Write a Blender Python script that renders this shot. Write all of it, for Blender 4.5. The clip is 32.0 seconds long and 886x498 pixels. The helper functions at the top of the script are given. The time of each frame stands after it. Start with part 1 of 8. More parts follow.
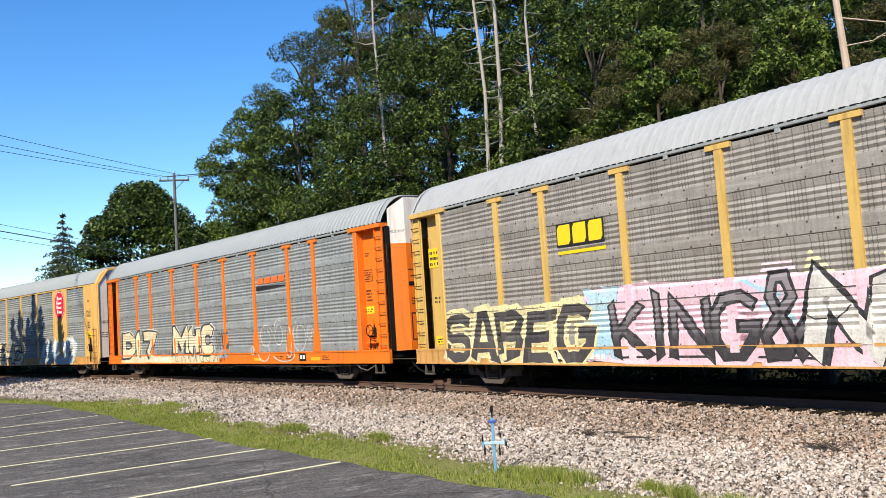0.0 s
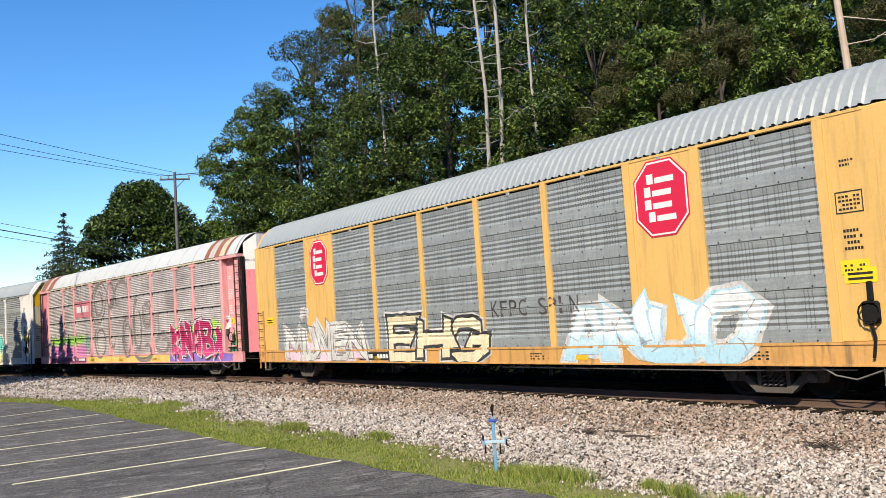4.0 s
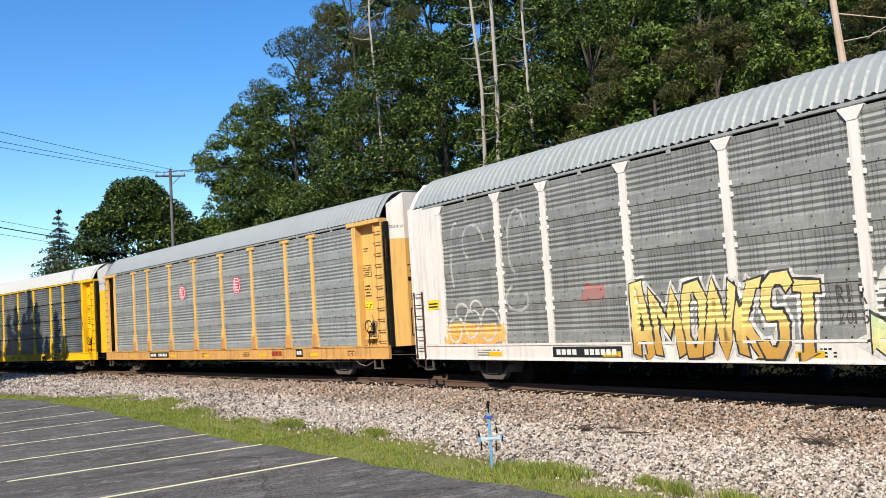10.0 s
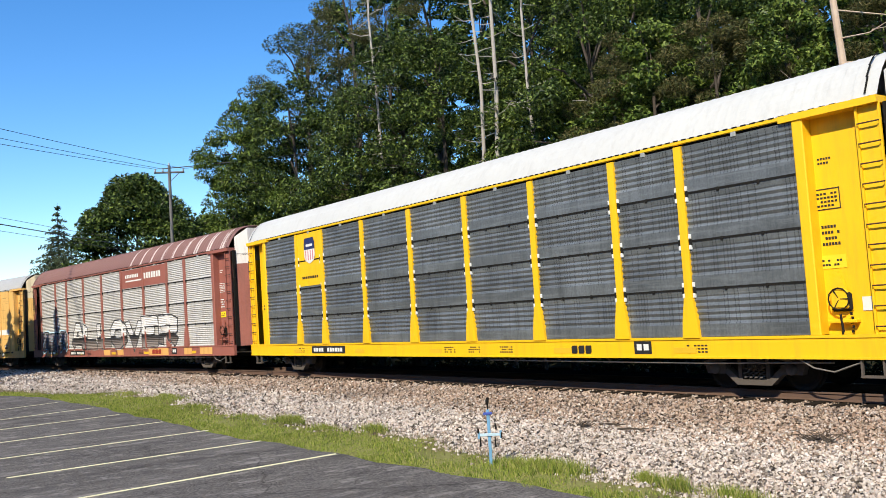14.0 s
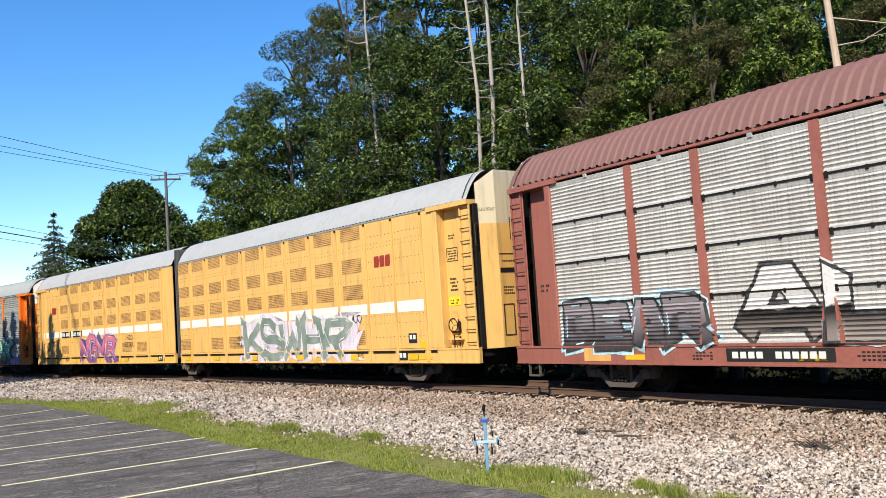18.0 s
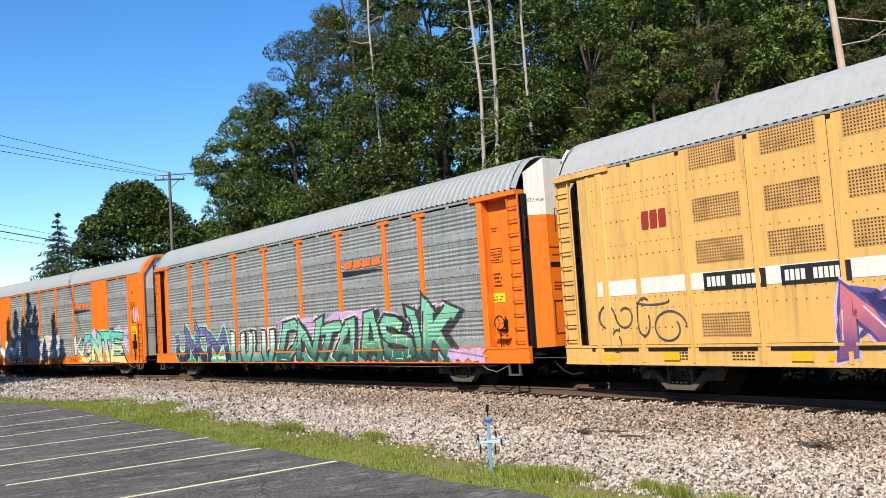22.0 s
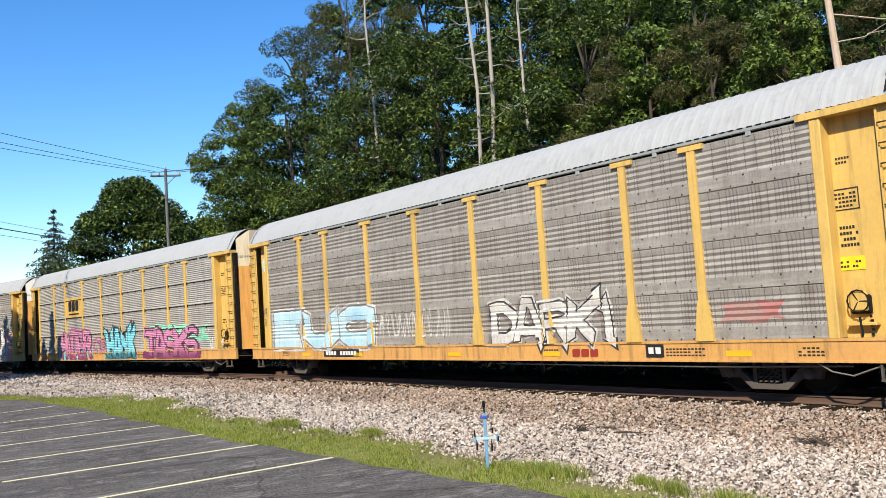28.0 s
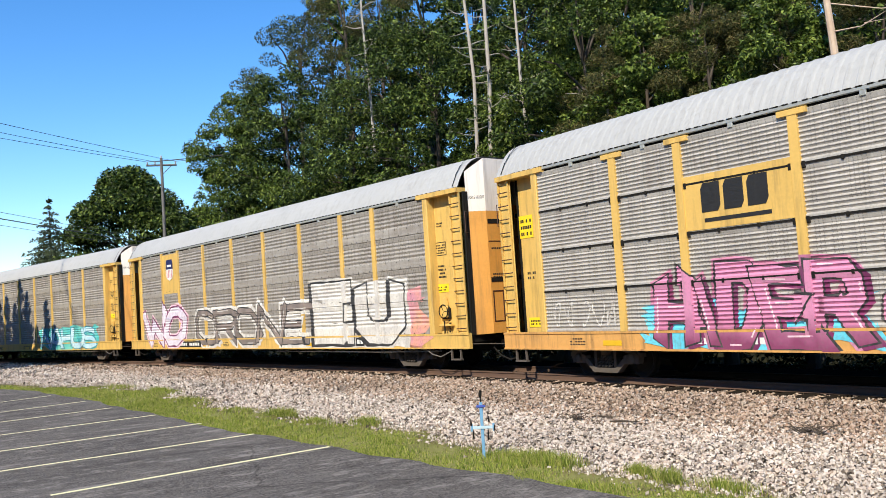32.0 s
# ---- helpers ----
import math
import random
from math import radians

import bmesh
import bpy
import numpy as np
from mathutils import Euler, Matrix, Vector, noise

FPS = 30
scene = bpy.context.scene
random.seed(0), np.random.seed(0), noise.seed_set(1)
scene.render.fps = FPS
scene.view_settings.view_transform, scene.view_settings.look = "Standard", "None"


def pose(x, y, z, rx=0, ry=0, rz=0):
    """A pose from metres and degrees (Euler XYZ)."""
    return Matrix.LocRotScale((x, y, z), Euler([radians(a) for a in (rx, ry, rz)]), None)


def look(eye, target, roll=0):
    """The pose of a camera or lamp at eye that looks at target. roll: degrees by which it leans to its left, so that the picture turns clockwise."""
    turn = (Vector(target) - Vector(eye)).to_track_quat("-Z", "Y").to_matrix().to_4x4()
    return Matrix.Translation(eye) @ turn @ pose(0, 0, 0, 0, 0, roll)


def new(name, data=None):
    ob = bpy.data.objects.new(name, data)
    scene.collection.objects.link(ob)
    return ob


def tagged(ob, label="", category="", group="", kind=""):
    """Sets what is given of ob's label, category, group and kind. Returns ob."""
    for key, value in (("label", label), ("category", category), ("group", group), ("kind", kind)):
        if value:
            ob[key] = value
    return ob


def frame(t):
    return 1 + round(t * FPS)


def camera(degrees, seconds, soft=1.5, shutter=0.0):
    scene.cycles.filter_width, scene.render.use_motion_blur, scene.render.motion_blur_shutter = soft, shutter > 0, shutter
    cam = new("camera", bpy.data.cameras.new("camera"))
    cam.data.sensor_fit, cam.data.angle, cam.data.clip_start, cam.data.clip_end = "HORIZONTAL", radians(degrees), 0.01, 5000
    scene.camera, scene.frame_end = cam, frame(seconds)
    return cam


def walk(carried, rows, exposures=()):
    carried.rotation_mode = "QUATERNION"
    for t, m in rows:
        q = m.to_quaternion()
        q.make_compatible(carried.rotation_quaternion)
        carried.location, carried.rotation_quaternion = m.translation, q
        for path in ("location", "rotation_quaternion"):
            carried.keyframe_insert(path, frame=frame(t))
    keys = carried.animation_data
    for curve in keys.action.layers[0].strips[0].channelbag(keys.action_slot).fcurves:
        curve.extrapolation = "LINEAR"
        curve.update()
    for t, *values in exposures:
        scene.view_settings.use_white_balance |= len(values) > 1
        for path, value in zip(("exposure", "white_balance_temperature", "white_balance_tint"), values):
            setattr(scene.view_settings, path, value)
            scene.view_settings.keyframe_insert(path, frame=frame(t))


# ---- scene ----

# ---- camera: held by hand, standing on the parking lot ----
cam = camera(53.17, 32.0, soft=0.85)
EYE_Z, FOCAL = 2.06, 1566.5
AIM = pose(0, 0, EYE_Z, 90 + 3.961, 0, 57.529) @ pose(0, 0, 0, 0, 0, -3.728)
# small sway of the hand: seconds, sideways, up and down
# and the exposure, which the film mends a little on the way: seconds, stops
walk(cam, [(t, AIM @ pose(0, 0, 0, math.degrees(v / FOCAL), math.degrees(u / FOCAL))) for t, u, v in (
    (0, 6.1, 12.2), (1, 4.6, 12.2), (2, 3.1, 12.2), (3, 4.6, 13.7), (3.5, 6.1, 12.3), (5.5, 7.7, 4.6), (6, 7.7, 3.1), (7, 6.1, 3.0), (8, 3.1, 4.6), (9, 3.0, 4.6), (10, 0.0, 4.6), (11, -1.6, 3.0), (12, 0.0, 1.5), (13, 0.0, 0.0), (14, -1.5, -1.5), (14.5, -3.1, 0.0), (16.5, -6.1, 7.6), (17, -6.2, 9.2), (18, -7.6, 10.7), (19, -7.6, 13.8), (20, -6.1, 16.8), (21, -1.5, 13.8), (22, -1.5, 10.7), (23, -1.5, 9.2), (24, -1.5, 10.7), (25, -4.6, 12.3), (25.5, -6.1, 13.8), (27.5, -6.1, 7.6), (28, -7.6, 4.6), (29, -10.7, -1.5), (30, -12.2, -6.1), (31, -13.8, -12.3), (32, -13.8, -13.8))], [(0, 0.41, 6500, 4), (3, 0.37, 6500, 4), (7, 0.32, 6500, 4), (10, 0.35, 6500, 4), (13, 0.40, 6500, 4), (15, 0.37, 6500, 4), (17, 0.43, 6500, 4), (19, 0.45, 6500, 4), (21, 0.41, 6500, 4), (24, 0.37, 6500, 4), (27, 0.42, 6500, 4), (30, 0.45, 6500, 4), (32, 0.45, 6500, 4)])

# ---- the curve of the track ----
R_SIDE = 309.405          # radius of the line of the car sides
Y_ARC = 14.779 - R_SIDE   # centre of the curve


def arc(s, o=0.0):
    """Place at s metres along the car sides and o metres from them towards the lot."""
    a = s / R_SIDE
    r = R_SIDE - o
    return r * math.sin(a), Y_ARC + r * math.cos(a)


def offset_of(x, y):
    return R_SIDE - math.hypot(x, y - Y_ARC)


# ---- daylight ----
SUN_AZ, SUN_EL = 35.0, 40.0    # turned from -y towards +x; height
world = bpy.data.worlds.new("sky")
scene.world = world
world.use_nodes = True
wn = world.node_tree.nodes
sky = wn.new("ShaderNodeTexSky")
sky.sky_type, sky.sun_disc = "NISHITA", False
sky.sun_elevation, sky.sun_rotation = radians(SUN_EL), radians(180 - SUN_AZ)
sky.air_density, sky.dust_density, sky.ozone_density = 0.95, 0.02, 3.0
tint = wn.new("ShaderNodeHueSaturation")
tint.inputs["Saturation"].default_value = 1.30
tint.inputs["Hue"].default_value = 0.508
world.node_tree.links.new(sky.outputs[0], tint.inputs["Color"])
world.node_tree.links.new(tint.outputs[0], wn["Background"].inputs[0])
wn["Background"].inputs[1].default_value = 0.158
sun = new("sun", bpy.data.lights.new("sun", "SUN"))
sun.data.energy, sun.data.angle, sun.data.color = 5.0, radians(0.53), (1.0, 0.89, 0.72)
sun_from = Vector((math.sin(radians(SUN_AZ)) * math.cos(radians(SUN_EL)), -math.cos(radians(SUN_AZ)) * math.cos(radians(SUN_EL)), math.sin(radians(SUN_EL))))
sun.matrix_world = look(sun_from * 100, (0, 0, 0))


# ---- materials ----
def rgb(r, g, b):
    """Linear colour from 0..255 screen values."""
    return tuple(((c / 255 + 0.055) / 1.055) ** 2.4 if c > 10 else c / 3295 for c in (r, g, b)) + (1,)


class Nodes:
    def __init__(self, name):
        self.m = bpy.data.materials.new(name)
        self.m.use_nodes = True
        self.t = self.m.node_tree
        self.bsdf = self.t.nodes["Principled BSDF"]

    def add(self, kind, **kw):
        n = self.t.nodes.new("ShaderNode" + kind)
        for k, v in kw.items():
            if k in n.inputs:
                n.inputs[k].default_value = v
            else:
                setattr(n, k, v)
        return n

    def link(self, a, b):
        self.t.links.new(a, b)

    def math(self, op, a, b=None):
        n = self.t.nodes.new("ShaderNodeMath")
        n.operation = op
        for i, v in enumerate((a, b)):
            if v is None:
                continue
            if isinstance(v, (int, float)):
                n.inputs[i].default_value = v
            else:
                self.link(v, n.inputs[i])
        return n.outputs[0]

    def mix(self, fac, a, b, mode="MIX"):
        n = self.t.nodes.new("ShaderNodeMix")
        n.data_type, n.blend_type = "RGBA", mode
        for i, v in ((0, fac), (6, a), (7, b)):
            if isinstance(v, (int, float)):
                n.inputs[i].default_value = v
            elif isinstance(v, tuple):
                n.inputs[i].default_value = v
            else:
                self.link(v, n.inputs[i])
        return n.outputs[2]

    def ramp(self, fac, *stops):
        n = self.t.nodes.new("ShaderNodeValToRGB")
        e = n.color_ramp.elements
        while len(e) < len(stops):
            e.new(0.5)
        for i, (p, c) in enumerate(stops):
            e[i].position = p
            e[i].color = (c, c, c, 1) if isinstance(c, (int, float)) else c
        self.link(fac, n.inputs[0])
        return n.outputs[0]

    def noise(self, vec, scale, detail=3.0, rough=0.55):
        n = self.add("TexNoise", Scale=scale, Detail=detail, Roughness=rough)
        self.link(vec, n.inputs["Vector"])
        return n.outputs["Fac"]

    def coords(self, stretch=None):
        """Object coordinates, shifted for each object."""
        tc = self.add("TexCoord")
        info = self.add("ObjectInfo")
        off = self.math("MULTIPLY", info.outputs["Random"], 37.0)
        v = self.add("VectorMath", operation="ADD")
        self.link(tc.outputs["Object"], v.inputs[0])
        self.link(off, v.inputs[1])
        out = v.outputs[0]
        if stretch:
            mp = self.add("Mapping")
            mp.inputs["Scale"].default_value = stretch
            self.link(out, mp.inputs[0])
            out = mp.outputs[0]
        return out

    def bump(self, height, strength, dist=0.01):
        b = self.add("Bump", Strength=strength, Distance=dist)
        self.link(height, b.inputs["Height"])
        self.link(b.outputs[0], self.bsdf.inputs["Normal"])


def painted(name, col, rough=0.5, metal=0.0, wear=0.35, rust=0.0, streak=0.4, dirt=(0.09, 0.065, 0.045, 1), shine=0.5):
    """Weathered paint on steel: grain, drips of dirt and spots of rust."""
    n = Nodes(name)
    v = n.coords()
    big = n.noise(v, 0.9, 4)
    fine = n.noise(v, 14, 4)
    drip = n.noise(n.coords((3.5, 3.5, 0.35)), 1.6, 5, 0.65)
    c = n.mix(n.ramp(big, (0.35, 0.0), (0.75, wear)), col, tuple(x * 0.72 for x in col[:3]) + (1,))
    c = n.mix(n.ramp(fine, (0.4, 0.0), (0.8, wear * 0.6)), c, tuple(min(1, x * 1.25 + 0.02) for x in col[:3]) + (1,))
    c = n.mix(n.ramp(drip, (0.5, 0.0), (0.78, streak)), c, dirt)
    if rust:
        spots = n.noise(v, 2.7, 6, 0.7)
        c = n.mix(n.ramp(spots, (0.72 - rust * 0.25, 0.0), (0.78 - rust * 0.22, 1.0)), c, (0.13, 0.045, 0.02, 1))
    n.link(c, n.bsdf.inputs["Base Color"])
    n.bsdf.inputs["Metallic"].default_value = metal
    n.bsdf.inputs["Specular IOR Level"].default_value = shine
    n.link(n.ramp(fine, (0.3, max(0.05, rough - 0.1)), (0.7, min(1, rough + 0.15))), n.bsdf.inputs["Roughness"])
    n.bump(fine, 0.25, 0.004)
    return n.m


def screen(name, col, dark, rust=0.3, holes=0.8, contrast=0.5, metal=0.15, rough=0.6):
    """Perforated galvanised side screen: rows of small holes and grime."""
    n = Nodes(name)
    tc = n.add("TexCoord")
    sep = n.add("SeparateXYZ")
    n.link(tc.outputs["Object"], sep.inputs[0])
    x, z = sep.outputs[0], sep.outputs[2]
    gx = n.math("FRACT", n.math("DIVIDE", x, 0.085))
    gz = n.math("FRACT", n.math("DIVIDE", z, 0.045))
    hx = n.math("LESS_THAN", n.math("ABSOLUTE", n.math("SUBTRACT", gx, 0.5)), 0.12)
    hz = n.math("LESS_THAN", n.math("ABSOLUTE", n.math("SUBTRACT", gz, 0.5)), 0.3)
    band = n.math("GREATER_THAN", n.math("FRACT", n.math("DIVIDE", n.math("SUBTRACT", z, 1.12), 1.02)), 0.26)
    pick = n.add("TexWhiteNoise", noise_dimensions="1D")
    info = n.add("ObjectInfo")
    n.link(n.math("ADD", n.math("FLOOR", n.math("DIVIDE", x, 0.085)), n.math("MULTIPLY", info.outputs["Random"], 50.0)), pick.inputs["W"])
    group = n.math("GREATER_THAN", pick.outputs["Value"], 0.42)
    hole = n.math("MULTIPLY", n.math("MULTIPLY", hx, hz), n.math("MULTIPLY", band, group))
    v = n.coords()
    big = n.noise(v, 0.55, 4)
    drip = n.noise(n.coords((2.5, 2.5, 0.25)), 1.7, 5, 0.65)
    fine = n.noise(v, 22, 3)
    c = n.mix(n.ramp(big, (0.35, 0.0), (0.7, contrast)), col, dark)
    c = n.mix(n.ramp(drip, (0.48, 0.0), (0.8, 0.55)), c, tuple(d * 0.75 for d in dark[:3]) + (1,))
    c = n.mix(n.ramp(fine, (0.35, 0.35), (0.75, 0.0)), c, tuple(d * 0.5 for d in dark[:3]) + (1,))
    weft = n.noise(n.coords((11.0, 11.0, 0.5)), 1.3, 4, 0.7)
    c = n.mix(n.ramp(weft, (0.48, 0.0), (0.68, 0.32)), c, tuple(d * 0.55 for d in dark[:3]) + (1,))
    bandy = n.noise(n.coords((0.5, 0.5, 9.0)), 1.1, 4, 0.7)
    c = n.mix(n.ramp(bandy, (0.5, 0.0), (0.7, 0.4)), c, tuple(min(1, q * 1.35) for q in col[:3]) + (1,))
    c = n.mix(n.math("MULTIPLY", n.ramp(drip, (0.6, 0.0), (0.85, 1.0)), rust), c, (0.16, 0.075, 0.035, 1))
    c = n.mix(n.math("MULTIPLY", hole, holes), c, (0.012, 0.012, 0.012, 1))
    n.link(c, n.bsdf.inputs["Base Color"])
    n.bsdf.inputs["Metallic"].default_value = metal
    n.bsdf.inputs["Roughness"].default_value = rough
    n.bump(fine, 0.2, 0.004)
    return n.m


def spray(name, col, col2=None):
    """Spray paint over a ribbed screen, mottled where it wore off."""
    n = Nodes(name)
    v = n.coords()
    c = n.mix(n.ramp(n.noise(v, 1.3, 3), (0.35, 0.0), (0.65, 1.0)), col, col2 or tuple(x * 0.8 for x in col[:3]) + (1,))
    c = n.mix(n.ramp(n.noise(v, 19, 4), (0.48, 0.0), (0.8, 0.5)), c, (0.12, 0.115, 0.11, 1))
    c = n.mix(n.ramp(n.noise(n.coords((4.0, 4.0, 0.5)), 1.8, 5, 0.7), (0.5, 0.0), (0.75, 0.45)), c, (0.20, 0.18, 0.165, 1))
    n.link(c, n.bsdf.inputs["Base Color"])
    n.bsdf.inputs["Roughness"].default_value = 0.65
    tc = n.add("TexCoord")
    wave = n.add("TexWave", Scale=2.7, Distortion=0.0)
    wave.bands_direction = "Z"
    n.link(tc.outputs["Object"], wave.inputs["Vector"])
    n.bump(wave.outputs["Fac"], 0.06, 0.02)
    return n.m


def fade(name, top, low, z, soft=0.25, ragged=0.3, band=None):
    """Spray paint that changes from one colour to another at a height z; a band of a third may lie under it."""
    n = Nodes(name)
    tc = n.add("TexCoord")
    sep = n.add("SeparateXYZ")
    n.link(tc.outputs["Object"], sep.inputs[0])
    v = n.coords()
    lift = n.math("MULTIPLY", n.math("SUBTRACT", n.noise(v, 2.2, 3), 0.5), ragged * 2)
    q = n.math("ADD", n.math("DIVIDE", n.math("SUBTRACT", n.math("ADD", sep.outputs[2], lift), z), soft * 2), 0.5)
    if band:
        deep = n.math("SUBTRACT", z - 0.02, sep.outputs[2])
        low = n.mix(n.ramp(deep, (0.10, 0.0), (0.42, 0.7), (0.75, 1.0)), band, low)
    c = n.mix(n.ramp(q, (0.0, 0.0), (1.0, 1.0)), low, top)
    c = n.mix(n.ramp(n.noise(v, 17, 4), (0.5, 0.0), (0.85, 0.4)), c, (0.12, 0.115, 0.11, 1))
    c = n.mix(n.ramp(n.noise(n.coords((4.0, 4.0, 0.5)), 1.8, 5, 0.7), (0.55, 0.0), (0.8, 0.35)), c, (0.22, 0.20, 0.185, 1))
    n.link(c, n.bsdf.inputs["Base Color"])
    n.bsdf.inputs["Roughness"].default_value = 0.65
    return n.m


def stony(name, a, b, scale, rough=0.9, bump=0.6, patch=0.4, shine=0.12):
    n = Nodes(name)
    tc = n.add("TexCoord")
    v = tc.outputs["Object"]
    c = n.mix(n.noise(v, scale, 5, 0.65), a, b)
    c = n.mix(n.ramp(n.noise(v, scale * 0.07, 4), (0.4, 0.0), (0.75, patch)), c, tuple(x * 0.55 for x in a[:3]) + (1,))
    n.link(c, n.bsdf.inputs["Base Color"])
    n.bsdf.inputs["Roughness"].default_value = rough
    n.bsdf.inputs["Specular IOR Level"].default_value = shine
    n.bump(n.noise(v, scale * 2, 4), bump, 0.01)
    return n.m


def island(name, *cols, rough=0.8, glow=0.0):
    """Loose pieces of many tints: one tint for each piece."""
    n = Nodes(name)
    g = n.add("NewGeometry")
    r = g.outputs["Random Per Island"]
    k = len(cols)
    c = n.ramp(r, *[(i / max(1, k - 1), q) for i, q in enumerate(cols)])
    tc = n.add("TexCoord")
    # broad noise darkens the tints; on leaves it paints shade between clumps
    c = n.mix(n.math("MULTIPLY", n.noise(tc.outputs["Object"], 0.35, 3), 0.55), c, tuple(x * 0.4 for x in cols[0][:3]) + (1,))
    n.link(c, n.bsdf.inputs["Base Color"])
    n.bsdf.inputs["Roughness"].default_value = rough
    n.bsdf.inputs["Specular IOR Level"].default_value = 0.2
    if glow:
        tr = n.add("BsdfTranslucent")
        n.link(c, tr.inputs[0])
        mx = n.add("MixShader")
        mx.inputs[0].default_value = glow
        n.link(n.bsdf.outputs[0], mx.inputs[1])
        n.link(tr.outputs[0], mx.inputs[2])
        n.link(mx.outputs[0], n.t.nodes["Material Output"].inputs[0])
    return n.m


M_ASPHALT = None


def asphalt():
    n = Nodes("asphalt")
    tc = n.add("TexCoord")
    v = tc.outputs["Object"]
    c = n.mix(n.ramp(n.noise(v, 30, 6, 0.85), (0.40, 0.0), (0.62, 1.0)), (0.018, 0.017, 0.016, 1), (0.225, 0.203, 0.192, 1))
    c = n.mix(n.ramp(n.noise(v, 0.3, 6, 0.75), (0.44, 0.0), (0.64, 0.45)), c, (0.16, 0.146, 0.138, 1))

    def drawn(along_x, along_y, scale, lo, hi, strength, col, c):
        """Streaks drawn out along the bays."""
        mp = n.add("Mapping")
        mp.inputs["Scale"].default_value = (along_x, along_y, 1)
        n.link(v, mp.inputs[0])
        return n.mix(n.ramp(n.noise(mp.outputs[0], scale, 7, 0.78), (lo, 0.0), (hi, strength)), c, col)

    c = drawn(2.0, 0.6, 0.8, 0.50, 0.64, 0.55, (0.020, 0.018, 0.018, 1), c)
    c = drawn(4.0, 1.6, 0.9, 0.53, 0.66, 0.75, (0.33, 0.30, 0.28, 1), c)
    c = drawn(3.0, 0.5, 3.1, 0.56, 0.66, 0.6, (0.27, 0.245, 0.225, 1), c)
    vo = n.add("TexVoronoi", feature="DISTANCE_TO_EDGE", Scale=0.16)
    ds = n.add("TexNoise", Scale=1.2, Detail=4)
    n.link(v, ds.inputs["Vector"])
    wv = n.mix(0.3, v, ds.outputs["Color"])
    n.link(wv, vo.inputs["Vector"])
    c = n.mix(n.ramp(vo.outputs["Distance"], (0.0, 0.55), (0.003, 0.0)), c, (0.012, 0.012, 0.012, 1))
    n.link(c, n.bsdf.inputs["Base Color"])
    n.bsdf.inputs["Roughness"].default_value = 0.9
    n.bsdf.inputs["Specular IOR Level"].default_value = 0.15
    n.bump(n.noise(v, 70, 4, 0.7), 0.8, 0.012)
    return n.m


def pebbles():
    """Small crushed stone between the larger pieces: one tint a pebble, dark joints."""
    n = Nodes("ballast_bed")
    tc = n.add("TexCoord")
    v = tc.outputs["Object"]
    cell = n.add("TexVoronoi", Scale=24.0)
    n.link(v, cell.inputs["Vector"])
    sep = n.add("SeparateXYZ")
    n.link(cell.outputs["Color"], sep.inputs[0])
    c = n.ramp(sep.outputs[0], (0.0, (0.13, 0.10, 0.085, 1)), (0.35, (0.52, 0.41, 0.33, 1)), (0.7, (0.74, 0.63, 0.53, 1)), (1.0, (0.44, 0.32, 0.24, 1)))
    edge = n.add("TexVoronoi", feature="DISTANCE_TO_EDGE", Scale=24.0)
    n.link(v, edge.inputs["Vector"])
    c = n.mix(n.ramp(edge.outputs["Distance"], (0.0, 0.85), (0.16, 0.0)), c, (0.05, 0.04, 0.035, 1))
    c = n.mix(n.ramp(n.noise(v, 0.8, 4), (0.45, 0.0), (0.75, 0.35)), c, (0.16, 0.12, 0.10, 1))
    n.link(c, n.bsdf.inputs["Base Color"])
    n.bsdf.inputs["Roughness"].default_value = 0.95
    n.bsdf.inputs["Specular IOR Level"].default_value = 0.1
    n.bump(n.ramp(edge.outputs["Distance"], (0.0, 0.0), (0.3, 1.0)), 1.0, 0.03)
    return n.m


def perforated(name, col):
    """Sheet steel with a close grid of round holes, dirty round them."""
    n = Nodes(name)
    tc = n.add("TexCoord")
    sep = n.add("SeparateXYZ")
    n.link(tc.outputs["Object"], sep.inputs[0])
    fx = n.math("SUBTRACT", n.math("FRACT", n.math("DIVIDE", sep.outputs[0], 0.066)), 0.5)
    fz = n.math("SUBTRACT", n.math("FRACT", n.math("DIVIDE", sep.outputs[2], 0.062)), 0.5)
    d = n.math("ADD", n.math("MULTIPLY", fx, fx), n.math("MULTIPLY", fz, fz))
    hole = n.math("LESS_THAN", d, 0.09)
    v = n.coords()
    c = n.mix(n.ramp(n.noise(v, 2.2, 5, 0.7), (0.45, 0.0), (0.72, 0.6)), col, (0.17, 0.085, 0.04, 1))
    c = n.mix(n.math("MULTIPLY", hole, 0.92), c, (0.02, 0.014, 0.01, 1))
    n.link(c, n.bsdf.inputs["Base Color"])
    n.bsdf.inputs["Roughness"].default_value = 0.6
    return n.m


M_ASPHALT = asphalt()
M_LINE = painted("line_paint", (0.80, 0.74, 0.46, 1), 0.8, wear=0.5, streak=0.0)
M_GRASS_SOIL = stony("grass_soil", (0.13, 0.15, 0.03, 1), (0.30, 0.27, 0.11, 1), 9)
M_BLADE = island("grass_blade", (0.06, 0.11, 0.016, 1), (0.27, 0.35, 0.055, 1), (0.48, 0.53, 0.105, 1), (0.58, 0.50, 0.23, 1), glow=0.35)
M_DRY = island("dry_blade", (0.30, 0.25, 0.13, 1), (0.22, 0.17, 0.09, 1), (0.16, 0.18, 0.06, 1), glow=0.2)
M_BALLAST = pebbles()
M_STONE = island("ballast_stone", (0.05, 0.042, 0.038, 1), (0.64, 0.54, 0.475, 1), (0.76, 0.67, 0.60, 1), (0.64, 0.50, 0.43, 1), (0.87, 0.79, 0.73, 1), (0.73, 0.64, 0.58, 1), (0.16, 0.13, 0.11, 1), rough=0.9)
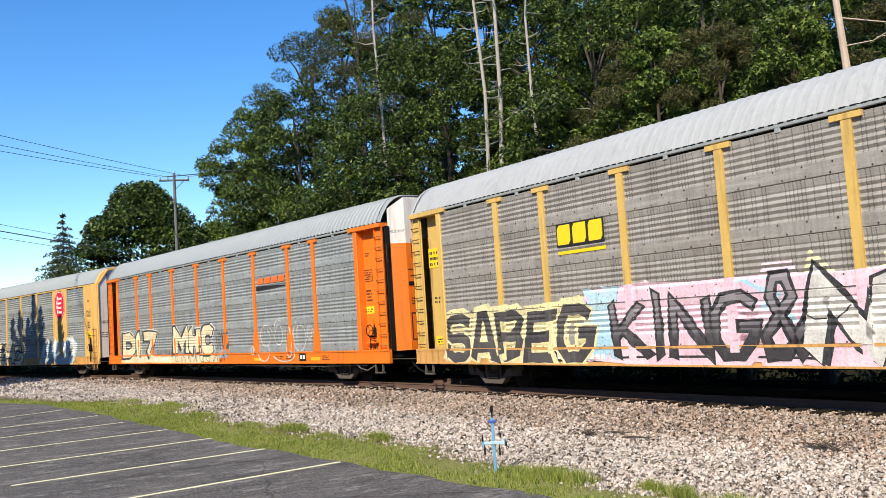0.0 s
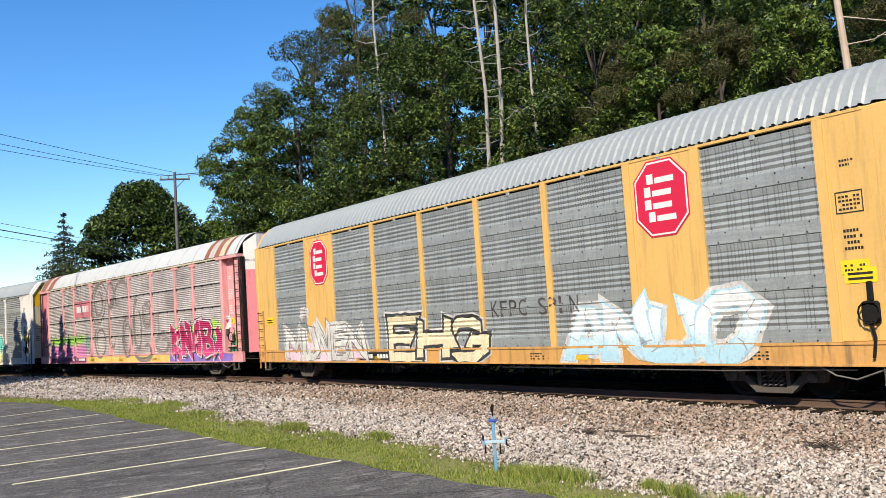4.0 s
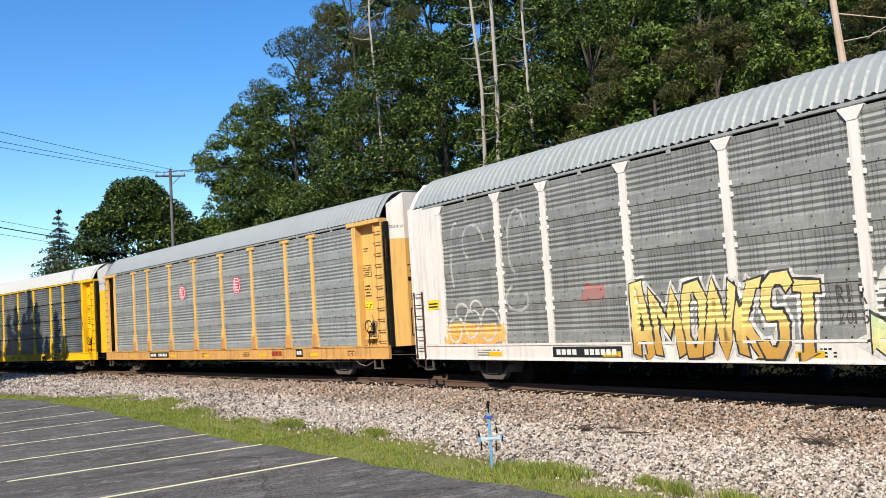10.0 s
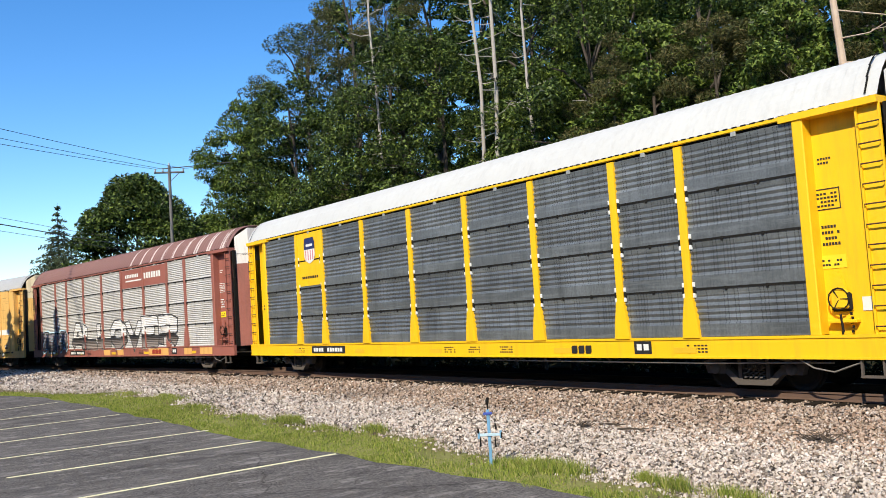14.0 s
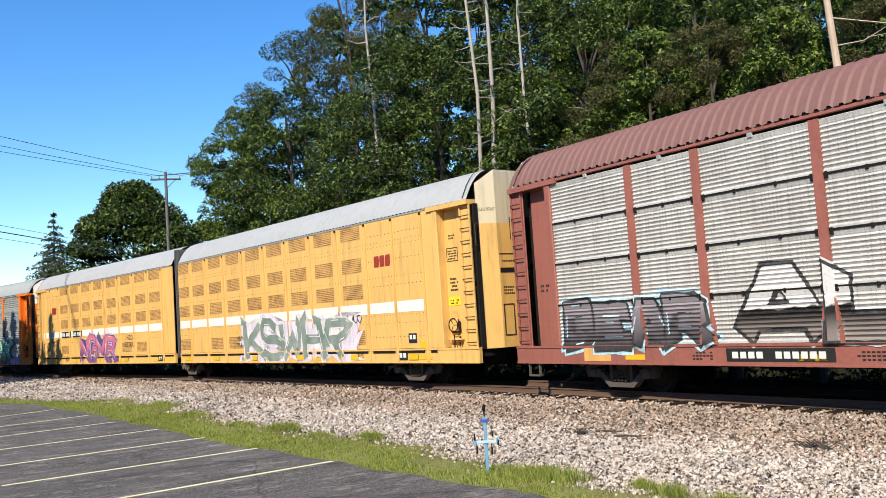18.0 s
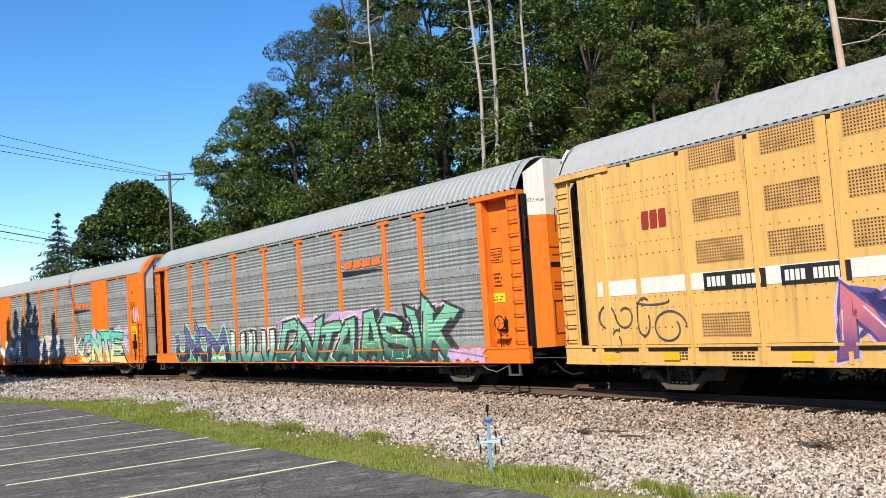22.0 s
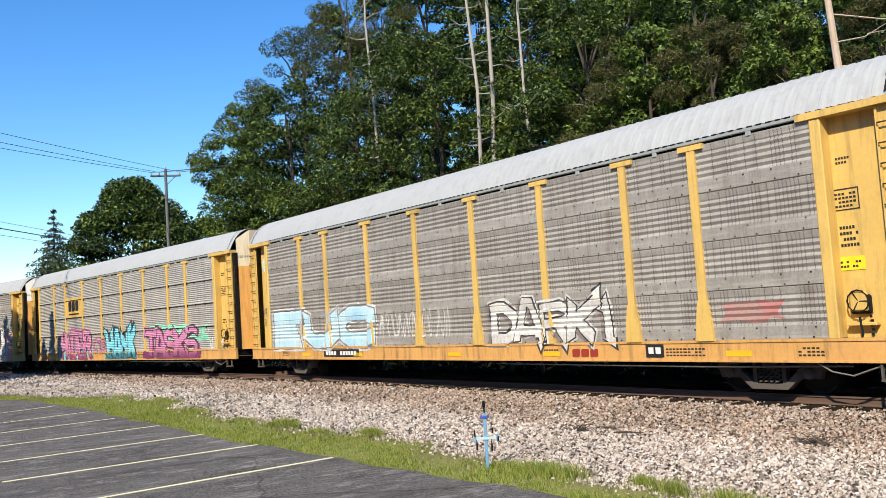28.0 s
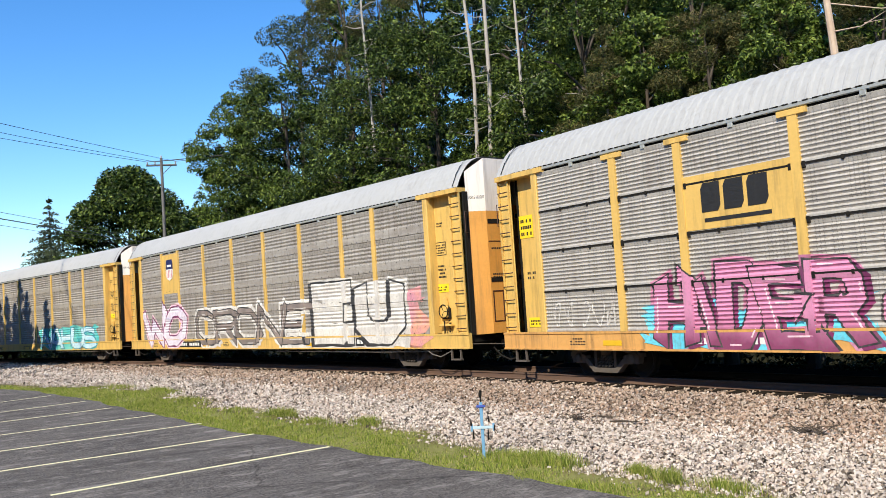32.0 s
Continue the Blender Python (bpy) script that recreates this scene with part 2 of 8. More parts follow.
M_RUSTSTONE = island("rusty_ballast_stone", (0.04, 0.03, 0.025, 1), (0.50, 0.36, 0.28, 1), (0.64, 0.50, 0.41, 1), (0.44, 0.29, 0.21, 1), (0.70, 0.57, 0.48, 1), (0.52, 0.40, 0.32, 1), (0.10, 0.07, 0.055, 1), rough=0.9)
# oily stones, darkened further: the shade under the train is in their colour
M_SHADED_BED = stony("track_bed", (0.006, 0.005, 0.0045, 1), (0.014, 0.011, 0.009, 1), 9, shine=0.0)
M_RAIL = painted("rail_steel", (0.13, 0.08, 0.06, 1), 0.75, 0.0, rust=0.3, shine=0.2)
M_RAILTOP = painted("rail_running_face", (0.10, 0.075, 0.06, 1), 0.75, 0.0, streak=0.0, shine=0.1)
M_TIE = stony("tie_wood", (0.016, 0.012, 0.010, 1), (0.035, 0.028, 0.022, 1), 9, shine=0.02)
M_BRUSH = island("brush_leaf", (0.010, 0.018, 0.004, 1), (0.02, 0.035, 0.007, 1), (0.04, 0.06, 0.012, 1), rough=0.6, glow=0.1)
# floor colour kept dark to hold the shade behind the train
M_WOODS = stony("woods_floor", (0.016, 0.017, 0.009, 1), (0.03, 0.028, 0.015, 1), 3)
M_BARK = stony("bark", (0.045, 0.036, 0.03, 1), (0.11, 0.09, 0.075, 1), 9)
M_DEADWOOD = stony("dead_wood", (0.27, 0.23, 0.20, 1), (0.52, 0.47, 0.42, 1), 5)
M_BARE = stony("bare_wood", (0.40, 0.26, 0.17, 1), (0.66, 0.55, 0.45, 1), 3)
# near-black to bright tints: crown shade and sunlit highlights set in the leaf colour
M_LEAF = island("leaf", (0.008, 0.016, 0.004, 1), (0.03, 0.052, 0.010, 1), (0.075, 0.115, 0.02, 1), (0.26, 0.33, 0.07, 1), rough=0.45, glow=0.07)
# lighter copy of the leaf for crowns in the sun
M_LEAF_LIT = island("leaf_lit", (0.015, 0.028, 0.005, 1), (0.07, 0.11, 0.018, 1), (0.13, 0.19, 0.03, 1), (0.32, 0.39, 0.08, 1), rough=0.45, glow=0.1)
M_LEAF_GREY = island("leaf_greygreen", (0.020, 0.030, 0.015, 1), (0.08, 0.11, 0.055, 1), (0.17, 0.20, 0.10, 1), rough=0.6, glow=0.08)
M_NEEDLE = island("needle", (0.014, 0.020, 0.006, 1), (0.095, 0.105, 0.026, 1), (0.22, 0.17, 0.07, 1), rough=0.6, glow=0.05)
M_POLE = stony("pole_wood", (0.11, 0.105, 0.105, 1), (0.21, 0.20, 0.195, 1), 6)
M_WIRE = painted("wire", (0.05, 0.05, 0.055, 1), 0.6, streak=0)
M_BLACK = painted("black_steel", (0.012, 0.011, 0.010, 1), 0.8, 0.0, wear=0.5, streak=0.1, shine=0.15)
M_BOGIE = painted("bogie_steel", (0.11, 0.092, 0.08, 1), 0.8, 0.0, wear=0.6, rust=0.1, streak=0.2, shine=0.08)
M_WHEEL = painted("wheel_steel", (0.022, 0.018, 0.015, 1), 0.7, 0.0, rust=0.1, streak=0.1, shine=0.2)
# near-black colour that stands for the unlit inside of the cars
M_INNER = painted("car_inside_shade", (0.016, 0.015, 0.014, 1), 0.8, streak=0.1, shine=0.15)
M_RUBBER = painted("grey_rubber", (0.075, 0.075, 0.08, 1), 0.8, streak=0.1, shine=0.3)
M_CHAIN = painted("worn_steel", (0.16, 0.145, 0.13, 1), 0.6, wear=0.5, rust=0.2, shine=0.3)


# ---- mesh kit ----
class Mesh:
    """Gathers boxes, sheets and tubes of one part."""

    def __init__(self):
        self.v, self.f = [], []

    def face(self, *pts):
        i = len(self.v)
        self.v += [tuple(p) for p in pts]
        self.f.append(tuple(range(i, i + len(pts))))
        return self

    def box(self, x0, x1, y0, y1, z0, z1, c=0.0):
        """A box with its edges cut off by c."""
        if c <= 0:
            i = len(self.v)
            self.v += [(x, y, z) for x in (x0, x1) for y in (y0, y1) for z in (z0, z1)]
            self.f += [tuple(i + k for k in q) for q in ((0, 1, 3, 2), (4, 6, 7, 5), (0, 4, 5, 1), (2, 3, 7, 6), (0, 2, 6, 4), (1, 5, 7, 3))]
            return self
        bm = bmesh.new()
        bmesh.ops.create_cube(bm, size=1, matrix=Matrix.LocRotScale(((x0 + x1) / 2, (y0 + y1) / 2, (z0 + z1) / 2), None, (x1 - x0, y1 - y0, z1 - z0)))
        bmesh.ops.bevel(bm, geom=bm.edges[:], offset=min(c, 0.45 * min(x1 - x0, y1 - y0, z1 - z0)), segments=1, affect="EDGES")
        i = len(self.v)
        for k, q in enumerate(bm.verts):
            q.index = k
            self.v.append(tuple(q.co))
        for q in bm.faces:
            self.f.append(tuple(i + w.index for w in q.verts))
        bm.free()
        return self

    def prism(self, outline, y0, y1):
        """An outline in x and z, pushed through from y0 to y1."""
        i, k = len(self.v), len(outline)
        self.v += [(x, y0, z) for x, z in outline] + [(x, y1, z) for x, z in outline]
        self.f.append(tuple(range(i, i + k)))
        self.f.append(tuple(range(i + 2 * k - 1, i + k - 1, -1)))
        for a in range(k):
            b = (a + 1) % k
            self.f.append((i + b, i + a, i + k + a, i + k + b))
        return self

    def bar(self, outline, x0, x1):
        """An outline in y and z, drawn out from x0 to x1."""
        i, k = len(self.v), len(outline)
        self.v += [(x0, y, z) for y, z in outline] + [(x1, y, z) for y, z in outline]
        self.f.append(tuple(range(i, i + k)))
        self.f.append(tuple(range(i + 2 * k - 1, i + k - 1, -1)))
        for a in range(k):
            b = (a + 1) % k
            self.f.append((i + b, i + a, i + k + a, i + k + b))
        return self

    def tube(self, pts, radii, sides=8):
        """A round rod through pts, tapering with radii."""
        pts = [Vector(p) for p in pts]
        if isinstance(radii, (int, float)):
            radii = [radii] * len(pts)
        i = len(self.v)
        for k, p in enumerate(pts):
            d = (pts[min(k + 1, len(pts) - 1)] - pts[max(k - 1, 0)]).normalized()
            side = d.orthogonal().normalized()
            up = d.cross(side)
            for q in range(sides):
                a = 2 * math.pi * q / sides
                self.v.append(tuple(p + (side * math.cos(a) + up * math.sin(a)) * radii[k]))
        for k in range(len(pts) - 1):
            for q in range(sides):
                a, b = i + k * sides + q, i + k * sides + (q + 1) % sides
                self.f.append((a, b, b + sides, a + sides))
        self.f.append(tuple(range(i + sides - 1, i - 1, -1)))
        e = i + (len(pts) - 1) * sides
        self.f.append(tuple(range(e, e + sides)))
        return self

    def lathe(self, profile, sides=24, axis="y", at=(0, 0, 0)):
        """Turns (radius, along) round an axis."""
        i = len(self.v)
        for r, w in profile:
            for q in range(sides):
                a = 2 * math.pi * q / sides
                c, s = r * math.cos(a), r * math.sin(a)
                p = (c, w, s) if axis == "y" else (c, s, w)
                self.v.append((p[0] + at[0], p[1] + at[1], p[2] + at[2]))
        for k in range(len(profile) - 1):
            for q in range(sides):
                a, b = i + k * sides + q, i + k * sides + (q + 1) % sides
                self.f.append((a, b, b + sides, a + sides))
        return self

    def data(self, name, material, smooth=False):
        me = bpy.data.meshes.new(name)
        me.from_pydata(self.v, [], self.f)
        me.materials.append(material)
        bm = bmesh.new()
        bm.from_mesh(me)
        bmesh.ops.recalc_face_normals(bm, faces=bm.faces)
        bm.to_mesh(me)
        bm.free()
        if smooth:
            me.polygons.foreach_set("use_smooth", [True] * len(me.polygons))
        return me


def part(name, data, parent=None, label="", at=None, material=None, smooth=False):
    """Links a mesh as one object, under its thing if one is given."""
    if isinstance(data, Mesh):
        data = data.data(name, material, smooth)
    ob = new(name, data)
    if parent is not None:
        ob.parent = parent
    if at is not None:
        ob.location = at
    if label:
        tagged(ob, label)
    return ob


def big_mesh(name, verts, faces, material, size):
    """A mesh from arrays of corners and of faces with size corners each."""
    me = bpy.data.meshes.new(name)
    verts, faces = np.asarray(verts, np.float32), np.asarray(faces, np.int32)
    me.vertices.add(len(verts))
    me.vertices.foreach_set("co", verts.ravel())
    me.loops.add(faces.size)
    me.loops.foreach_set("vertex_index", faces.ravel())
    me.polygons.add(len(faces))
    me.polygons.foreach_set("loop_start", np.arange(0, faces.size, size, dtype=np.int32))
    me.materials.append(material)
    me.update(calc_edges=True)
    me.polygons.foreach_set("use_smooth", [False] * len(faces))
    return me


def empty(name, x=0, y=0, z=0):
    ob = new(name)
    ob.empty_display_size = 0.2
    ob.location = (x, y, z)
    return ob


# ---- painted lettering on the cars ----
GLYPHS = {}


def glyph(ch, grow=0.0, stroke=0.0):
    """Flat corners and faces of one letter of the built-in font, fattened by grow or drawn as a line."""
    key = (ch, grow, stroke)
    if key not in GLYPHS:
        cu = bpy.data.curves.new("letter", "FONT")
        cu.body, cu.resolution_u = ch, 3
        cu.offset = grow
        if stroke:
            cu.fill_mode = "NONE"
            cu.bevel_depth, cu.bevel_resolution = stroke, 0
        ob = new("letter", cu)
        dg = bpy.context.evaluated_depsgraph_get()
        me = bpy.data.meshes.new_from_object(ob.evaluated_get(dg))
        GLYPHS[key] = ([tuple(v.co) for v in me.vertices], [tuple(p.vertices) for p in me.polygons])
        bpy.data.objects.remove(ob)
        bpy.data.curves.remove(cu)
        bpy.data.meshes.remove(me)
    return GLYPHS[key]


def strip_profile(z0, z1, coarse):
    """Ribbed cross section of one screen sheet, as (y, z)."""
    pts = [(-1.47, z0), (-1.495, z0 + 0.012)]
    if coarse:
        z, step, deep = z0 + 0.27, 0.128, 0.033
        end = z1 - 0.13
    else:
        z, step, deep = z0 + 0.05, 0.088, 0.036
        end = z1 - 0.10
    while z < end:
        pts += [(-1.495 + deep * 0.5 * (1 - math.cos(2 * math.pi * q)), z + step * q) for q in ((0, 0.25, 0.5, 0.75) if coarse else (0, 0.3, 0.45, 0.7))]
        z += step
    return pts + [(-1.495, z1 - 0.012), (-1.47, z1)]


class Side:
    """The relief of a car's side, on which paint lies."""

    def __init__(self, levels, coarse, posts, flare, plain=False, solids=(), ends=False):
        pts = [(-1.515, 0.70), (-1.515, 1.12)]
        if plain:
            pts += [(-1.505, 1.13), (-1.505, 5.2)]
        else:
            for a, b in zip(levels, levels[1:]):
                pts += strip_profile(a + 0.008, b - 0.008, coarse)
        self.z = np.array([p[1] for p in pts])
        self.y = np.array([p[0] for p in pts])
        self.posts, self.flare, self.solids, self.ends = posts, flare, solids, ends

    def at(self, x, z):
        y = float(np.interp(z, self.z, self.y))
        if z > 1.12 and any(a <= x <= b for a, b in self.solids):
            y = -1.507
        if self.ends and z > 1.12 and abs(x) > 11.84:
            return -1.247
        for p in self.posts:
            w = 0.215 if self.flare and z < 1.55 else 0.107
            if abs(x - p) < w and z > 1.1:
                y = min(y, -1.564 if self.flare and z < 1.98 else -1.532)
        return y

    def cuts(self, x0, x1, z0, z1):
        zs = [z for z in self.z if z0 < z < z1]
        xs = [p + q for p in self.posts for q in ((-0.225, -0.115, -0.105, 0.105, 0.115, 0.225) if self.flare else (-0.115, -0.105, 0.105, 0.115)) if x0 < p + q < x1]
        xs += [q for a, b in self.solids for q in (a - 0.01, a, b, b + 0.01) if x0 < q < x1]
        return xs, zs


def lay(car, name, verts, faces, side, lift, material, parent=None, fine=True):
    """Lays flat shapes (x, z, layer) on the relief of the side."""
    bm = bmesh.new()
    vs = [bm.verts.new((x, k, z)) for x, z, k in verts]
    for f in faces:
        try:
            bm.faces.new([vs[i] for i in f])
        except ValueError:
            pass
    if fine:
        xv, zv = [v[0] for v in verts], [v[1] for v in verts]
        xs, zs = side.cuts(min(xv), max(xv), min(zv), max(zv))
        for x in xs:
            bmesh.ops.bisect_plane(bm, geom=bm.verts[:] + bm.edges[:] + bm.faces[:], plane_co=(x, 0, 0), plane_no=(1, 0, 0))
        for z in zs:
            bmesh.ops.bisect_plane(bm, geom=bm.verts[:] + bm.edges[:] + bm.faces[:], plane_co=(0, 0, z), plane_no=(0, 0, 1))
    for v in bm.verts:
        v.co.y = side.at(v.co.x, v.co.z) - lift - 0.0007 * v.co.y
    me = bpy.data.meshes.new(name)
    bm.to_mesh(me)
    bm.free()
    me.materials.append(material)
    return part(name, me, parent or car)


# strokes of the sprayed letters on a grid of 8 by 8: two digits a corner, a space between strokes
STROKES = {
    "A": "00385880 1262", "B": "00086877654404 4464736100", "C": "8768280602206081", "D": "00085886825000", "E": "88080080 0464", "G": "87682806022060828454",
    "H": "0008 8088 0484", "I": "4048", "K": "0008 0388 2480", "L": "080080", "M": "0008438880", "N": "00088088", "O": "200206286886826020", "P": "00086887856404",
    "Q": "200206286886826020 5280", "R": "00086887856404 4480", "S": "876828070524648381602001", "T": "0888 4840", "U": "080220608288", "V": "084088", "W": "0820456088",
    "X": "0088 0880", "Y": "0844 8844 4440", "Z": "08880080", "1": "164840", "7": "088830", "&": "802638586612205083"}


def outline_of(pts, w, slant=0.0, grow=0.25, hand=None):
    """A thick stroke through (x, z) points with mitred corners and slanted ends, as corners and faces; hand shakes its edges."""
    if hand:
        fine = [pts[0]]
        for a, b in zip(pts, pts[1:]):
            k = max(1, min(8, round(math.dist(a, b) / 0.22)))
            fine += [(a[0] + (b[0] - a[0]) * q / k, a[1] + (b[1] - a[1]) * q / k) for q in range(1, k + 1)]
        pts = fine
    n = len(pts)
    closed = n > 3 and math.dist(pts[0], pts[-1]) < 1e-6
    v, f = [], []
    for i, p in enumerate(pts):
        a = pts[i - 1] if i else (pts[-2] if closed else p)
        b = pts[i + 1] if i < n - 1 else (pts[1] if closed else p)
        d0 = Vector((p[0] - a[0], p[1] - a[1]))
        d1 = Vector((b[0] - p[0], b[1] - p[1]))
        d0 = (d0 if d0.length > 1e-9 else d1).normalized()
        d1 = (d1 if d1.length > 1e-9 else d0).normalized()
        nrm = Vector((-d0.y - d1.y, d0.x + d1.x))
        nrm = nrm.normalized() if nrm.length > 0.2 else Vector((-d0.y, d0.x))
        wide = w / 2 / max(0.6, nrm.dot(Vector((-d0.y, d0.x))))
        e = Vector(p)
        s1 = s2 = 0.0
        if not closed and i in (0, n - 1):
            q = -1 if i == 0 else 1
            s1, s2 = q * w * (grow + slant), q * w * (grow - slant)
        r1 = r2 = 0.0
        if hand and 0 < i < n - 1:
            r1, r2 = hand.uniform(-0.028, 0.02), hand.uniform(-0.028, 0.02)
        v += [tuple(e + nrm * (wide + r1) + d0 * s1), tuple(e - nrm * (wide + r2) + d0 * s2)]
        if i:
            k = 2 * i
            f.append((k - 2, k - 1, k + 1, k))
    return v, f


def piece(car, side, word, x0, x1, z0, z1, fill, line=None, halo=None, seed=1, w=0.2, rim=0.06, pad=0.13, wild=0.2, wave=0.08, drop=None, shift=(-0.10, -0.05), shine=None, spikes=0, inner=None, overlap=1.12):
    """Sprayed letters in thick strokes: cloud, block shadow, dark rim, fill, lit edges, arrow points and inner lines."""
    rng = random.Random(seed)
    slot = [0.6 if ch in "I1" else 1.25 if ch in "MW" else 1.0 for ch in word]
    total, at, h = sum(slot), x0, z1 - z0
    tall = w * h
    rim *= 1.35
    layers = {k: ([], []) for k in ("halo", "drop", "line", "fill", "shine", "inner")}

    def put(store, v, f, k, dx=0.0, dz=0.0):
        i = len(layers[store][0])
        layers[store][0].extend((x + dx, max(SILL_FOOT, z + dz), k) for x, z in v)
        layers[store][1].extend(tuple(i + q for q in g) for g in f)

    for n, ch in enumerate(word):
        width = (x1 - x0) * slot[n] / total
        mid, at = at + width / 2, at + width
        lean, ph, am = rng.uniform(-1, 1) * wild * 0.5, rng.uniform(0, 6.3), wild * 0.3
        dz, hz = rng.uniform(-0.4, 1) * wave * h, 1 + rng.uniform(-1, 1) * wave

        def warp(u, q):
            bx = (u - 0.5) * (width * overlap - tall) * (1 + 0.3 * wild * math.sin(q * 5 + ph))
            return mid + bx + lean * (q - 0.5) * h + am * width * 0.5 * math.sin(q * 4 + ph), z0 + tall / 2 + q * (h * hz - tall) + dz * q + am * 0.2 * h * math.sin(u * 4 + ph) * q

        tall = min(h * (w if w > 0.3 else min(w, 0.21) if ch in "EBSARG&" else min(w, 0.26)), width * overlap * (0.22 if ch in "MW" else 0.33))
        up = 9 * (n % 2)
        for m, code in enumerate(STROKES[ch].split()):
            pts = [warp(int(code[i]) / 8, int(code[i + 1]) / 8) for i in range(0, len(code), 2)]
            k, sl = up + m, rng.uniform(-0.3, 0.3)
            if spikes and rng.random() < spikes and math.dist(pts[0], pts[-1]) > 0.1:
                # the stroke runs out into a bent point
                (ax, az), (bx, bz) = pts[-2], pts[-1]
                L = math.hypot(bx - ax, bz - az) or 1
                ux, uz = (bx - ax) / L, (bz - az) / L
                g = rng.choice((-1, 1)) * 0.7
                tip = (bx + (ux - uz * g) * tall * 1.1, bz + (uz + ux * g) * tall * 1.1)
                for st, ww in (("line", tall + 2 * rim), ("fill", tall)):
                    put(st, [(bx - uz * ww * 0.8, bz + ux * ww * 0.8), (bx + uz * ww * 0.8, bz - ux * ww * 0.8), (tip[0] + (ux - uz * g) * (ww - tall), tip[1] + (uz + ux * g) * (ww - tall))], [(0, 1, 2)], up + 3)
            if halo:
                put("halo", *outline_of(pts, tall + 2 * (rim + pad), sl, 0.3, rng), k)
            if drop:
                put("drop", *outline_of(pts, tall + 2 * rim, sl, 0.25, rng), k, *shift)
            if line:
                put("line", *outline_of(pts, tall + 2 * rim, sl, 0.25, rng), k)
            put("fill", *outline_of(pts, tall, sl, 0.25 - rim / tall * 0.4, rng), k)
            for i, (p, q) in enumerate(zip(pts, pts[1:])):
                L = math.hypot(q[0] - p[0], q[1] - p[1])
                if L < tall * 0.9:
                    continue
                ox, oz = -(q[1] - p[1]) / L * tall * 0.27, (q[0] - p[0]) / L * tall * 0.27
                if shine and rng.random() < 0.6:
                    a, b = rng.uniform(0.1, 0.3), rng.uniform(0.6, 0.9)
                    put("shine", *ribbon2([(p[0] + (q[0] - p[0]) * r + ox, p[1] + (q[1] - p[1]) * r + oz) for r in (a, b)], 0.035), k)
                if inner and rng.random() < 0.7:
                    a = rng.uniform(0.2, 0.7)
                    c = (p[0] + (q[0] - p[0]) * a, p[1] + (q[1] - p[1]) * a)
                    put("inner", *ribbon2([(c[0] + ox * 1.7, c[1] + oz * 1.7), (c[0] + rng.uniform(-0.06, 0.06), c[1] + rng.uniform(-0.06, 0.06)), (c[0] - ox * 1.7, c[1] - oz * 1.7)], 0.028), k)
    base = None
    for key, lift, mat in (("halo", 0.002, halo), ("drop", 0.006, drop), ("line", 0.010, line), ("fill", 0.0135, fill), ("inner", 0.0165, inner), ("shine", 0.0167, shine)):
        if mat and layers[key][1]:
            name = {"halo": "sprayed_cloud", "drop": "sprayed_shadow", "line": "sprayed_outline", "fill": "sprayed_letters", "inner": "sprayed_line", "shine": "sprayed_gleam"}[key]
            ob = lay(car, name, *layers[key], side, lift, mat, base)
            if key in ("inner", "shine"):
                tagged(ob, kind="stuff")
            base = base or ob


SILL_FOOT = 0.705


def ribbon2(pts, w):
    """ribbon() with plain (x, z) corners."""
    v, f = ribbon(pts, w)
    return [(x, z) for x, z, k in v], f


def ribbon(pts, w):
    """A flat line of width w through (x, z) points."""
    v, f = [], []
    for i, p in enumerate(pts):
        a, b = pts[max(0, i - 1)], pts[min(len(pts) - 1, i + 1)]
        dx, dz = b[0] - a[0], b[1] - a[1]
        L = math.hypot(dx, dz) or 1
        nx, nz = -dz / L * w / 2, dx / L * w / 2
        v += [(p[0] + nx, p[1] + nz, 0), (p[0] - nx, p[1] - nz, 0)]
        if i:
            k = 2 * i
            f.append((k - 2, k - 1, k + 1, k))
    return v, f


def scrawl(car, side, x0, x1, z0, z1, material, seed, n=5, w=0.045):
    """Quick looping marks of a spray can that form no words."""
    rng = random.Random(seed)
    step = (x1 - x0) / n
    for i in range(n):
        cx = x0 + step * (i + 0.5)
        kind = rng.random()
        pts = []
        a0, turns = rng.uniform(0, 6.3), rng.uniform(0.7, 1.6)
        for k in range(22):
            q = k / 21
            t = a0 + q * 6.283 * turns
            r = 0.45 + 0.35 * math.sin(q * 5 + a0)
            pts.append((cx + step * (0.55 * r * math.cos(t) + 0.35 * (q - 0.5)), (z0 + z1) / 2 + (z1 - z0) * (0.42 * math.sin(t * (1.0 if kind < 0.5 else 1.5)))))
        a, b = ribbon(pts, w)
        lay(car, "sprayed_line", a, b, side, 0.009 + 0.0006 * (i % 3), material, fine=False)


def tag_text(car, side, word, x0, x1, z0, z1, material, lift=0.009):
    """Thin hand-painted or stencilled words."""
    v, f = [], []
    w = (x1 - x0) / len(word)
    for i, ch in enumerate(word):
        if ch == " ":
            continue
        p, g = glyph(ch, 0.0)
        a, b = min(q[0] for q in p), max(q[0] for q in p)
        top = max(0.6, max(q[1] for q in p))
        k = len(v)
        v += [(x0 + w * (i + 0.08) + (q[0] - a) / (b - a) * w * (0.8 if ch not in "1.I" else 0.25), z0 + q[1] / top * (z1 - z0), 0) for q in p]
        f += [tuple(k + q for q in h) for h in g]
    return tagged(lay(car, "painted_word", v, f, side, lift, material, fine=False), kind="stuff")


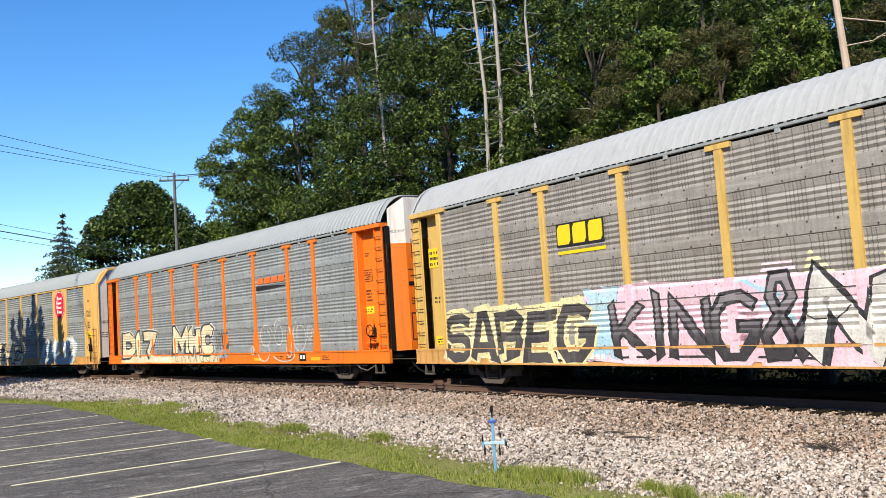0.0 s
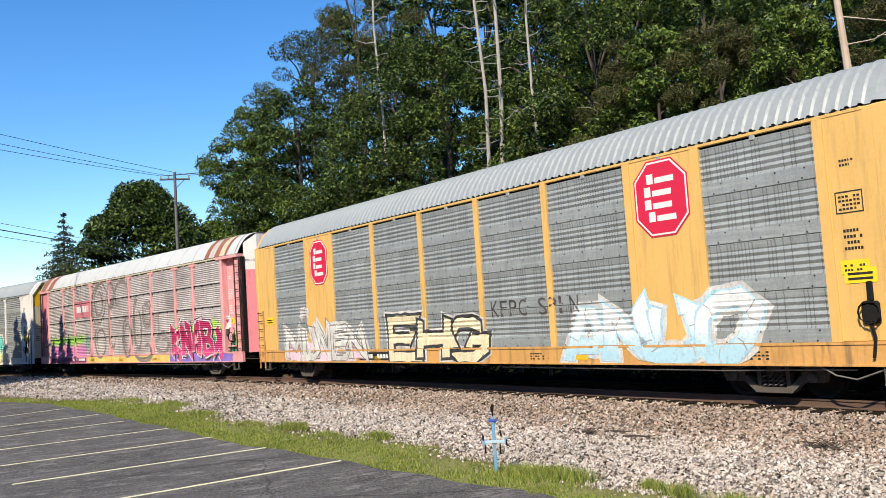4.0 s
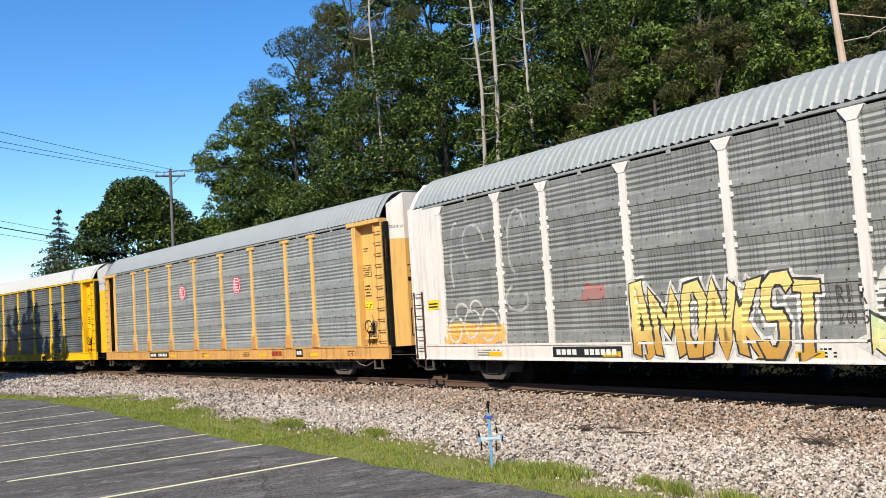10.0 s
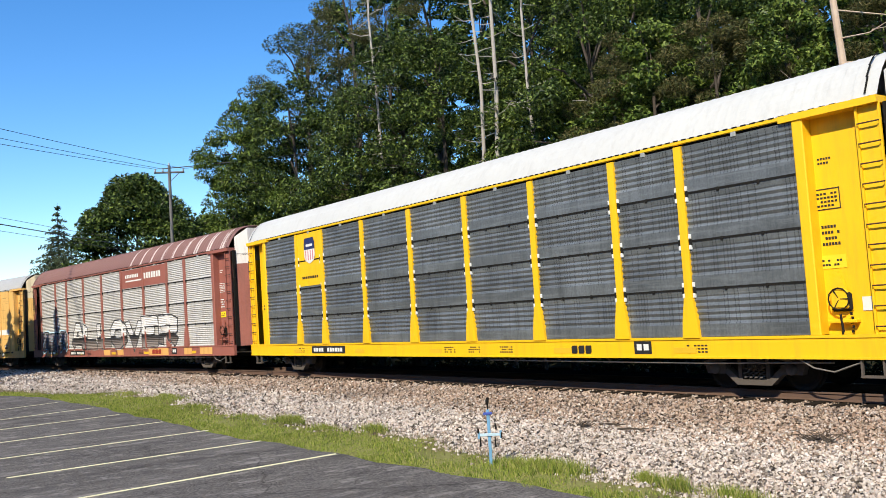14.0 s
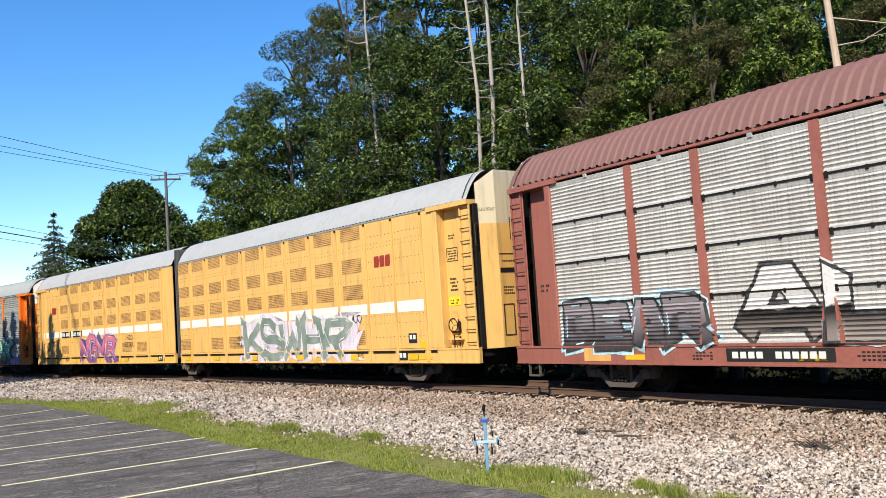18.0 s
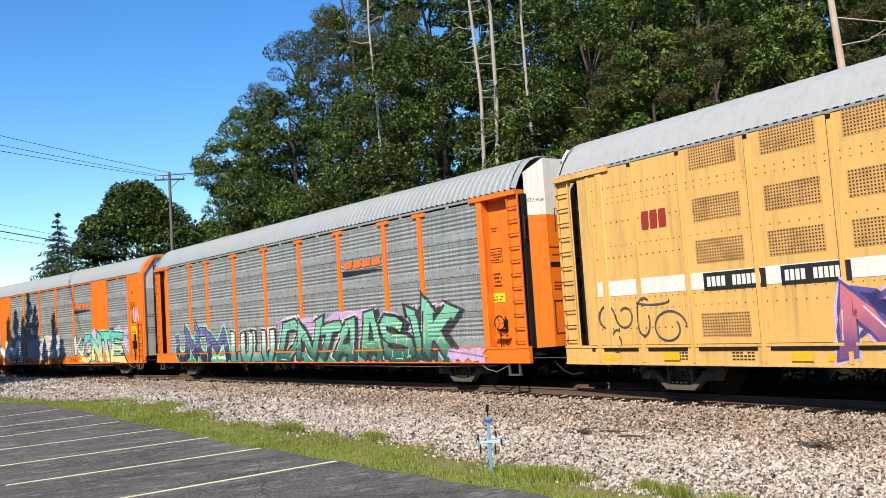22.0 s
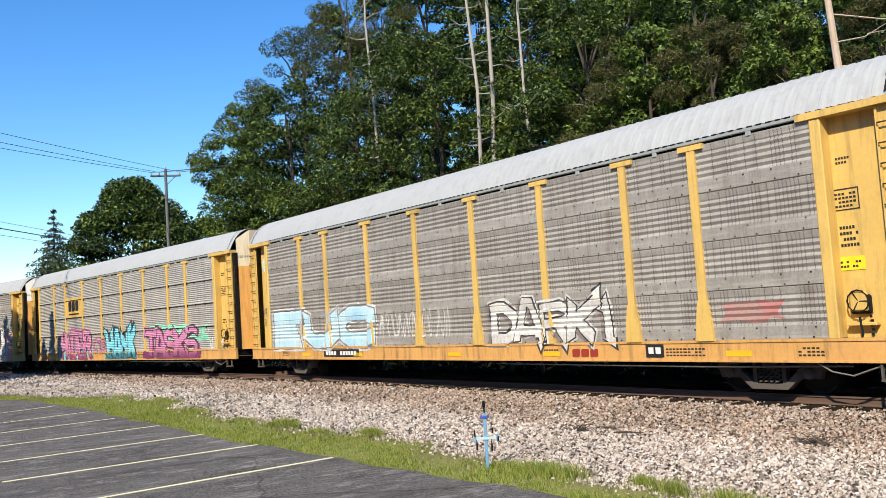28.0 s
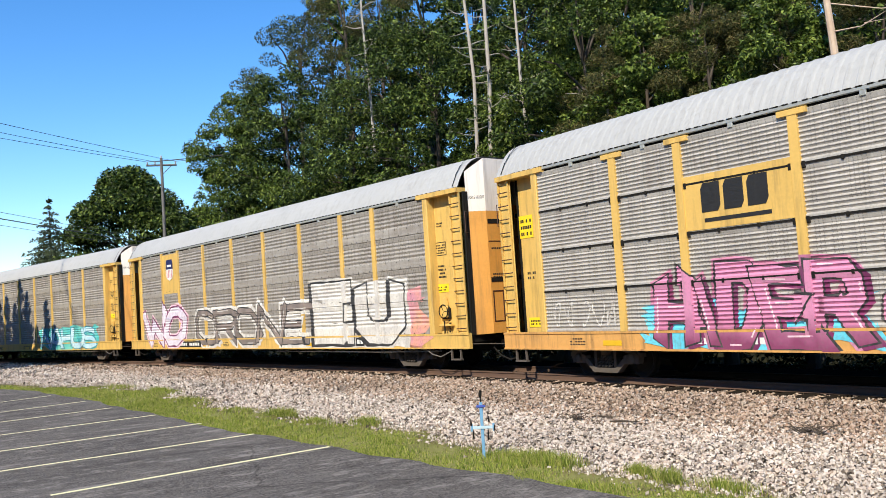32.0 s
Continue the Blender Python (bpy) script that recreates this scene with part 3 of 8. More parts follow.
def rings(car, side, loops, material, w=0.07):
    """Big faded curls, each (x, z, rx, rz, start, turns)."""
    for x, z, rx, rz, a0, turns in loops:
        pts = []
        for k in range(40):
            q = k / 39
            t = a0 + q * turns * 6.283
            s = 1 - 0.45 * q
            pts.append((x + rx * s * math.cos(t), z + rz * s * math.sin(t)))
        if w < 0.1:
            lay(car, "sprayed_curl", *ribbon(pts, w), side, 0.008, material, fine=False)
            continue
        # a faded curl is a bundle of thin strokes
        for k, (d, wide) in enumerate(((-0.5, 0.09), (0.5, 0.10), (0.12, 0.05), (-0.2, 0.04))):
            cx, cz = x, z
            ring = []
            for i, (px, pz) in enumerate(pts):
                g = 1 + d * w / max(0.2, math.hypot(px - cx, pz - cz)) * (1 - 0.5 * i / 39)
                ring.append((cx + (px - cx) * g, cz + (pz - cz) * g))
            lay(car, "sprayed_curl", *ribbon(ring[k * 2:40 - k * 3], wide), side, 0.008 + 0.0006 * k, material, fine=False)


def patch(car, side, x0, x1, z0, z1, material, seed=1, name="paint_patch", ragged=0.12, lift=0.005):
    """A brushed or rolled block of paint with a ragged rim."""
    rng = random.Random(seed)
    pts = []
    for k in range(36):
        q = k / 36 * 4
        e, r = int(q), q - int(q)
        p = ((x0 + (x1 - x0) * r, z0), (x1, z0 + (z1 - z0) * r), (x1 - (x1 - x0) * r, z1), (x0, z1 - (z1 - z0) * r))[e]
        pts.append((p[0] + rng.uniform(-1, 1) * ragged, max(SILL_FOOT, p[1] + rng.uniform(-1, 1) * ragged * 0.7), 0))
    return lay(car, name, pts, [tuple(range(36))], side, lift, material)


# ---- ground, lot, ballast and track ----
def lot_z(x):
    return -0.32 + 0.0085 * max(0.0, -x - 14)


def verge_edge(s):
    """Where the ballast meets the grass."""
    e = np.interp(s, (-60, -43, -38, -34.5, -32, -29, -26.5, -23, -19, -16.5, -14.5, -12, -8), (8.6, 7.8, 6.8, 5.8, 5.45, 5.5, 6.0, 6.2, 6.15, 5.8, 5.75, 6.2, 6.3))
    return float(e) + 0.13 * math.sin(s * 1.3) + 0.12 * math.sin(s * 3.1) + 0.08 * math.sin(s * 7.7)


def lot_edge(s):
    """Where the grass meets the asphalt."""
    return float(np.interp(s, (-60, -39.5, -36, -30, -24, -19, -15, -12, -9, 0), (12.5, 8.6, 8.0, 7.95, 8.12, 8.12, 7.88, 7.65, 7.5, 7.3)))


def ballast_z(s, o):
    e = verge_edge(s)
    edge = lot_z(arc(s)[0]) - 0.06
    if o < 0.2:
        return -0.215
    if o < 2.0:
        return -0.215 + (o - 0.2) / 1.8 * (edge - 0.05 + 0.215)
    return edge - 0.05 + 0.05 * min(1.0, (o - 2.0) / max(0.3, e - 2.0))


def land_z(x, y):
    o = offset_of(x, y)
    if o > 9.0:
        return lot_z(x) - 0.045
    if o > -4:
        return -0.95
    return -0.6 if o > -8 else -0.6 + min(1.2, (-o - 8) * 0.1)


def axis(lo, hi, step, far):
    near = list(np.arange(lo, hi + 1e-6, step))
    out, d = [], step
    p = hi
    while p < far:
        d *= 1.5
        p += d
        out.append(p)
    left, d, p = [], step, lo
    while p > -far:
        d *= 1.5
        p -= d
        left.append(p)
    return left[::-1] + near + out


def ground():
    xs, ys = axis(-110, 40, 1.0, 2500), axis(-40, 60, 1.0, 2500)
    nx, ny = len(xs), len(ys)
    v = [(x, y, land_z(max(-110, min(60, x)), max(-60, min(60, y)))) for x in xs for y in ys]
    f = [(i * ny + j, (i + 1) * ny + j, (i + 1) * ny + j + 1, i * ny + j + 1) for i in range(nx - 1) for j in range(ny - 1)]
    me = big_mesh("ground", v, f, M_GRASS_SOIL, 4)
    me.materials.append(M_WOODS)
    me.polygons.foreach_set("material_index", [1 if offset_of(v[q[0]][0], v[q[0]][1]) < -3 else 0 for q in f])
    ob = new("ground", me)
    tagged(ob, "green grassy soil on both sides of the railway", "ground", kind="structure")


def sheet(name, s_list, o_of, zf, material):
    """A strip that follows the curve; o_of(s) gives its offsets."""
    v, f = [], []
    k = len(o_of(s_list[0]))
    for s in s_list:
        for o in o_of(s):
            x, y = arc(s, o)
            v.append((x, y, zf(s, o, x)))
    for i in range(len(s_list) - 1):
        for j in range(k - 1):
            a = i * k + j
            f.append((a, a + 1, a + k + 1, a + k))
    me = big_mesh(name, v, f, material, 4)
    return new(name, me)


def along(a, b, step):
    return list(np.arange(a, b + 1e-6, step))


def lot():
    rng = random.Random(4)

    def offs(s):
        e = lot_edge(s) + 0.05 * math.sin(s * 0.9) + 0.05 * math.sin(s * 2.7) + rng.uniform(-0.03, 0.03)
        return [e, e + 0.02, e + 0.6] + list(np.linspace(e + 2.0, 46, 15))

    ob = sheet("parking_lot", along(-52, 60, 0.4), offs, lambda s, o, x: lot_z(x), M_ASPHALT)
    tagged(ob, "worn dark asphalt parking lot with pale yellow bay lines", "parking lot", kind="structure")
    # bay lines, square to the edge of the lot
    for x0, y0, drift in ((-14.25, 6.62, 0.08), (-16.98, 6.28, 0.03), (-19.68, 6.07, 0.06), (-22.41, 5.80, 0.06), (-25.45, 5.42, 0.14), (-28.35, 5.30, 0.23), (-31.85, 4.89, 0.36)):
        m = Mesh()
        n = 12
        for i in range(n):
            a, b = i / n * 4.55, (i + 1) / n * 4.55
            pts = []
            for q, w in ((a, -0.055), (a, 0.055), (b, 0.055), (b, -0.055)):
                px, py = x0 + w + drift * q, y0 - q
                pts.append((px, py, lot_z(px) + 0.005))
            m.face(*pts)
        part("bay_line", m, ob, material=M_LINE)


def track():
    bed = sheet("ballast", along(-220, 90, 1.0), lambda s: [-1.5, 0.0, 0.35, 0.8, 1.4, 2.0] + [2.0 + (verge_edge(s) - 2.0) * q for q in (0.3, 0.6, 1.0)] + [verge_edge(s) + 0.5],
                lambda s, o, x: ballast_z(s, o) - 0.02 if o <= verge_edge(s) + 0.01 else lot_z(x) - 0.14, M_BALLAST)
    tagged(bed, "pale pinkish grey crushed stone railway ballast", "ballast", kind="structure")
    # near-black strip: oil plus painted shade below the cars
    inner = sheet("track_bed", along(-220, 90, 2.0), lambda s: [-9.0, -6.2, -5.0, -1.5, -0.62], lambda s, o, x: -0.52 if o < -6 else -0.185, M_SHADED_BED)
    tagged(inner, "oily dark stones between and under the rails, train shade in their colour", "track bed", kind="structure")
    # rails, with head, web and foot
    prof = [(-0.075, -0.17), (0.075, -0.17), (0.075, -0.155), (0.012, -0.135), (0.012, -0.045), (0.036, -0.035), (0.036, -0.004), (0.03, 0.0), (-0.03, 0.0), (-0.036, -0.004), (-0.036, -0.035), (-0.012, -0.045), (-0.012, -0.135), (-0.075, -0.155)]
    for side in (-0.75, -2.25):
        v, f, k = [], [], len(prof)
        ss = along(-220, 90, 2.0)
        for s in ss:
            for q, z in prof:
                x, y = arc(s, side + q)
                v.append((x, y, z))
        for i in range(len(ss) - 1):
            for j in range(k):
                f.append((i * k + j, i * k + (j + 1) % k, (i + 1) * k + (j + 1) % k, (i + 1) * k + j))
        ob = new("rail", big_mesh("rail", v, f, M_RAIL, 4))
        tagged(ob, "rust brown steel rail on wooden ties", "rail", group="rails of the track", kind="structure")
        w = sheet("running_face", ss, lambda s: [side - 0.028, side + 0.028], lambda s, o, x: 0.003, M_RAILTOP)
        w.parent = ob
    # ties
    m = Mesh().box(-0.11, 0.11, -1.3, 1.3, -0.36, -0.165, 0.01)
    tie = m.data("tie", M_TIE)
    rng = random.Random(7)
    parent = tagged(empty("track_ties"), "dark weathered wooden ties bedded in the ballast", "railway ties", kind="structure")
    for i in range(240):
        s = -105 + i * 0.53
        x, y = arc(s, -1.5 + rng.uniform(-0.04, 0.04))
        o = part("tie", tie, parent)
        o.location, o.rotation_euler = (x, y, rng.uniform(-0.008, 0.008)), (0, 0, -s / R_SIDE + rng.uniform(-0.015, 0.015))


def scatter_stones():
    """Crushed stone lying on the ballast, finer cover where the camera is near."""
    rng = np.random.default_rng(11)
    base = np.array([(-1, -0.8, -0.6), (1, -0.9, -0.5), (0.9, 0.8, -0.6), (-0.8, 0.9, -0.6), (-0.7, -0.6, 0.55), (0.75, -0.5, 0.6), (0.55, 0.7, 0.5), (-0.6, 0.55, 0.65)])
    faces = np.array([(4, 5, 6, 7), (0, 1, 5, 4), (1, 2, 6, 5), (2, 3, 7, 6), (3, 0, 4, 7)])
    zones = ((-13, 1, 370, 0.027), (-24, -13, 250, 0.031), (-45, -24, 112, 0.038), (-95, -45, 36, 0.055))
    heaps = {"pale": [], "rusty": []}
    for s0, s1, dens, size in zones:
        n = int((s1 - s0) * 7.2 * dens)
        s = rng.uniform(s0, s1, n)
        o = rng.uniform(-0.75, 7.4, n)
        keep = np.array([q < verge_edge(w) + abs(rng.normal(0, 0.25)) for w, q in zip(s, o)])
        s, o = s[keep], o[keep]
        n = len(s)
        z = np.array([ballast_z(w, min(q, verge_edge(w))) for w, q in zip(s, o)])
        a = s / R_SIDE
        p = np.stack([(R_SIDE - o) * np.sin(a), Y_ARC + (R_SIDE - o) * np.cos(a), z + rng.uniform(-0.5, 0.9, n) * size], 1)
        q = rng.normal(size=(n, 4))
        q /= np.linalg.norm(q, axis=1)[:, None]
        w, x, y, zz = q.T
        rot = np.stack([np.stack([1 - 2 * (y * y + zz * zz), 2 * (x * y - zz * w), 2 * (x * zz + y * w)], 1), np.stack([2 * (x * y + zz * w), 1 - 2 * (x * x + zz * zz), 2 * (y * zz - x * w)], 1), np.stack([2 * (x * zz - y * w), 2 * (y * zz + x * w), 1 - 2 * (x * x + y * y)], 1)], 1)
        dims = size * rng.uniform(0.55, 1.35, (n, 1)) * rng.uniform(0.6, 1.1, (n, 3))
        loc = base[None] * (1 + rng.uniform(-0.25, 0.25, (n, 8, 3))) * dims[:, None]
        v = np.einsum("nij,nkj->nki", rot, loc) + p[:, None]
        rusty = rng.uniform(0, 1, n) < np.clip((3.4 - o) / 2.2, 0.0, 0.9)
        heaps["rusty"].append(v[rusty])
        heaps["pale"].append(v[~rusty])
    for kind, name, label, mat in (("pale", "ballast_stones", "loose angular pinkish white crushed stones beside the grass", M_STONE), ("rusty", "rusty_ballast_stones", "angular crushed stones brown with rust dust beside the rails", M_RUSTSTONE)):
        v = np.concatenate(heaps[kind])
        f = (np.arange(len(v))[:, None, None] * 8 + faces[None]).reshape(-1, 4)
        tagged(new(name, big_mesh(name, v.reshape(-1, 3), f, mat, 4)), label, "gravel", kind="stuff")


def grass_strip():
    rng = np.random.default_rng(5)

    def blades(n, s, o, hgt, wid, material, name, label):
        a = s / R_SIDE
        px, py = (R_SIDE - o) * np.sin(a), Y_ARC + (R_SIDE - o) * np.cos(a)
        pz = np.array([verge_z(q, w, x) for q, w, x in zip(s, o, px)])
        ang = rng.uniform(0, 6.283, n)
        lean = rng.uniform(0.1, 0.7, n) * hgt
        la = rng.uniform(0, 6.283, n)
        dx, dy = np.cos(ang) * wid, np.sin(ang) * wid
        p0 = np.stack([px - dx, py - dy, pz], 1)
        p1 = np.stack([px + dx, py + dy, pz], 1)
        tip = np.stack([px + np.cos(la) * lean, py + np.sin(la) * lean, pz + hgt], 1)
        v = np.stack([p0, p1, tip], 1).reshape(-1, 3)
        f = np.arange(n * 3).reshape(-1, 3)
        ob = new(name, big_mesh(name, v, f, material, 3))
        tagged(ob, label, "grass", kind="stuff")

    n = 175000
    s = -62 + 70 * rng.power(1.9, n)
    e = np.array([verge_edge(q) for q in s])
    o = e + (np.array([lot_edge(q) for q in s]) + 0.05 - e) * rng.beta(1.15, 0.9, n)
    patch = np.array([noise.noise((a * 0.5, b * 0.9, 3.0)) for a, b in zip(s, o)])
    edge = np.clip((o - e) / 0.9, 0, 1)
    keep = rng.uniform(0, 1, n) < np.clip(edge * 0.8 + 0.12 + patch * 1.3, 0.04, 1)
    s, o, edge = s[keep], o[keep], edge[keep]
    n = len(s)
    size = 1 + np.clip((-s - 15) / 30, 0, 1.4)
    tall = np.array([noise.noise((a * 2.3, b * 2.3, 7.0)) for a, b in zip(s, o)])
    blades(n, s, o, rng.uniform(0.012, 0.05, n) * (0.6 + 0.5 * edge) * np.clip(1 + 1.6 * tall, 0.4, 2.2) * size ** 0.3, rng.uniform(0.005, 0.010, n) * size, M_BLADE, "verge_grass", "short green grass between the lot and the ballast")
    # dry stalks at the edge of the stones and a few bushy tufts
    n = 9000
    s = rng.uniform(-45, 4, n)
    e = np.array([verge_edge(q) for q in s])
    o = e + rng.normal(0.1, 0.3, n)
    blades(n, s, o, rng.uniform(0.04, 0.16, n), rng.uniform(0.003, 0.006, n), M_DRY, "dry_grass", "thin straw coloured grass at the edge of the stones")
    tufts = [(-20.0, 6.3, 0.45, 0.24), (-19.7, 6.2, 0.3, 0.26), (-29.3, 5.6, 0.9, 0.2), (-30.2, 5.5, 0.6, 0.2), (-25.6, 6.3, 0.7, 0.2), (-18.0, 6.3, 0.5, 0.16), (-16.8, 5.8, 0.4, 0.22), (-10.3, 6.4, 0.5, 0.22), (-10.7, 6.5, 0.5, 0.2), (-11.2, 6.6, 0.5, 0.17), (-8.8, 6.2, 0.2, 0.2), (-8.2, 6.3, 0.3, 0.22), (-7.4, 6.2, 0.4, 0.22), (-21.9, 6.4, 0.6, 0.14), (-33.5, 5.6, 1.0, 0.2)]
    ss, oo, hh = [], [], []
    for a, b, r, h in tufts:
        k = 900
        ss += list(rng.normal(a, r * 0.5, k))
        oo += list(rng.normal(b, r * 0.25, k))
        hh += list(rng.uniform(0.4, 1.0, k) * h)
    blades(len(ss), np.array(ss), np.array(oo), np.array(hh), rng.uniform(0.004, 0.008, len(ss)), M_BLADE, "grass_tufts", "taller green grass tufts at the edge of the ballast")


def verge():
    ob = sheet("verge", along(-150, 60, 0.5), lambda s: [verge_edge(s) - 0.3, verge_edge(s), verge_edge(s) + 0.25, (verge_edge(s) + lot_edge(s)) / 2, lot_edge(s) - 0.05, lot_edge(s) + 0.3, lot_edge(s) + 2.7], lambda s, o, x: verge_z(s, o, x), M_GRASS_SOIL)
    tagged(ob, "grass verge between the parking lot and the ballast", "verge", kind="structure")


def verge_z(s, o, x):
    e = verge_edge(s)
    return lot_z(x) - (0.16 if o < e - 0.2 else 0.075 if o < e + 0.1 else 0.05)


def sky_blocking_walls():
    """Unseen plain brick walls, added far behind and beside the lot to block skylight."""
    n = Nodes("sky_block_brick")
    tc = n.add("TexCoord")
    br = n.add("TexBrick", Scale=4.0)
    br.inputs["Color1"].default_value = (0.10, 0.055, 0.04, 1)
    br.inputs["Color2"].default_value = (0.075, 0.045, 0.035, 1)
    br.inputs["Mortar"].default_value = (0.14, 0.13, 0.12, 1)
    n.link(tc.outputs["Object"], br.inputs["Vector"])
    n.link(br.outputs["Color"], n.bsdf.inputs["Base Color"])
    n.bsdf.inputs["Roughness"].default_value = 0.9
    ob = part("wall_south", Mesh().box(-95.0, 45.0, -24.4, -24.0, -0.6, 15.0, 0.02), material=n.m)
    tagged(ob, "unseen plain dark brick wall added behind the lot to block skylight", "wall", kind="structure")
    ob = part("wall_west", Mesh().box(-95.4, -95.0, -24.4, 3.0, -0.6, 15.0, 0.02), material=n.m)
    tagged(ob, "unseen plain dark brick wall added at the end of the lot to block skylight", "wall", kind="structure")


ground()
sky_blocking_walls()
verge()
lot()
track()


# ---- the train ----
SILL0, SILL1, TOP, EAVE, CREST = 0.70, 1.12, 5.20, 5.32, 6.26
BAYS = (-11.73, -8.93, -7.0, -4.2, -1.4, 1.4, 4.2, 7.0, 8.93, 11.73)
HALF = 13.4


def paint(key, r, g, b, **kw):
    return painted("paint_" + key, rgb(r, g, b), **kw)


P_ORANGE = paint("orange", 232, 118, 28, rust=0.05)
P_TAN = paint("tan_yellow", 222, 176, 102, rust=0.06)
P_SILLTAN = paint("sill_tan", 208, 156, 90, rust=0.34, streak=0.8, wear=0.6)
P_YELLOW = paint("pale_yellow", 212, 174, 96, rust=0.12, streak=0.55, wear=0.5)
P_AMBER = paint("amber", 212, 152, 74, rust=0.15, streak=0.5, wear=0.5)
P_BRIGHT = paint("bright_yellow", 240, 188, 20, wear=0.2, streak=0.2)
P_PINK = paint("faded_pink", 226, 160, 160, wear=0.7, rust=0.16)
P_WHITE = paint("dirty_white", 226, 218, 212, wear=0.25, rust=0.08)
P_BROWN = paint("mineral_brown", 152, 92, 80, wear=0.8, rust=0.05)
P_GREY = paint("light_grey", 178, 178, 176, wear=0.3)
P_CREAM = paint("cream", 208, 192, 162, wear=0.3, rust=0.1)
P_ROSE = paint("rose", 224, 132, 142, wear=0.5, rust=0.05)
P_TAUPE = paint("taupe", 112, 90, 78, wear=0.4)
# rusty orange, darkened to carry the shade on rungs and inner door leaves
P_RUST_SHADE = paint("rusted_shaded_orange", 150, 84, 34, wear=0.5, rust=0.2)
P_FOOT = paint("foot_brown", 196, 142, 86, wear=0.6, rust=0.25)
P_LADDER = paint("ladder_brown", 70, 44, 36)
R_GALV = painted("roof_galvanised", (0.385, 0.395, 0.38, 1), 0.40, 0.25, wear=0.3, streak=0.15)
R_PALE = painted("roof_pale_galvanised", (0.42, 0.415, 0.41, 1), 0.5, 0.05, wear=0.25, streak=0.25)
R_WHITE = painted("roof_white", (0.54, 0.53, 0.51, 1), 0.5, 0.0, wear=0.25, streak=0.15)
R_BROWN = painted("roof_brown", rgb(122, 86, 80), 0.6, wear=0.5, streak=0.2)
R_FADED = painted("roof_faded_white", rgb(205, 188, 182), 0.6, wear=0.8, rust=0.25, streak=0.7)
R_RUST = painted("roof_rust", rgb(150, 92, 66), 0.7, wear=0.6, rust=0.5)
S_BROWNISH = screen("screen_brownish", (0.43, 0.395, 0.36, 1), (0.25, 0.215, 0.185, 1), rust=0.5)
S_GREY = screen("screen_grey", (0.375, 0.39, 0.388, 1), (0.25, 0.262, 0.266, 1), rust=0.15)
S_GREEN = screen("screen_greenish", (0.36, 0.36, 0.345, 1), (0.19, 0.193, 0.185, 1), rust=0.15, contrast=0.65)
S_SILVER = screen("screen_silver", (0.53, 0.50, 0.47, 1), (0.34, 0.31, 0.285, 1), rust=0.35, contrast=0.35, holes=0.4)
S_DARK = screen("screen_dark", (0.27, 0.29, 0.30, 1), (0.085, 0.092, 0.097, 1), rust=0.05, contrast=0.7, metal=0.4, rough=0.42)
S_LIGHT = screen("screen_light", (0.66, 0.64, 0.62, 1), (0.46, 0.43, 0.40, 1), rust=0.45, holes=0.35)
S_PINKISH = screen("screen_pinkish", (0.68, 0.615, 0.595, 1), (0.31, 0.26, 0.24, 1), rust=0.7, holes=0.3, contrast=0.75)
F_WHITE = spray("spray_white", rgb(222, 218, 212), rgb(196, 190, 186))
F_BLACK = spray("spray_black", (0.02, 0.02, 0.022, 1), (0.035, 0.035, 0.04, 1))
def sp(key, a, b):
    return spray("spray_" + key, rgb(*a), rgb(*b))


F_CREAM = sp("cream", (236, 222, 186), (222, 204, 168))
F_GREY = sp("grey", (150, 150, 150), (196, 192, 190))
F_DARK = sp("charcoal", (58, 54, 58), (84, 78, 78))
F_PALEPINK = sp("pale_pink", (240, 208, 220), (232, 190, 206))
F_PALEYEL = sp("pale_yellow", (238, 228, 176), (226, 212, 160))
F_SKY = sp("sky_blue", (168, 206, 226), (196, 222, 234))
F_PINK = sp("pink", (206, 138, 168), (172, 100, 134))
F_LIME = sp("lime", (150, 205, 80), (190, 214, 96))
F_GREEN = sp("green", (42, 132, 104), (92, 176, 142))
F_MINT = sp("mint", (120, 206, 172), (170, 224, 190))
F_TEAL = sp("teal", (70, 178, 182), (120, 200, 190))
F_NAVY = sp("navy", (54, 60, 110), (84, 80, 150))
F_CYAN = sp("cyan", (84, 190, 216), (120, 210, 230))
F_DEEPTEAL = sp("deep_teal", (36, 118, 140), (52, 140, 160))
F_PLUM = sp("plum", (130, 44, 96), (104, 36, 84))
F_VIOLET = sp("violet", (120, 104, 190), (150, 120, 200))
F_ORANGE = sp("orange", (238, 168, 84), (246, 196, 120))
F_GOLD = sp("gold", (232, 204, 120), (216, 178, 92))
F_FADEDRED = sp("faded_red", (178, 110, 106), (160, 128, 120))
F_LAV = sp("lavender", (212, 176, 216), (190, 160, 206))
F_SMOKE = sp("smoke", (112, 102, 98), (146, 132, 126))
F_DUSTY = sp("dusty_pink", (206, 140, 160), (222, 160, 130))
F_SAGE = sp("sage_grey", (112, 122, 112), (196, 190, 196))
F_LILAC = sp("lilac_white", (206, 196, 214), (226, 216, 226))
def fd(key, a, b, z, soft=0.25, ragged=0.3, band=None):
    return fade("spray_" + key, rgb(*a), rgb(*b), z, soft, ragged, band and rgb(*band))


F_SILVERDARK = fd("silver_over_black", (216, 212, 210), (150, 138, 132), 1.80, 0.02, 0.14, (22, 20, 20))
F_TEALCREAM = fd("teal_over_cream", (112, 196, 184), (222, 212, 150), 1.55, 0.35)
F_GOLDFADE = fd("gold_over_ochre", (232, 208, 132), (196, 148, 66), 1.35, 0.35)
F_PINKPLUM = fd("pink_over_plum", (204, 134, 170), (132, 62, 98), 1.15, 0.3)
F_CYANTEAL = fd("cyan_over_teal", (128, 208, 226), (44, 122, 138), 1.1, 0.12)
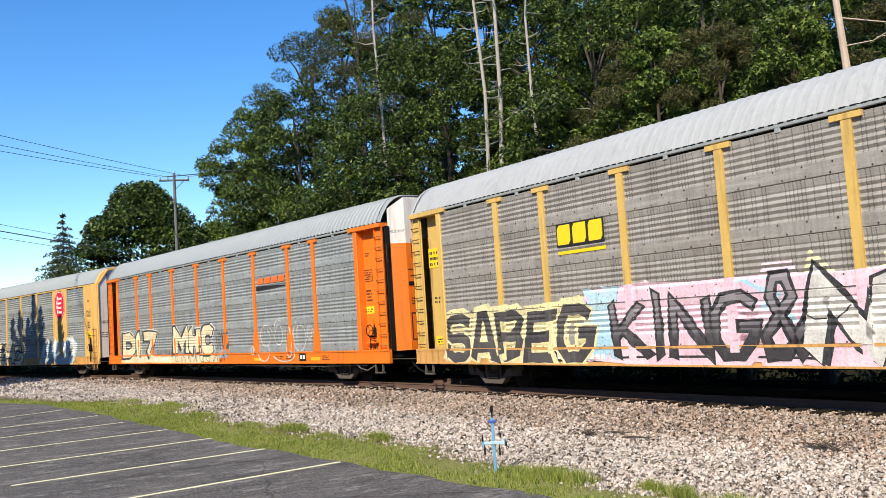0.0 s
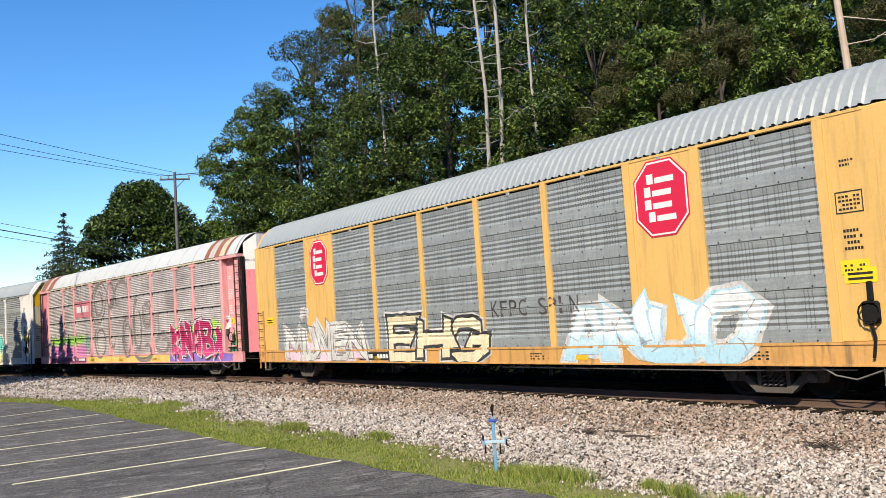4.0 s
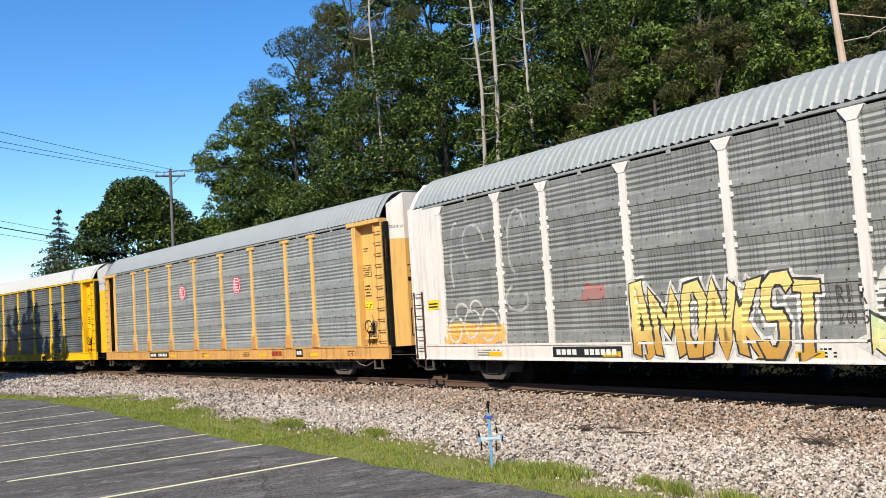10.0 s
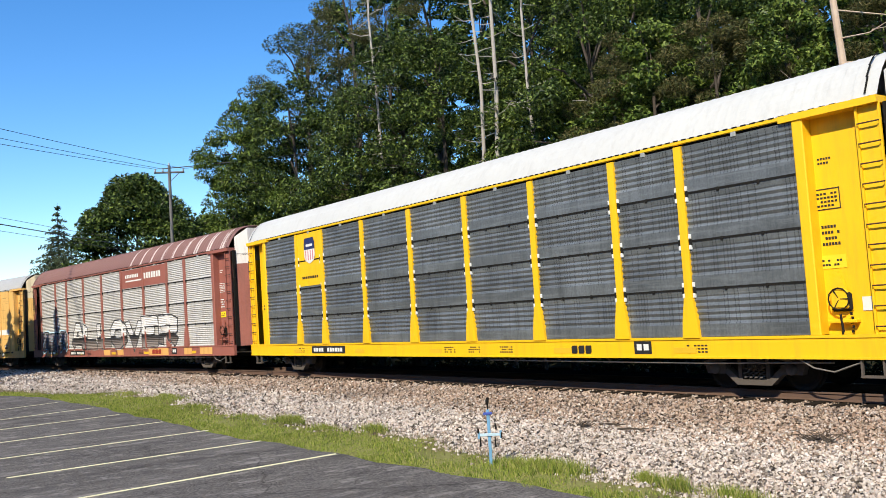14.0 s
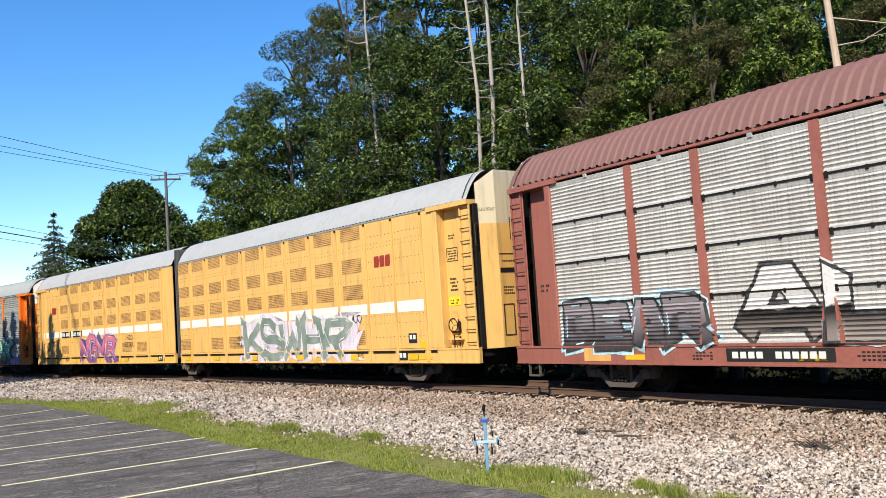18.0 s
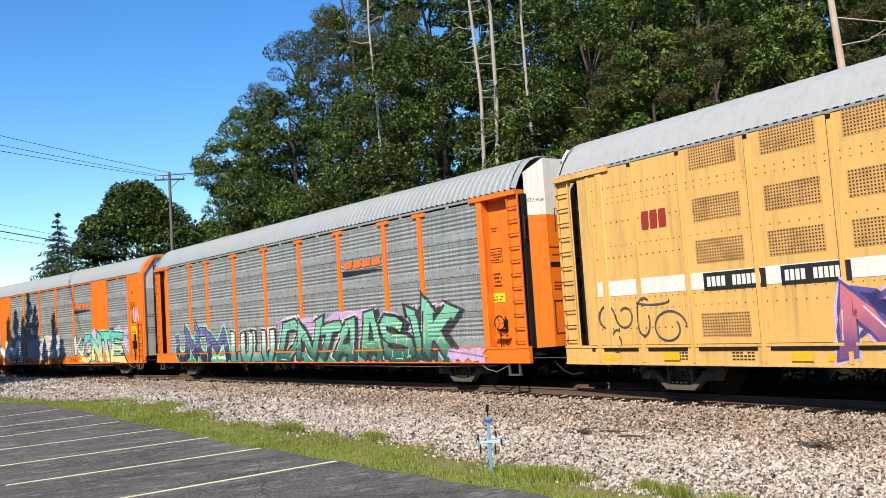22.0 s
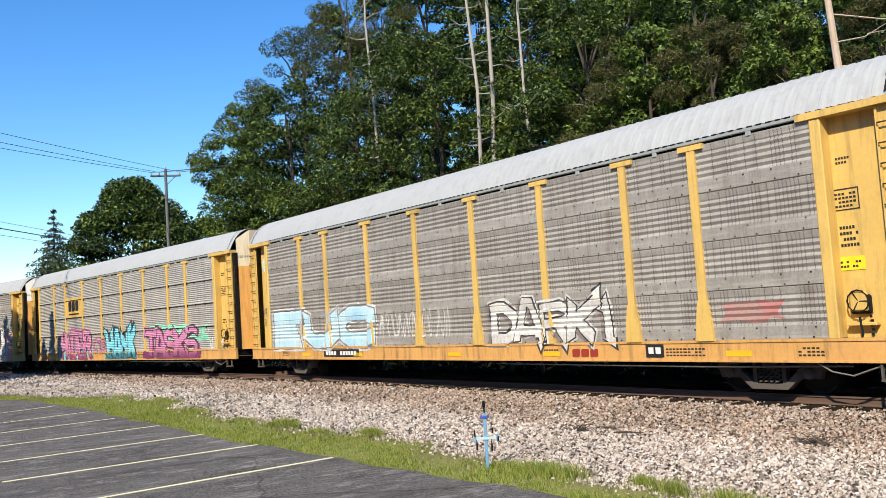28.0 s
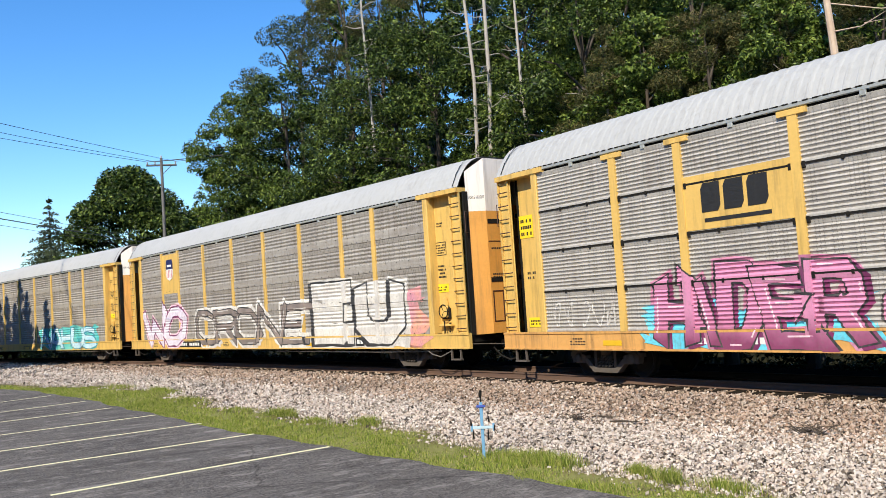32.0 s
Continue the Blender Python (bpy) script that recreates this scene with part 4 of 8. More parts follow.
F_MINTGREEN = fd("mint_over_green", (128, 190, 164), (30, 92, 80), 1.35, 0.4)
F_SAGEDARK = sp("dark_sage", (104, 124, 114), (146, 156, 148))
F_BRUISE = fd("rose_over_purple", (196, 110, 130), (120, 74, 120), 1.4, 0.3)
F_LULU = fd("pale_mint_over_teal", (206, 226, 214), (74, 140, 130), 1.3, 0.4)
F_KROSK = fd("magenta_over_rose", (176, 34, 92), (214, 66, 130), 1.5, 0.3)
F_NAVYFADE = fd("navy_over_black", (112, 108, 164), (30, 32, 54), 1.4, 0.4)
F_GREYFADE = fd("grey_over_charcoal", (142, 134, 140), (58, 54, 58), 1.6, 0.4)
F_LIMEPINK = fd("lime_over_pink", (148, 196, 82), (200, 126, 174), 1.78, 0.16, 0.3)
F_WHITEICE = fd("white_over_ice", (232, 232, 232), (176, 210, 224), 1.3, 0.3)
L_RED = painted("logo_red", rgb(206, 32, 66), 0.5, wear=0.25, streak=0.1)
L_NAVY = painted("logo_navy", rgb(36, 44, 92), 0.5, wear=0.2, streak=0.1)
L_GOLD = painted("logo_gold", rgb(246, 204, 30), 0.5, wear=0.2, streak=0.1)
L_ORANGE = painted("logo_orange", rgb(236, 110, 50), 0.5, wear=0.25, streak=0.1)
L_PINK = painted("logo_pink", rgb(200, 116, 128), 0.5, wear=0.6, streak=0.1)
L_TTX = painted("logo_dark_red", rgb(150, 52, 40), 0.5, wear=0.2, streak=0.1)
M_PERF = perforated("perforated_steel", rgb(206, 158, 92))
L_PATCH = painted("patch_tan", rgb(220, 166, 96), 0.6, wear=0.3)
M_DECAL = painted("decal_black", (0.015, 0.015, 0.016, 1), 0.6, wear=0.2, streak=0.1)
M_DECALW = painted("decal_white", (0.72, 0.71, 0.68, 1), 0.6, wear=0.2, streak=0.1)
M_TAG = painted("placard_yellow", rgb(240, 205, 40), 0.5, wear=0.2, streak=0.1)
M_REFLECT = painted("reflector_yellow", rgb(222, 178, 40), 0.4, wear=0.3, streak=0.1)

CACHE = {}
CARS = []


def cached(key, make):
    if key not in CACHE:
        CACHE[key] = make()
    return CACHE[key]


def screen_strip(w, z0, z1, material, coarse):
    """One sheet of side screen, width w: ribs run along it."""
    def make():
        m = Mesh()
        pts = strip_profile(z0, z1, coarse)
        for (y0, a), (y1, b) in zip(pts, pts[1:]):
            m.face((-w / 2, y0, a), (w / 2, y0, a), (w / 2, y1, b), (-w / 2, y1, b))
        m.face((-w / 2, -1.45, z0), (w / 2, -1.45, z0), (w / 2, -1.45, z1), (-w / 2, -1.45, z1))
        return m.data("screen_panel", material)
    return cached(("strip", round(w, 3), z0, z1, material.name, coarse), make)


def bolt_row(w):
    """Small dark bolt heads along the plain foot of a screen sheet."""
    m = Mesh()
    for z, n in ((0.045, 5), (0.235, 4)):
        for k in range(n):
            x = (k + 0.5 + (0.2 if n == 4 else 0.0)) / n * (w - 0.3) - (w - 0.3) / 2
            m.box(x - 0.014, x + 0.014, -1.506, -1.49, z - 0.014, z + 0.014)
    return m.data("bolt_line", M_BLACK)


def post_mesh(kind, z0, z1, material):
    def make():
        m = Mesh()
        y0, y1 = -1.53, -1.45
        m.prism([(-0.10, z0), (0.10, z0), (0.10, z1), (-0.10, z1)], y0, y1)
        if kind in ("T", "TF"):
            m.prism([(-0.31, z1 - 0.09), (0.31, z1 - 0.09), (0.31, z1 + 0.02), (-0.31, z1 + 0.02)], y0 - 0.012, y1)
        if kind == "Y":
            m.prism([(-0.10, z1 - 0.22), (0.10, z1 - 0.22), (0.25, z1), (0.25, z1 + 0.02), (-0.25, z1 + 0.02), (-0.25, z1)], y0 - 0.012, y1)
        if kind in ("TF", "F"):
            m.prism([(-0.22, z0), (0.22, z0), (0.19, z0 + 0.35), (0.105, z0 + 0.85), (-0.105, z0 + 0.85), (-0.19, z0 + 0.35)], y0 - 0.03, y1)
        return m.data("post", material)
    return cached(("post", kind, z0, z1, material.name), make)


def roof_mesh(x0, x1, material, pitch=0.21, rib=0.016):
    """Arched roof with ribs across it."""
    def make():
        prof = []
        for i in range(21):
            u = -1.5 * math.cos(math.pi * i / 20)
            q = abs(u) / 1.5
            z = EAVE + 0.01 + (CREST - EAVE) * (1 - q ** 3.6)
            prof.append((u, z))
        xs, hs = [], []
        x = x0
        while x < x1 - pitch:
            for d, h in ((0, 0), (0.50, 0), (0.55, rib), (0.78, rib)) if pitch < 0.8 else ((0, 0), (0.02, 0), (0.94, 0), (0.955, 0.012), (0.985, 0.012)):
                xs.append(x + d * pitch)
                hs.append(h)
            x += pitch
        xs.append(x1)
        hs.append(0)
        k = len(prof)
        v = [(x, u, z + h) for x, h in zip(xs, hs) for u, z in prof]
        f = [(i * k + j, (i + 1) * k + j, (i + 1) * k + j + 1, i * k + j + 1) for i in range(len(xs) - 1) for j in range(k - 1)]
        me = big_mesh("roof", v, f, material, 4)
        return me
    return cached(("roof", x0, x1, material.name, pitch, rib), make)


def edge_gaps(x0, x1):
    """Dark openings where the roof's ribs end over the eave."""
    def make():
        m = Mesh()
        x = x0
        while x < x1 - 0.1:
            m.box(x + 0.03, x + 0.145, -1.519, -1.50, EAVE - 0.006, EAVE + 0.022)
            x += 0.21
        return m.data("roof_edge_gap", M_BLACK)
    return (cached(("gaps", x0, x1), make),)


def cap_mesh(x0, x1, material, narrow=0.0):
    """A plain arched end piece of the roof with its end closed."""
    def make():
        m = Mesh()
        rows = []
        for x, sh in ((x0, 1.0), (x0 + (x1 - x0) * 0.6, 1.0 - narrow * 0.5), (x1, 1.0 - narrow)):
            rows.append([(x, u * sh, EAVE + 0.01 + (CREST - EAVE + 0.01) * (1 - (abs(u) / 1.5) ** 3.6) * sh) for u in (-1.5, -1.35, -1.15, -0.89, -0.3, 0.3, 0.89, 1.15, 1.35, 1.5)])
        for a, b in zip(rows, rows[1:]):
            for i in range(9):
                m.face(a[i], a[i + 1], b[i + 1], b[i])
        m.face(*(rows[-1] + [(x1, rows[-1][-1][1], EAVE - 0.16), (x1, rows[-1][0][1], EAVE - 0.16)]))
        m.face(*(rows[0] + [(x0, 1.5, 5.2), (x0, -1.5, 5.2)]))
        return m.data("roof_end", material)
    return cached(("cap", x0, x1, material.name, narrow), make)


def bogie(car, x):
    """A two-axle truck: side frames, springs, wheels, bolster."""
    def side_frame():
        m = Mesh()
        m.prism([(-1.2, 0.50), (-0.45, 0.66), (0.45, 0.66), (1.2, 0.50), (1.2, 0.60), (0.5, 0.78), (-0.5, 0.78), (-1.2, 0.60)], -0.08, 0.08)
        m.prism([(-0.72, 0.40), (-0.40, 0.12), (0.40, 0.12), (0.72, 0.40), (0.60, 0.46), (0.34, 0.23), (-0.34, 0.23), (-0.60, 0.46)], -0.09, 0.09)
        for q in (-1, 1):
            m.box(*sorted((q * 0.28, q * 0.37)), -0.07, 0.07, 0.2, 0.68)
            m.prism([(q * 0.68, 0.34), (q * 1.10, 0.34), (q * 1.16, 0.52), (q * 1.0, 0.62), (q * 0.62, 0.52)], -0.10, 0.06)
        return m.data("side_frame", M_BOGIE)

    frame_m = cached("sideframe", side_frame)
    cap_m = cached("axlecap", lambda: Mesh().lathe([(0.0, -0.12), (0.09, -0.12), (0.115, -0.09), (0.115, 0.0)], 16).data("axle_cap", M_BOGIE, True))
    spring_m = cached("spring", lambda: Mesh().tube([(0.055 * math.cos(k * 0.9), 0.055 * math.sin(k * 0.9), 0.0118 * k) for k in range(26)], 0.02, 4).data("spring", M_BOGIE))
    def wheels():
        m = Mesh()
        prof = [(0.0, 0.05), (0.11, 0.05), (0.13, 0.02), (0.30, 0.0), (0.36, 0.04), (0.42, 0.045), (0.42, -0.05), (0.45, -0.065), (0.45, -0.085), (0.36, -0.085), (0.30, -0.04), (0.12, -0.05), (0.0, -0.05)]
        m.lathe(prof, 22, at=(0, 0.72, 0))
        m.lathe([(r, -w) for r, w in prof], 22, at=(0, -0.72, 0))
        m.lathe([(0.0, -0.95), (0.08, -0.95), (0.08, 0.95), (0.0, 0.95)], 10)
        return m.data("wheelset", M_WHEEL)

    wheel_m = cached("wheelset", wheels)
    bolster_m = cached("bolster", lambda: Mesh().box(-0.2, 0.2, -1.05, 1.05, 0.44, 0.68, 0.03).data("bolster", M_BOGIE))
    base = part("bogie", bolster_m, car, "rusty steel two-axle truck", at=(x, 0, 0))
    for y in (-1.02, 1.02):
        part("side_frame", frame_m, base, at=(0, y, 0))
        for q in (-0.18, -0.06, 0.06, 0.18):
            part("spring", spring_m, base, at=(q, y + (-0.05 if y < 0 else 0.05), 0.22))
    for q in (-0.89, 0.89):
        WHEELS.append((part("wheelset", wheel_m, base, at=(q, 0, 0.42)), q, x, len(CARS)))
        part("axle_cap", cap_m, base, at=(q, -1.08, 0.45))


WHEELS = []


def ladder(car, x, y, z0, z1, w, material, along_x=True, step=0.36):
    """Two rails and bent rungs; the rungs are parts of the ladder."""
    m = Mesh()
    for q in (-w / 2, w / 2):
        if along_x:
            m.box(x + q - 0.02, x + q + 0.02, y - 0.02, y + 0.02, z0, z1)
        else:
            m.box(x - 0.02, x + 0.02, y + q - 0.02, y + q + 0.02, z0, z1)
    lad = part("ladder", m, car, material=material)
    # on orange cars the rungs' shadow is put into a darker rusty paint
    rung = cached(("rung", w, along_x, material.name), lambda: (Mesh().tube([(-w / 2, 0, 0.015), (-w / 2 + 0.03, -0.06, 0), (w / 2 - 0.03, -0.06, 0), (w / 2, 0, 0.015)], 0.014, 6) if along_x else Mesh().tube([(0, -w / 2, 0.015), (0.06, -w / 2 + 0.03, 0), (0.06, w / 2 - 0.03, 0), (0, w / 2, 0.015)], 0.014, 6)).data("rung", P_RUST_SHADE if material is P_ORANGE else P_LADDER))
    z = z0 + 0.25
    while z < z1 - 0.05:
        part("rung", rung, lad, at=(x, y, z))
        z += step


def plate(car, name, x0, x1, z0, z1, material, y=-1.536, label="", d=0.006, parent=None):
    return part(name, Mesh().box(x0, x1, y - d, y, z0, z1), parent or car, label, material=material)


def bars(car, name, x0, x1, z0, z1, n, material, y=-1.543, gap=0.35, seed=1, rows=1, parent=None, label=""):
    """Unreadable or left-out lettering: a row of small bars."""
    rng = random.Random(seed)
    m = Mesh()
    rh = (z1 - z0) / rows
    for r in range(rows):
        w = (x1 - x0) / n
        for i in range(n):
            if rows > 1 and rng.random() < 0.15:
                continue
            a = x0 + w * i
            b = z0 + rh * r
            m.box(a, a + w * (1 - gap), y - 0.003, y, b + rh * 0.12, b + rh * (0.85 if rows == 1 else 0.62))
    return tagged(part(name, m, parent or car, label, material=material), kind="stuff")


def number_board(car, x0, x1, material, board=True, z0=0.78, z1=1.04):
    """Black board on the sill with a row of white marks for the running number."""
    y = -1.512
    b = plate(car, "number_board", x0, x1, z0, z1, M_DECAL if board else material, y)
    w = x1 - x0
    bars(car, "number_lettering", x0 + w * 0.06, x0 + w * 0.38, z0 + 0.04, z1 - 0.04, 4, M_DECALW, y - 0.0075, 0.25, parent=b)
    bars(car, "number_lettering", x0 + w * 0.48, x0 + w * 0.94, z0 + 0.04, z1 - 0.04, 6, M_DECALW, y - 0.0075, 0.25, parent=b)
    return b


def coupler_gear(car, end):
    """Coupler, brake hose and hanging steps at a car's end; end is +1 or -1."""
    m = Mesh().box(end * 13.2 if end > 0 else -13.95, 13.95 if end > 0 else end * 13.2, -0.13, 0.13, 0.62, 0.86, 0.03)
    m.box(*sorted((end * 13.85, end * 14.08)), -0.2, 0.16, 0.58, 0.9, 0.05)
    part("coupler", m, car, material=M_BOGIE)
    hose = Mesh().tube([(end * 13.35, -0.55, 0.66), (end * 13.6, -0.5, 0.42), (end * 13.85, -0.4, 0.3), (end * 14.1, -0.3, 0.34)], 0.025, 6)
    part("brake_hose", hose, car, material=M_BLACK)
    for q in (12.75,):
        st = Mesh()
        x0, x1 = sorted((end * (q - 0.22), end * (q + 0.22)))
        st.box(x0, x0 + 0.035, -1.5, -1.44, 0.38, 0.78)
        st.box(x1 - 0.035, x1, -1.5, -1.44, 0.38, 0.78)
        st.box(x0, x1, -1.52, -1.40, 0.36, 0.40)
        part("step", st, car, material=M_BOGIE)
    lev = Mesh().tube([(end * 13.45, -1.4, 0.82), (end * 13.45, -0.8, 0.78), (end * 13.6, -0.3, 0.74)], 0.016, 6)
    part("uncoupling_lever", lev, car, material=M_BOGIE)


def end_recessed(car, end, c_post, c_end, c_top, gear=True):
    """Open car end: set-back wall, bracket, ladder and folding end doors with a high cap."""
    x_in = end * 11.63
    X = lambda a, b: sorted((x_in + end * a, x_in + end * b))
    span = HALF - abs(x_in)
    p = Mesh().box(*X(0, 0.22), -1.53, -1.2, SILL1, EAVE - 0.06, 0.02)
    part("corner_post", p, car, material=c_post)
    closed = end < 0 and c_post is P_PINK
    if closed:
        part("end_wall", Mesh().box(*X(0.1, span - 0.06), -1.44, -1.38, SILL1, EAVE - 0.1, 0.01), car, material=c_end)
        sign = plate(car, "placard", *X(0.55, 1.05), 1.62, 1.9, M_TAG, -1.447, "faded yellow lettered placard")
        plate(car, "placard_lettering", *X(0.62, 0.98), 1.7, 1.8, M_DECAL, -1.4535, parent=sign)
    else:
        part("end_wall", Mesh().box(*X(0.1, span - (0.3 if end > 0 else 0.67)), -1.24, -1.18, SILL1, EAVE - 0.1), car, material=c_post)
    if end < 0 and not closed:
        part("shadow_gap", Mesh().box(*X(span - 0.72, span - 0.45), -1.14, -1.08, SILL1, EAVE - 0.1), car, material=M_BLACK)
    br = Mesh().prism([(x_in - end * 0.25, EAVE - 0.13), (x_in + end * (span - 0.1), EAVE - 0.13), (x_in + end * (span - 0.1), EAVE), (x_in - end * 0.25, EAVE)], -1.56, -1.1)
    part("bracket", br, car, material=c_post)
    ladder(car, x_in + end * (span - 0.32), -1.50 if closed else -1.46, SILL1 - 0.1, EAVE - 0.12, 0.42, c_post if c_post is not P_PINK else P_LADDER)
    if not closed:
        part("ladder_plate", Mesh().box(*X(span - 0.56, span - 0.12), -1.43, -1.39, SILL1 - 0.1, EAVE - 0.13, 0.01), car, material=c_post)
    # folding doors: two leaves that lean in towards the middle
    d = Mesh()
    xa, xb = x_in + end * (span - 0.08), x_in + end * (span + 0.2)
    part("edge_strip", Mesh().box(*X(span - 0.09, span - 0.03), -1.36, -1.2, SILL1 - 0.05, EAVE - 0.12), car, material=M_BLACK)
    grip = Mesh().tube([(x_in + end * (span + 0.02), -1.3, 4.0), (x_in + end * (span + 0.06), -1.42, 4.0), (x_in + end * (span + 0.06), -1.42, 4.6), (x_in + end * (span + 0.02), -1.3, 4.6)], 0.014, 5)
    part("grab_iron", grip, car, material=P_LADDER)
    plan = [(xa, -1.22), (xb, -0.72), (xb, 0.72), (xa, 1.22)]
    arch = lambda y: EAVE - 0.03 + (CREST - EAVE) * (1 - (abs(y) / 1.5) ** 3.6)
    up = Mesh()
    for (px, py), (qx, qy) in zip(plan, plan[1:]):
        d.face((px, py, SILL1 - 0.05), (qx, qy, SILL1 - 0.05), (qx, qy, 4.62), (px, py, 4.62))
        up.face((px, py, 4.62), (qx, qy, 4.62), (qx, qy, arch(qy)), (px, py, arch(py)))
    up.face(*[(px, py, arch(py)) for px, py in plan])
    door = part("end_door", d, car, material=c_end)
    upper = part("upper_door", up, car, material=c_top)
    for z in ((2.55, 4.25) if c_end is P_AMBER else (3.2,)):
        part("door_window", Mesh().box(*sorted((xb - 0.02, xb + 0.012)), -0.69, 0.0, z, z + 0.13), door, material=M_BLACK)
    part("door_seam", Mesh().box(*sorted((xb - 0.02, xb + 0.01)), -0.70, 0.70, 3.72, 3.745), door, material=P_LADDER)
    hatch = Mesh()
    for y0, y1, z0, z1 in ((-0.66, -0.63, 1.4, 2.3), (-0.28, -0.25, 1.4, 2.3), (-0.66, -0.25, 1.4, 1.43), (-0.66, -0.25, 2.27, 2.3)):
        hatch.box(*sorted((xb - 0.01, xb + 0.012)), y0, y1, z0, z1)
    part("hatch_frame", hatch, door, material=P_LADDER)
    small = Mesh()
    for z, n in ((3.5, 7), (2.75, 6), (2.66, 5), (2.57, 6)):
        for q in range(n):
            small.box(*sorted((xb - 0.01, xb + 0.004)), -0.6 + 0.07 * q, -0.555 + 0.07 * q, z, z + 0.05)
    tagged(part("door_lettering", small, door, material=M_DECAL), kind="stuff")
    # height warning along the upper door
    if end > 0 and c_top in (P_WHITE, P_CREAM, R_WHITE):
        words, way = Mesh(), Vector((xb - xa, 0.5, 0)).normalized()
        at = Vector((xa, -1.22, 4.98)) + way * 0.02 + Vector((way.y, -way.x, 0)) * 0.006
        for ch in "EXCESS HEIGHT":
            if ch != " ":
                p, g = glyph(ch, 0.0)
                for h in g:
                    words.face(*[at + way * (p[q][0] * 0.062) + Vector((0, 0, p[q][1] * 0.13)) for q in h])
            at += way * (0.044 if ch not in "I " else 0.024)
        tagged(part("painted_word", words, upper, material=M_DECAL), kind="stuff")
    seam = Mesh()
    for k in range(8):
        y0, y1 = -1.5 + 0.17 * k, -1.5 + 0.17 * (k + 1)
        zz = lambda y: EAVE + 0.062 + (CREST - EAVE) * (1 - (min(1.5, abs(y)) / 1.5) ** 3.6)
        sx = x_in + end * (span - 0.32 - 0.05 * math.sin(k * 0.4))
        seam.face((sx - 0.02, y0, zz(y0)), (sx + 0.02, y0, zz(y0)), (sx + 0.02, y1, zz(y1)), (sx - 0.02, y1, zz(y1)))
    part("roof_seam", seam, car, material=M_BLACK)
    if gear:
        hb = Mesh().box(*X(0.35, 0.75), -1.34, -1.24, 1.55, 1.9, 0.04)
        hb.tube([(x_in + end * 0.55, -1.38, 1.5), (x_in + end * 0.6, -1.42, 1.2), (x_in + end * 0.5, -1.4, 0.8), (x_in - end * 0.4, -1.2, 0.62)], 0.022, 6)
        hb.tube([(x_in + end * 0.55 + 0.2 * math.cos(k * 0.5236), -1.40, 1.78 + 0.2 * math.sin(k * 0.5236)) for k in range(13)], 0.016, 5)
        for k in range(3):
            hb.tube([(x_in + end * 0.55, -1.38, 1.78), (x_in + end * 0.55 + 0.2 * math.cos(k * 2.09), -1.40, 1.78 + 0.2 * math.sin(k * 2.09))], 0.012, 4)
        for k in range(7):
            hb.box(*sorted((x_in + end * (0.72 + 0.02 * (k % 2)), x_in + end * (0.75 + 0.02 * (k % 2)))), -1.36, -1.32, 1.0 + 0.08 * k, 1.05 + 0.08 * k)
        brake = part("hand_brake", hb, car, material=M_BLACK)
        box = Mesh().box(*X(0.38, 0.72), -1.39, -1.33, 1.60, 1.95, 0.04)
        box.prism([(x_in + end * 0.42, 1.95), (x_in + end * 0.68, 1.95), (x_in + end * 0.60, 2.2), (x_in + end * 0.5, 2.2)], -1.36, -1.28)
        box.box(*X(0.3, 0.85), -1.4, -1.24, 1.34, 1.40, 0.01)
        part("gear_housing", box, brake, material=c_post)


def end_arch(y, drop=0.0):
    """Height of the closed end under the roof's arch, with cut corners."""
    q = min(1.0, max(0.0, (abs(y) - 0.82) / 0.6))
    return CREST - 0.10 - drop - (CREST - EAVE - 0.10) * q


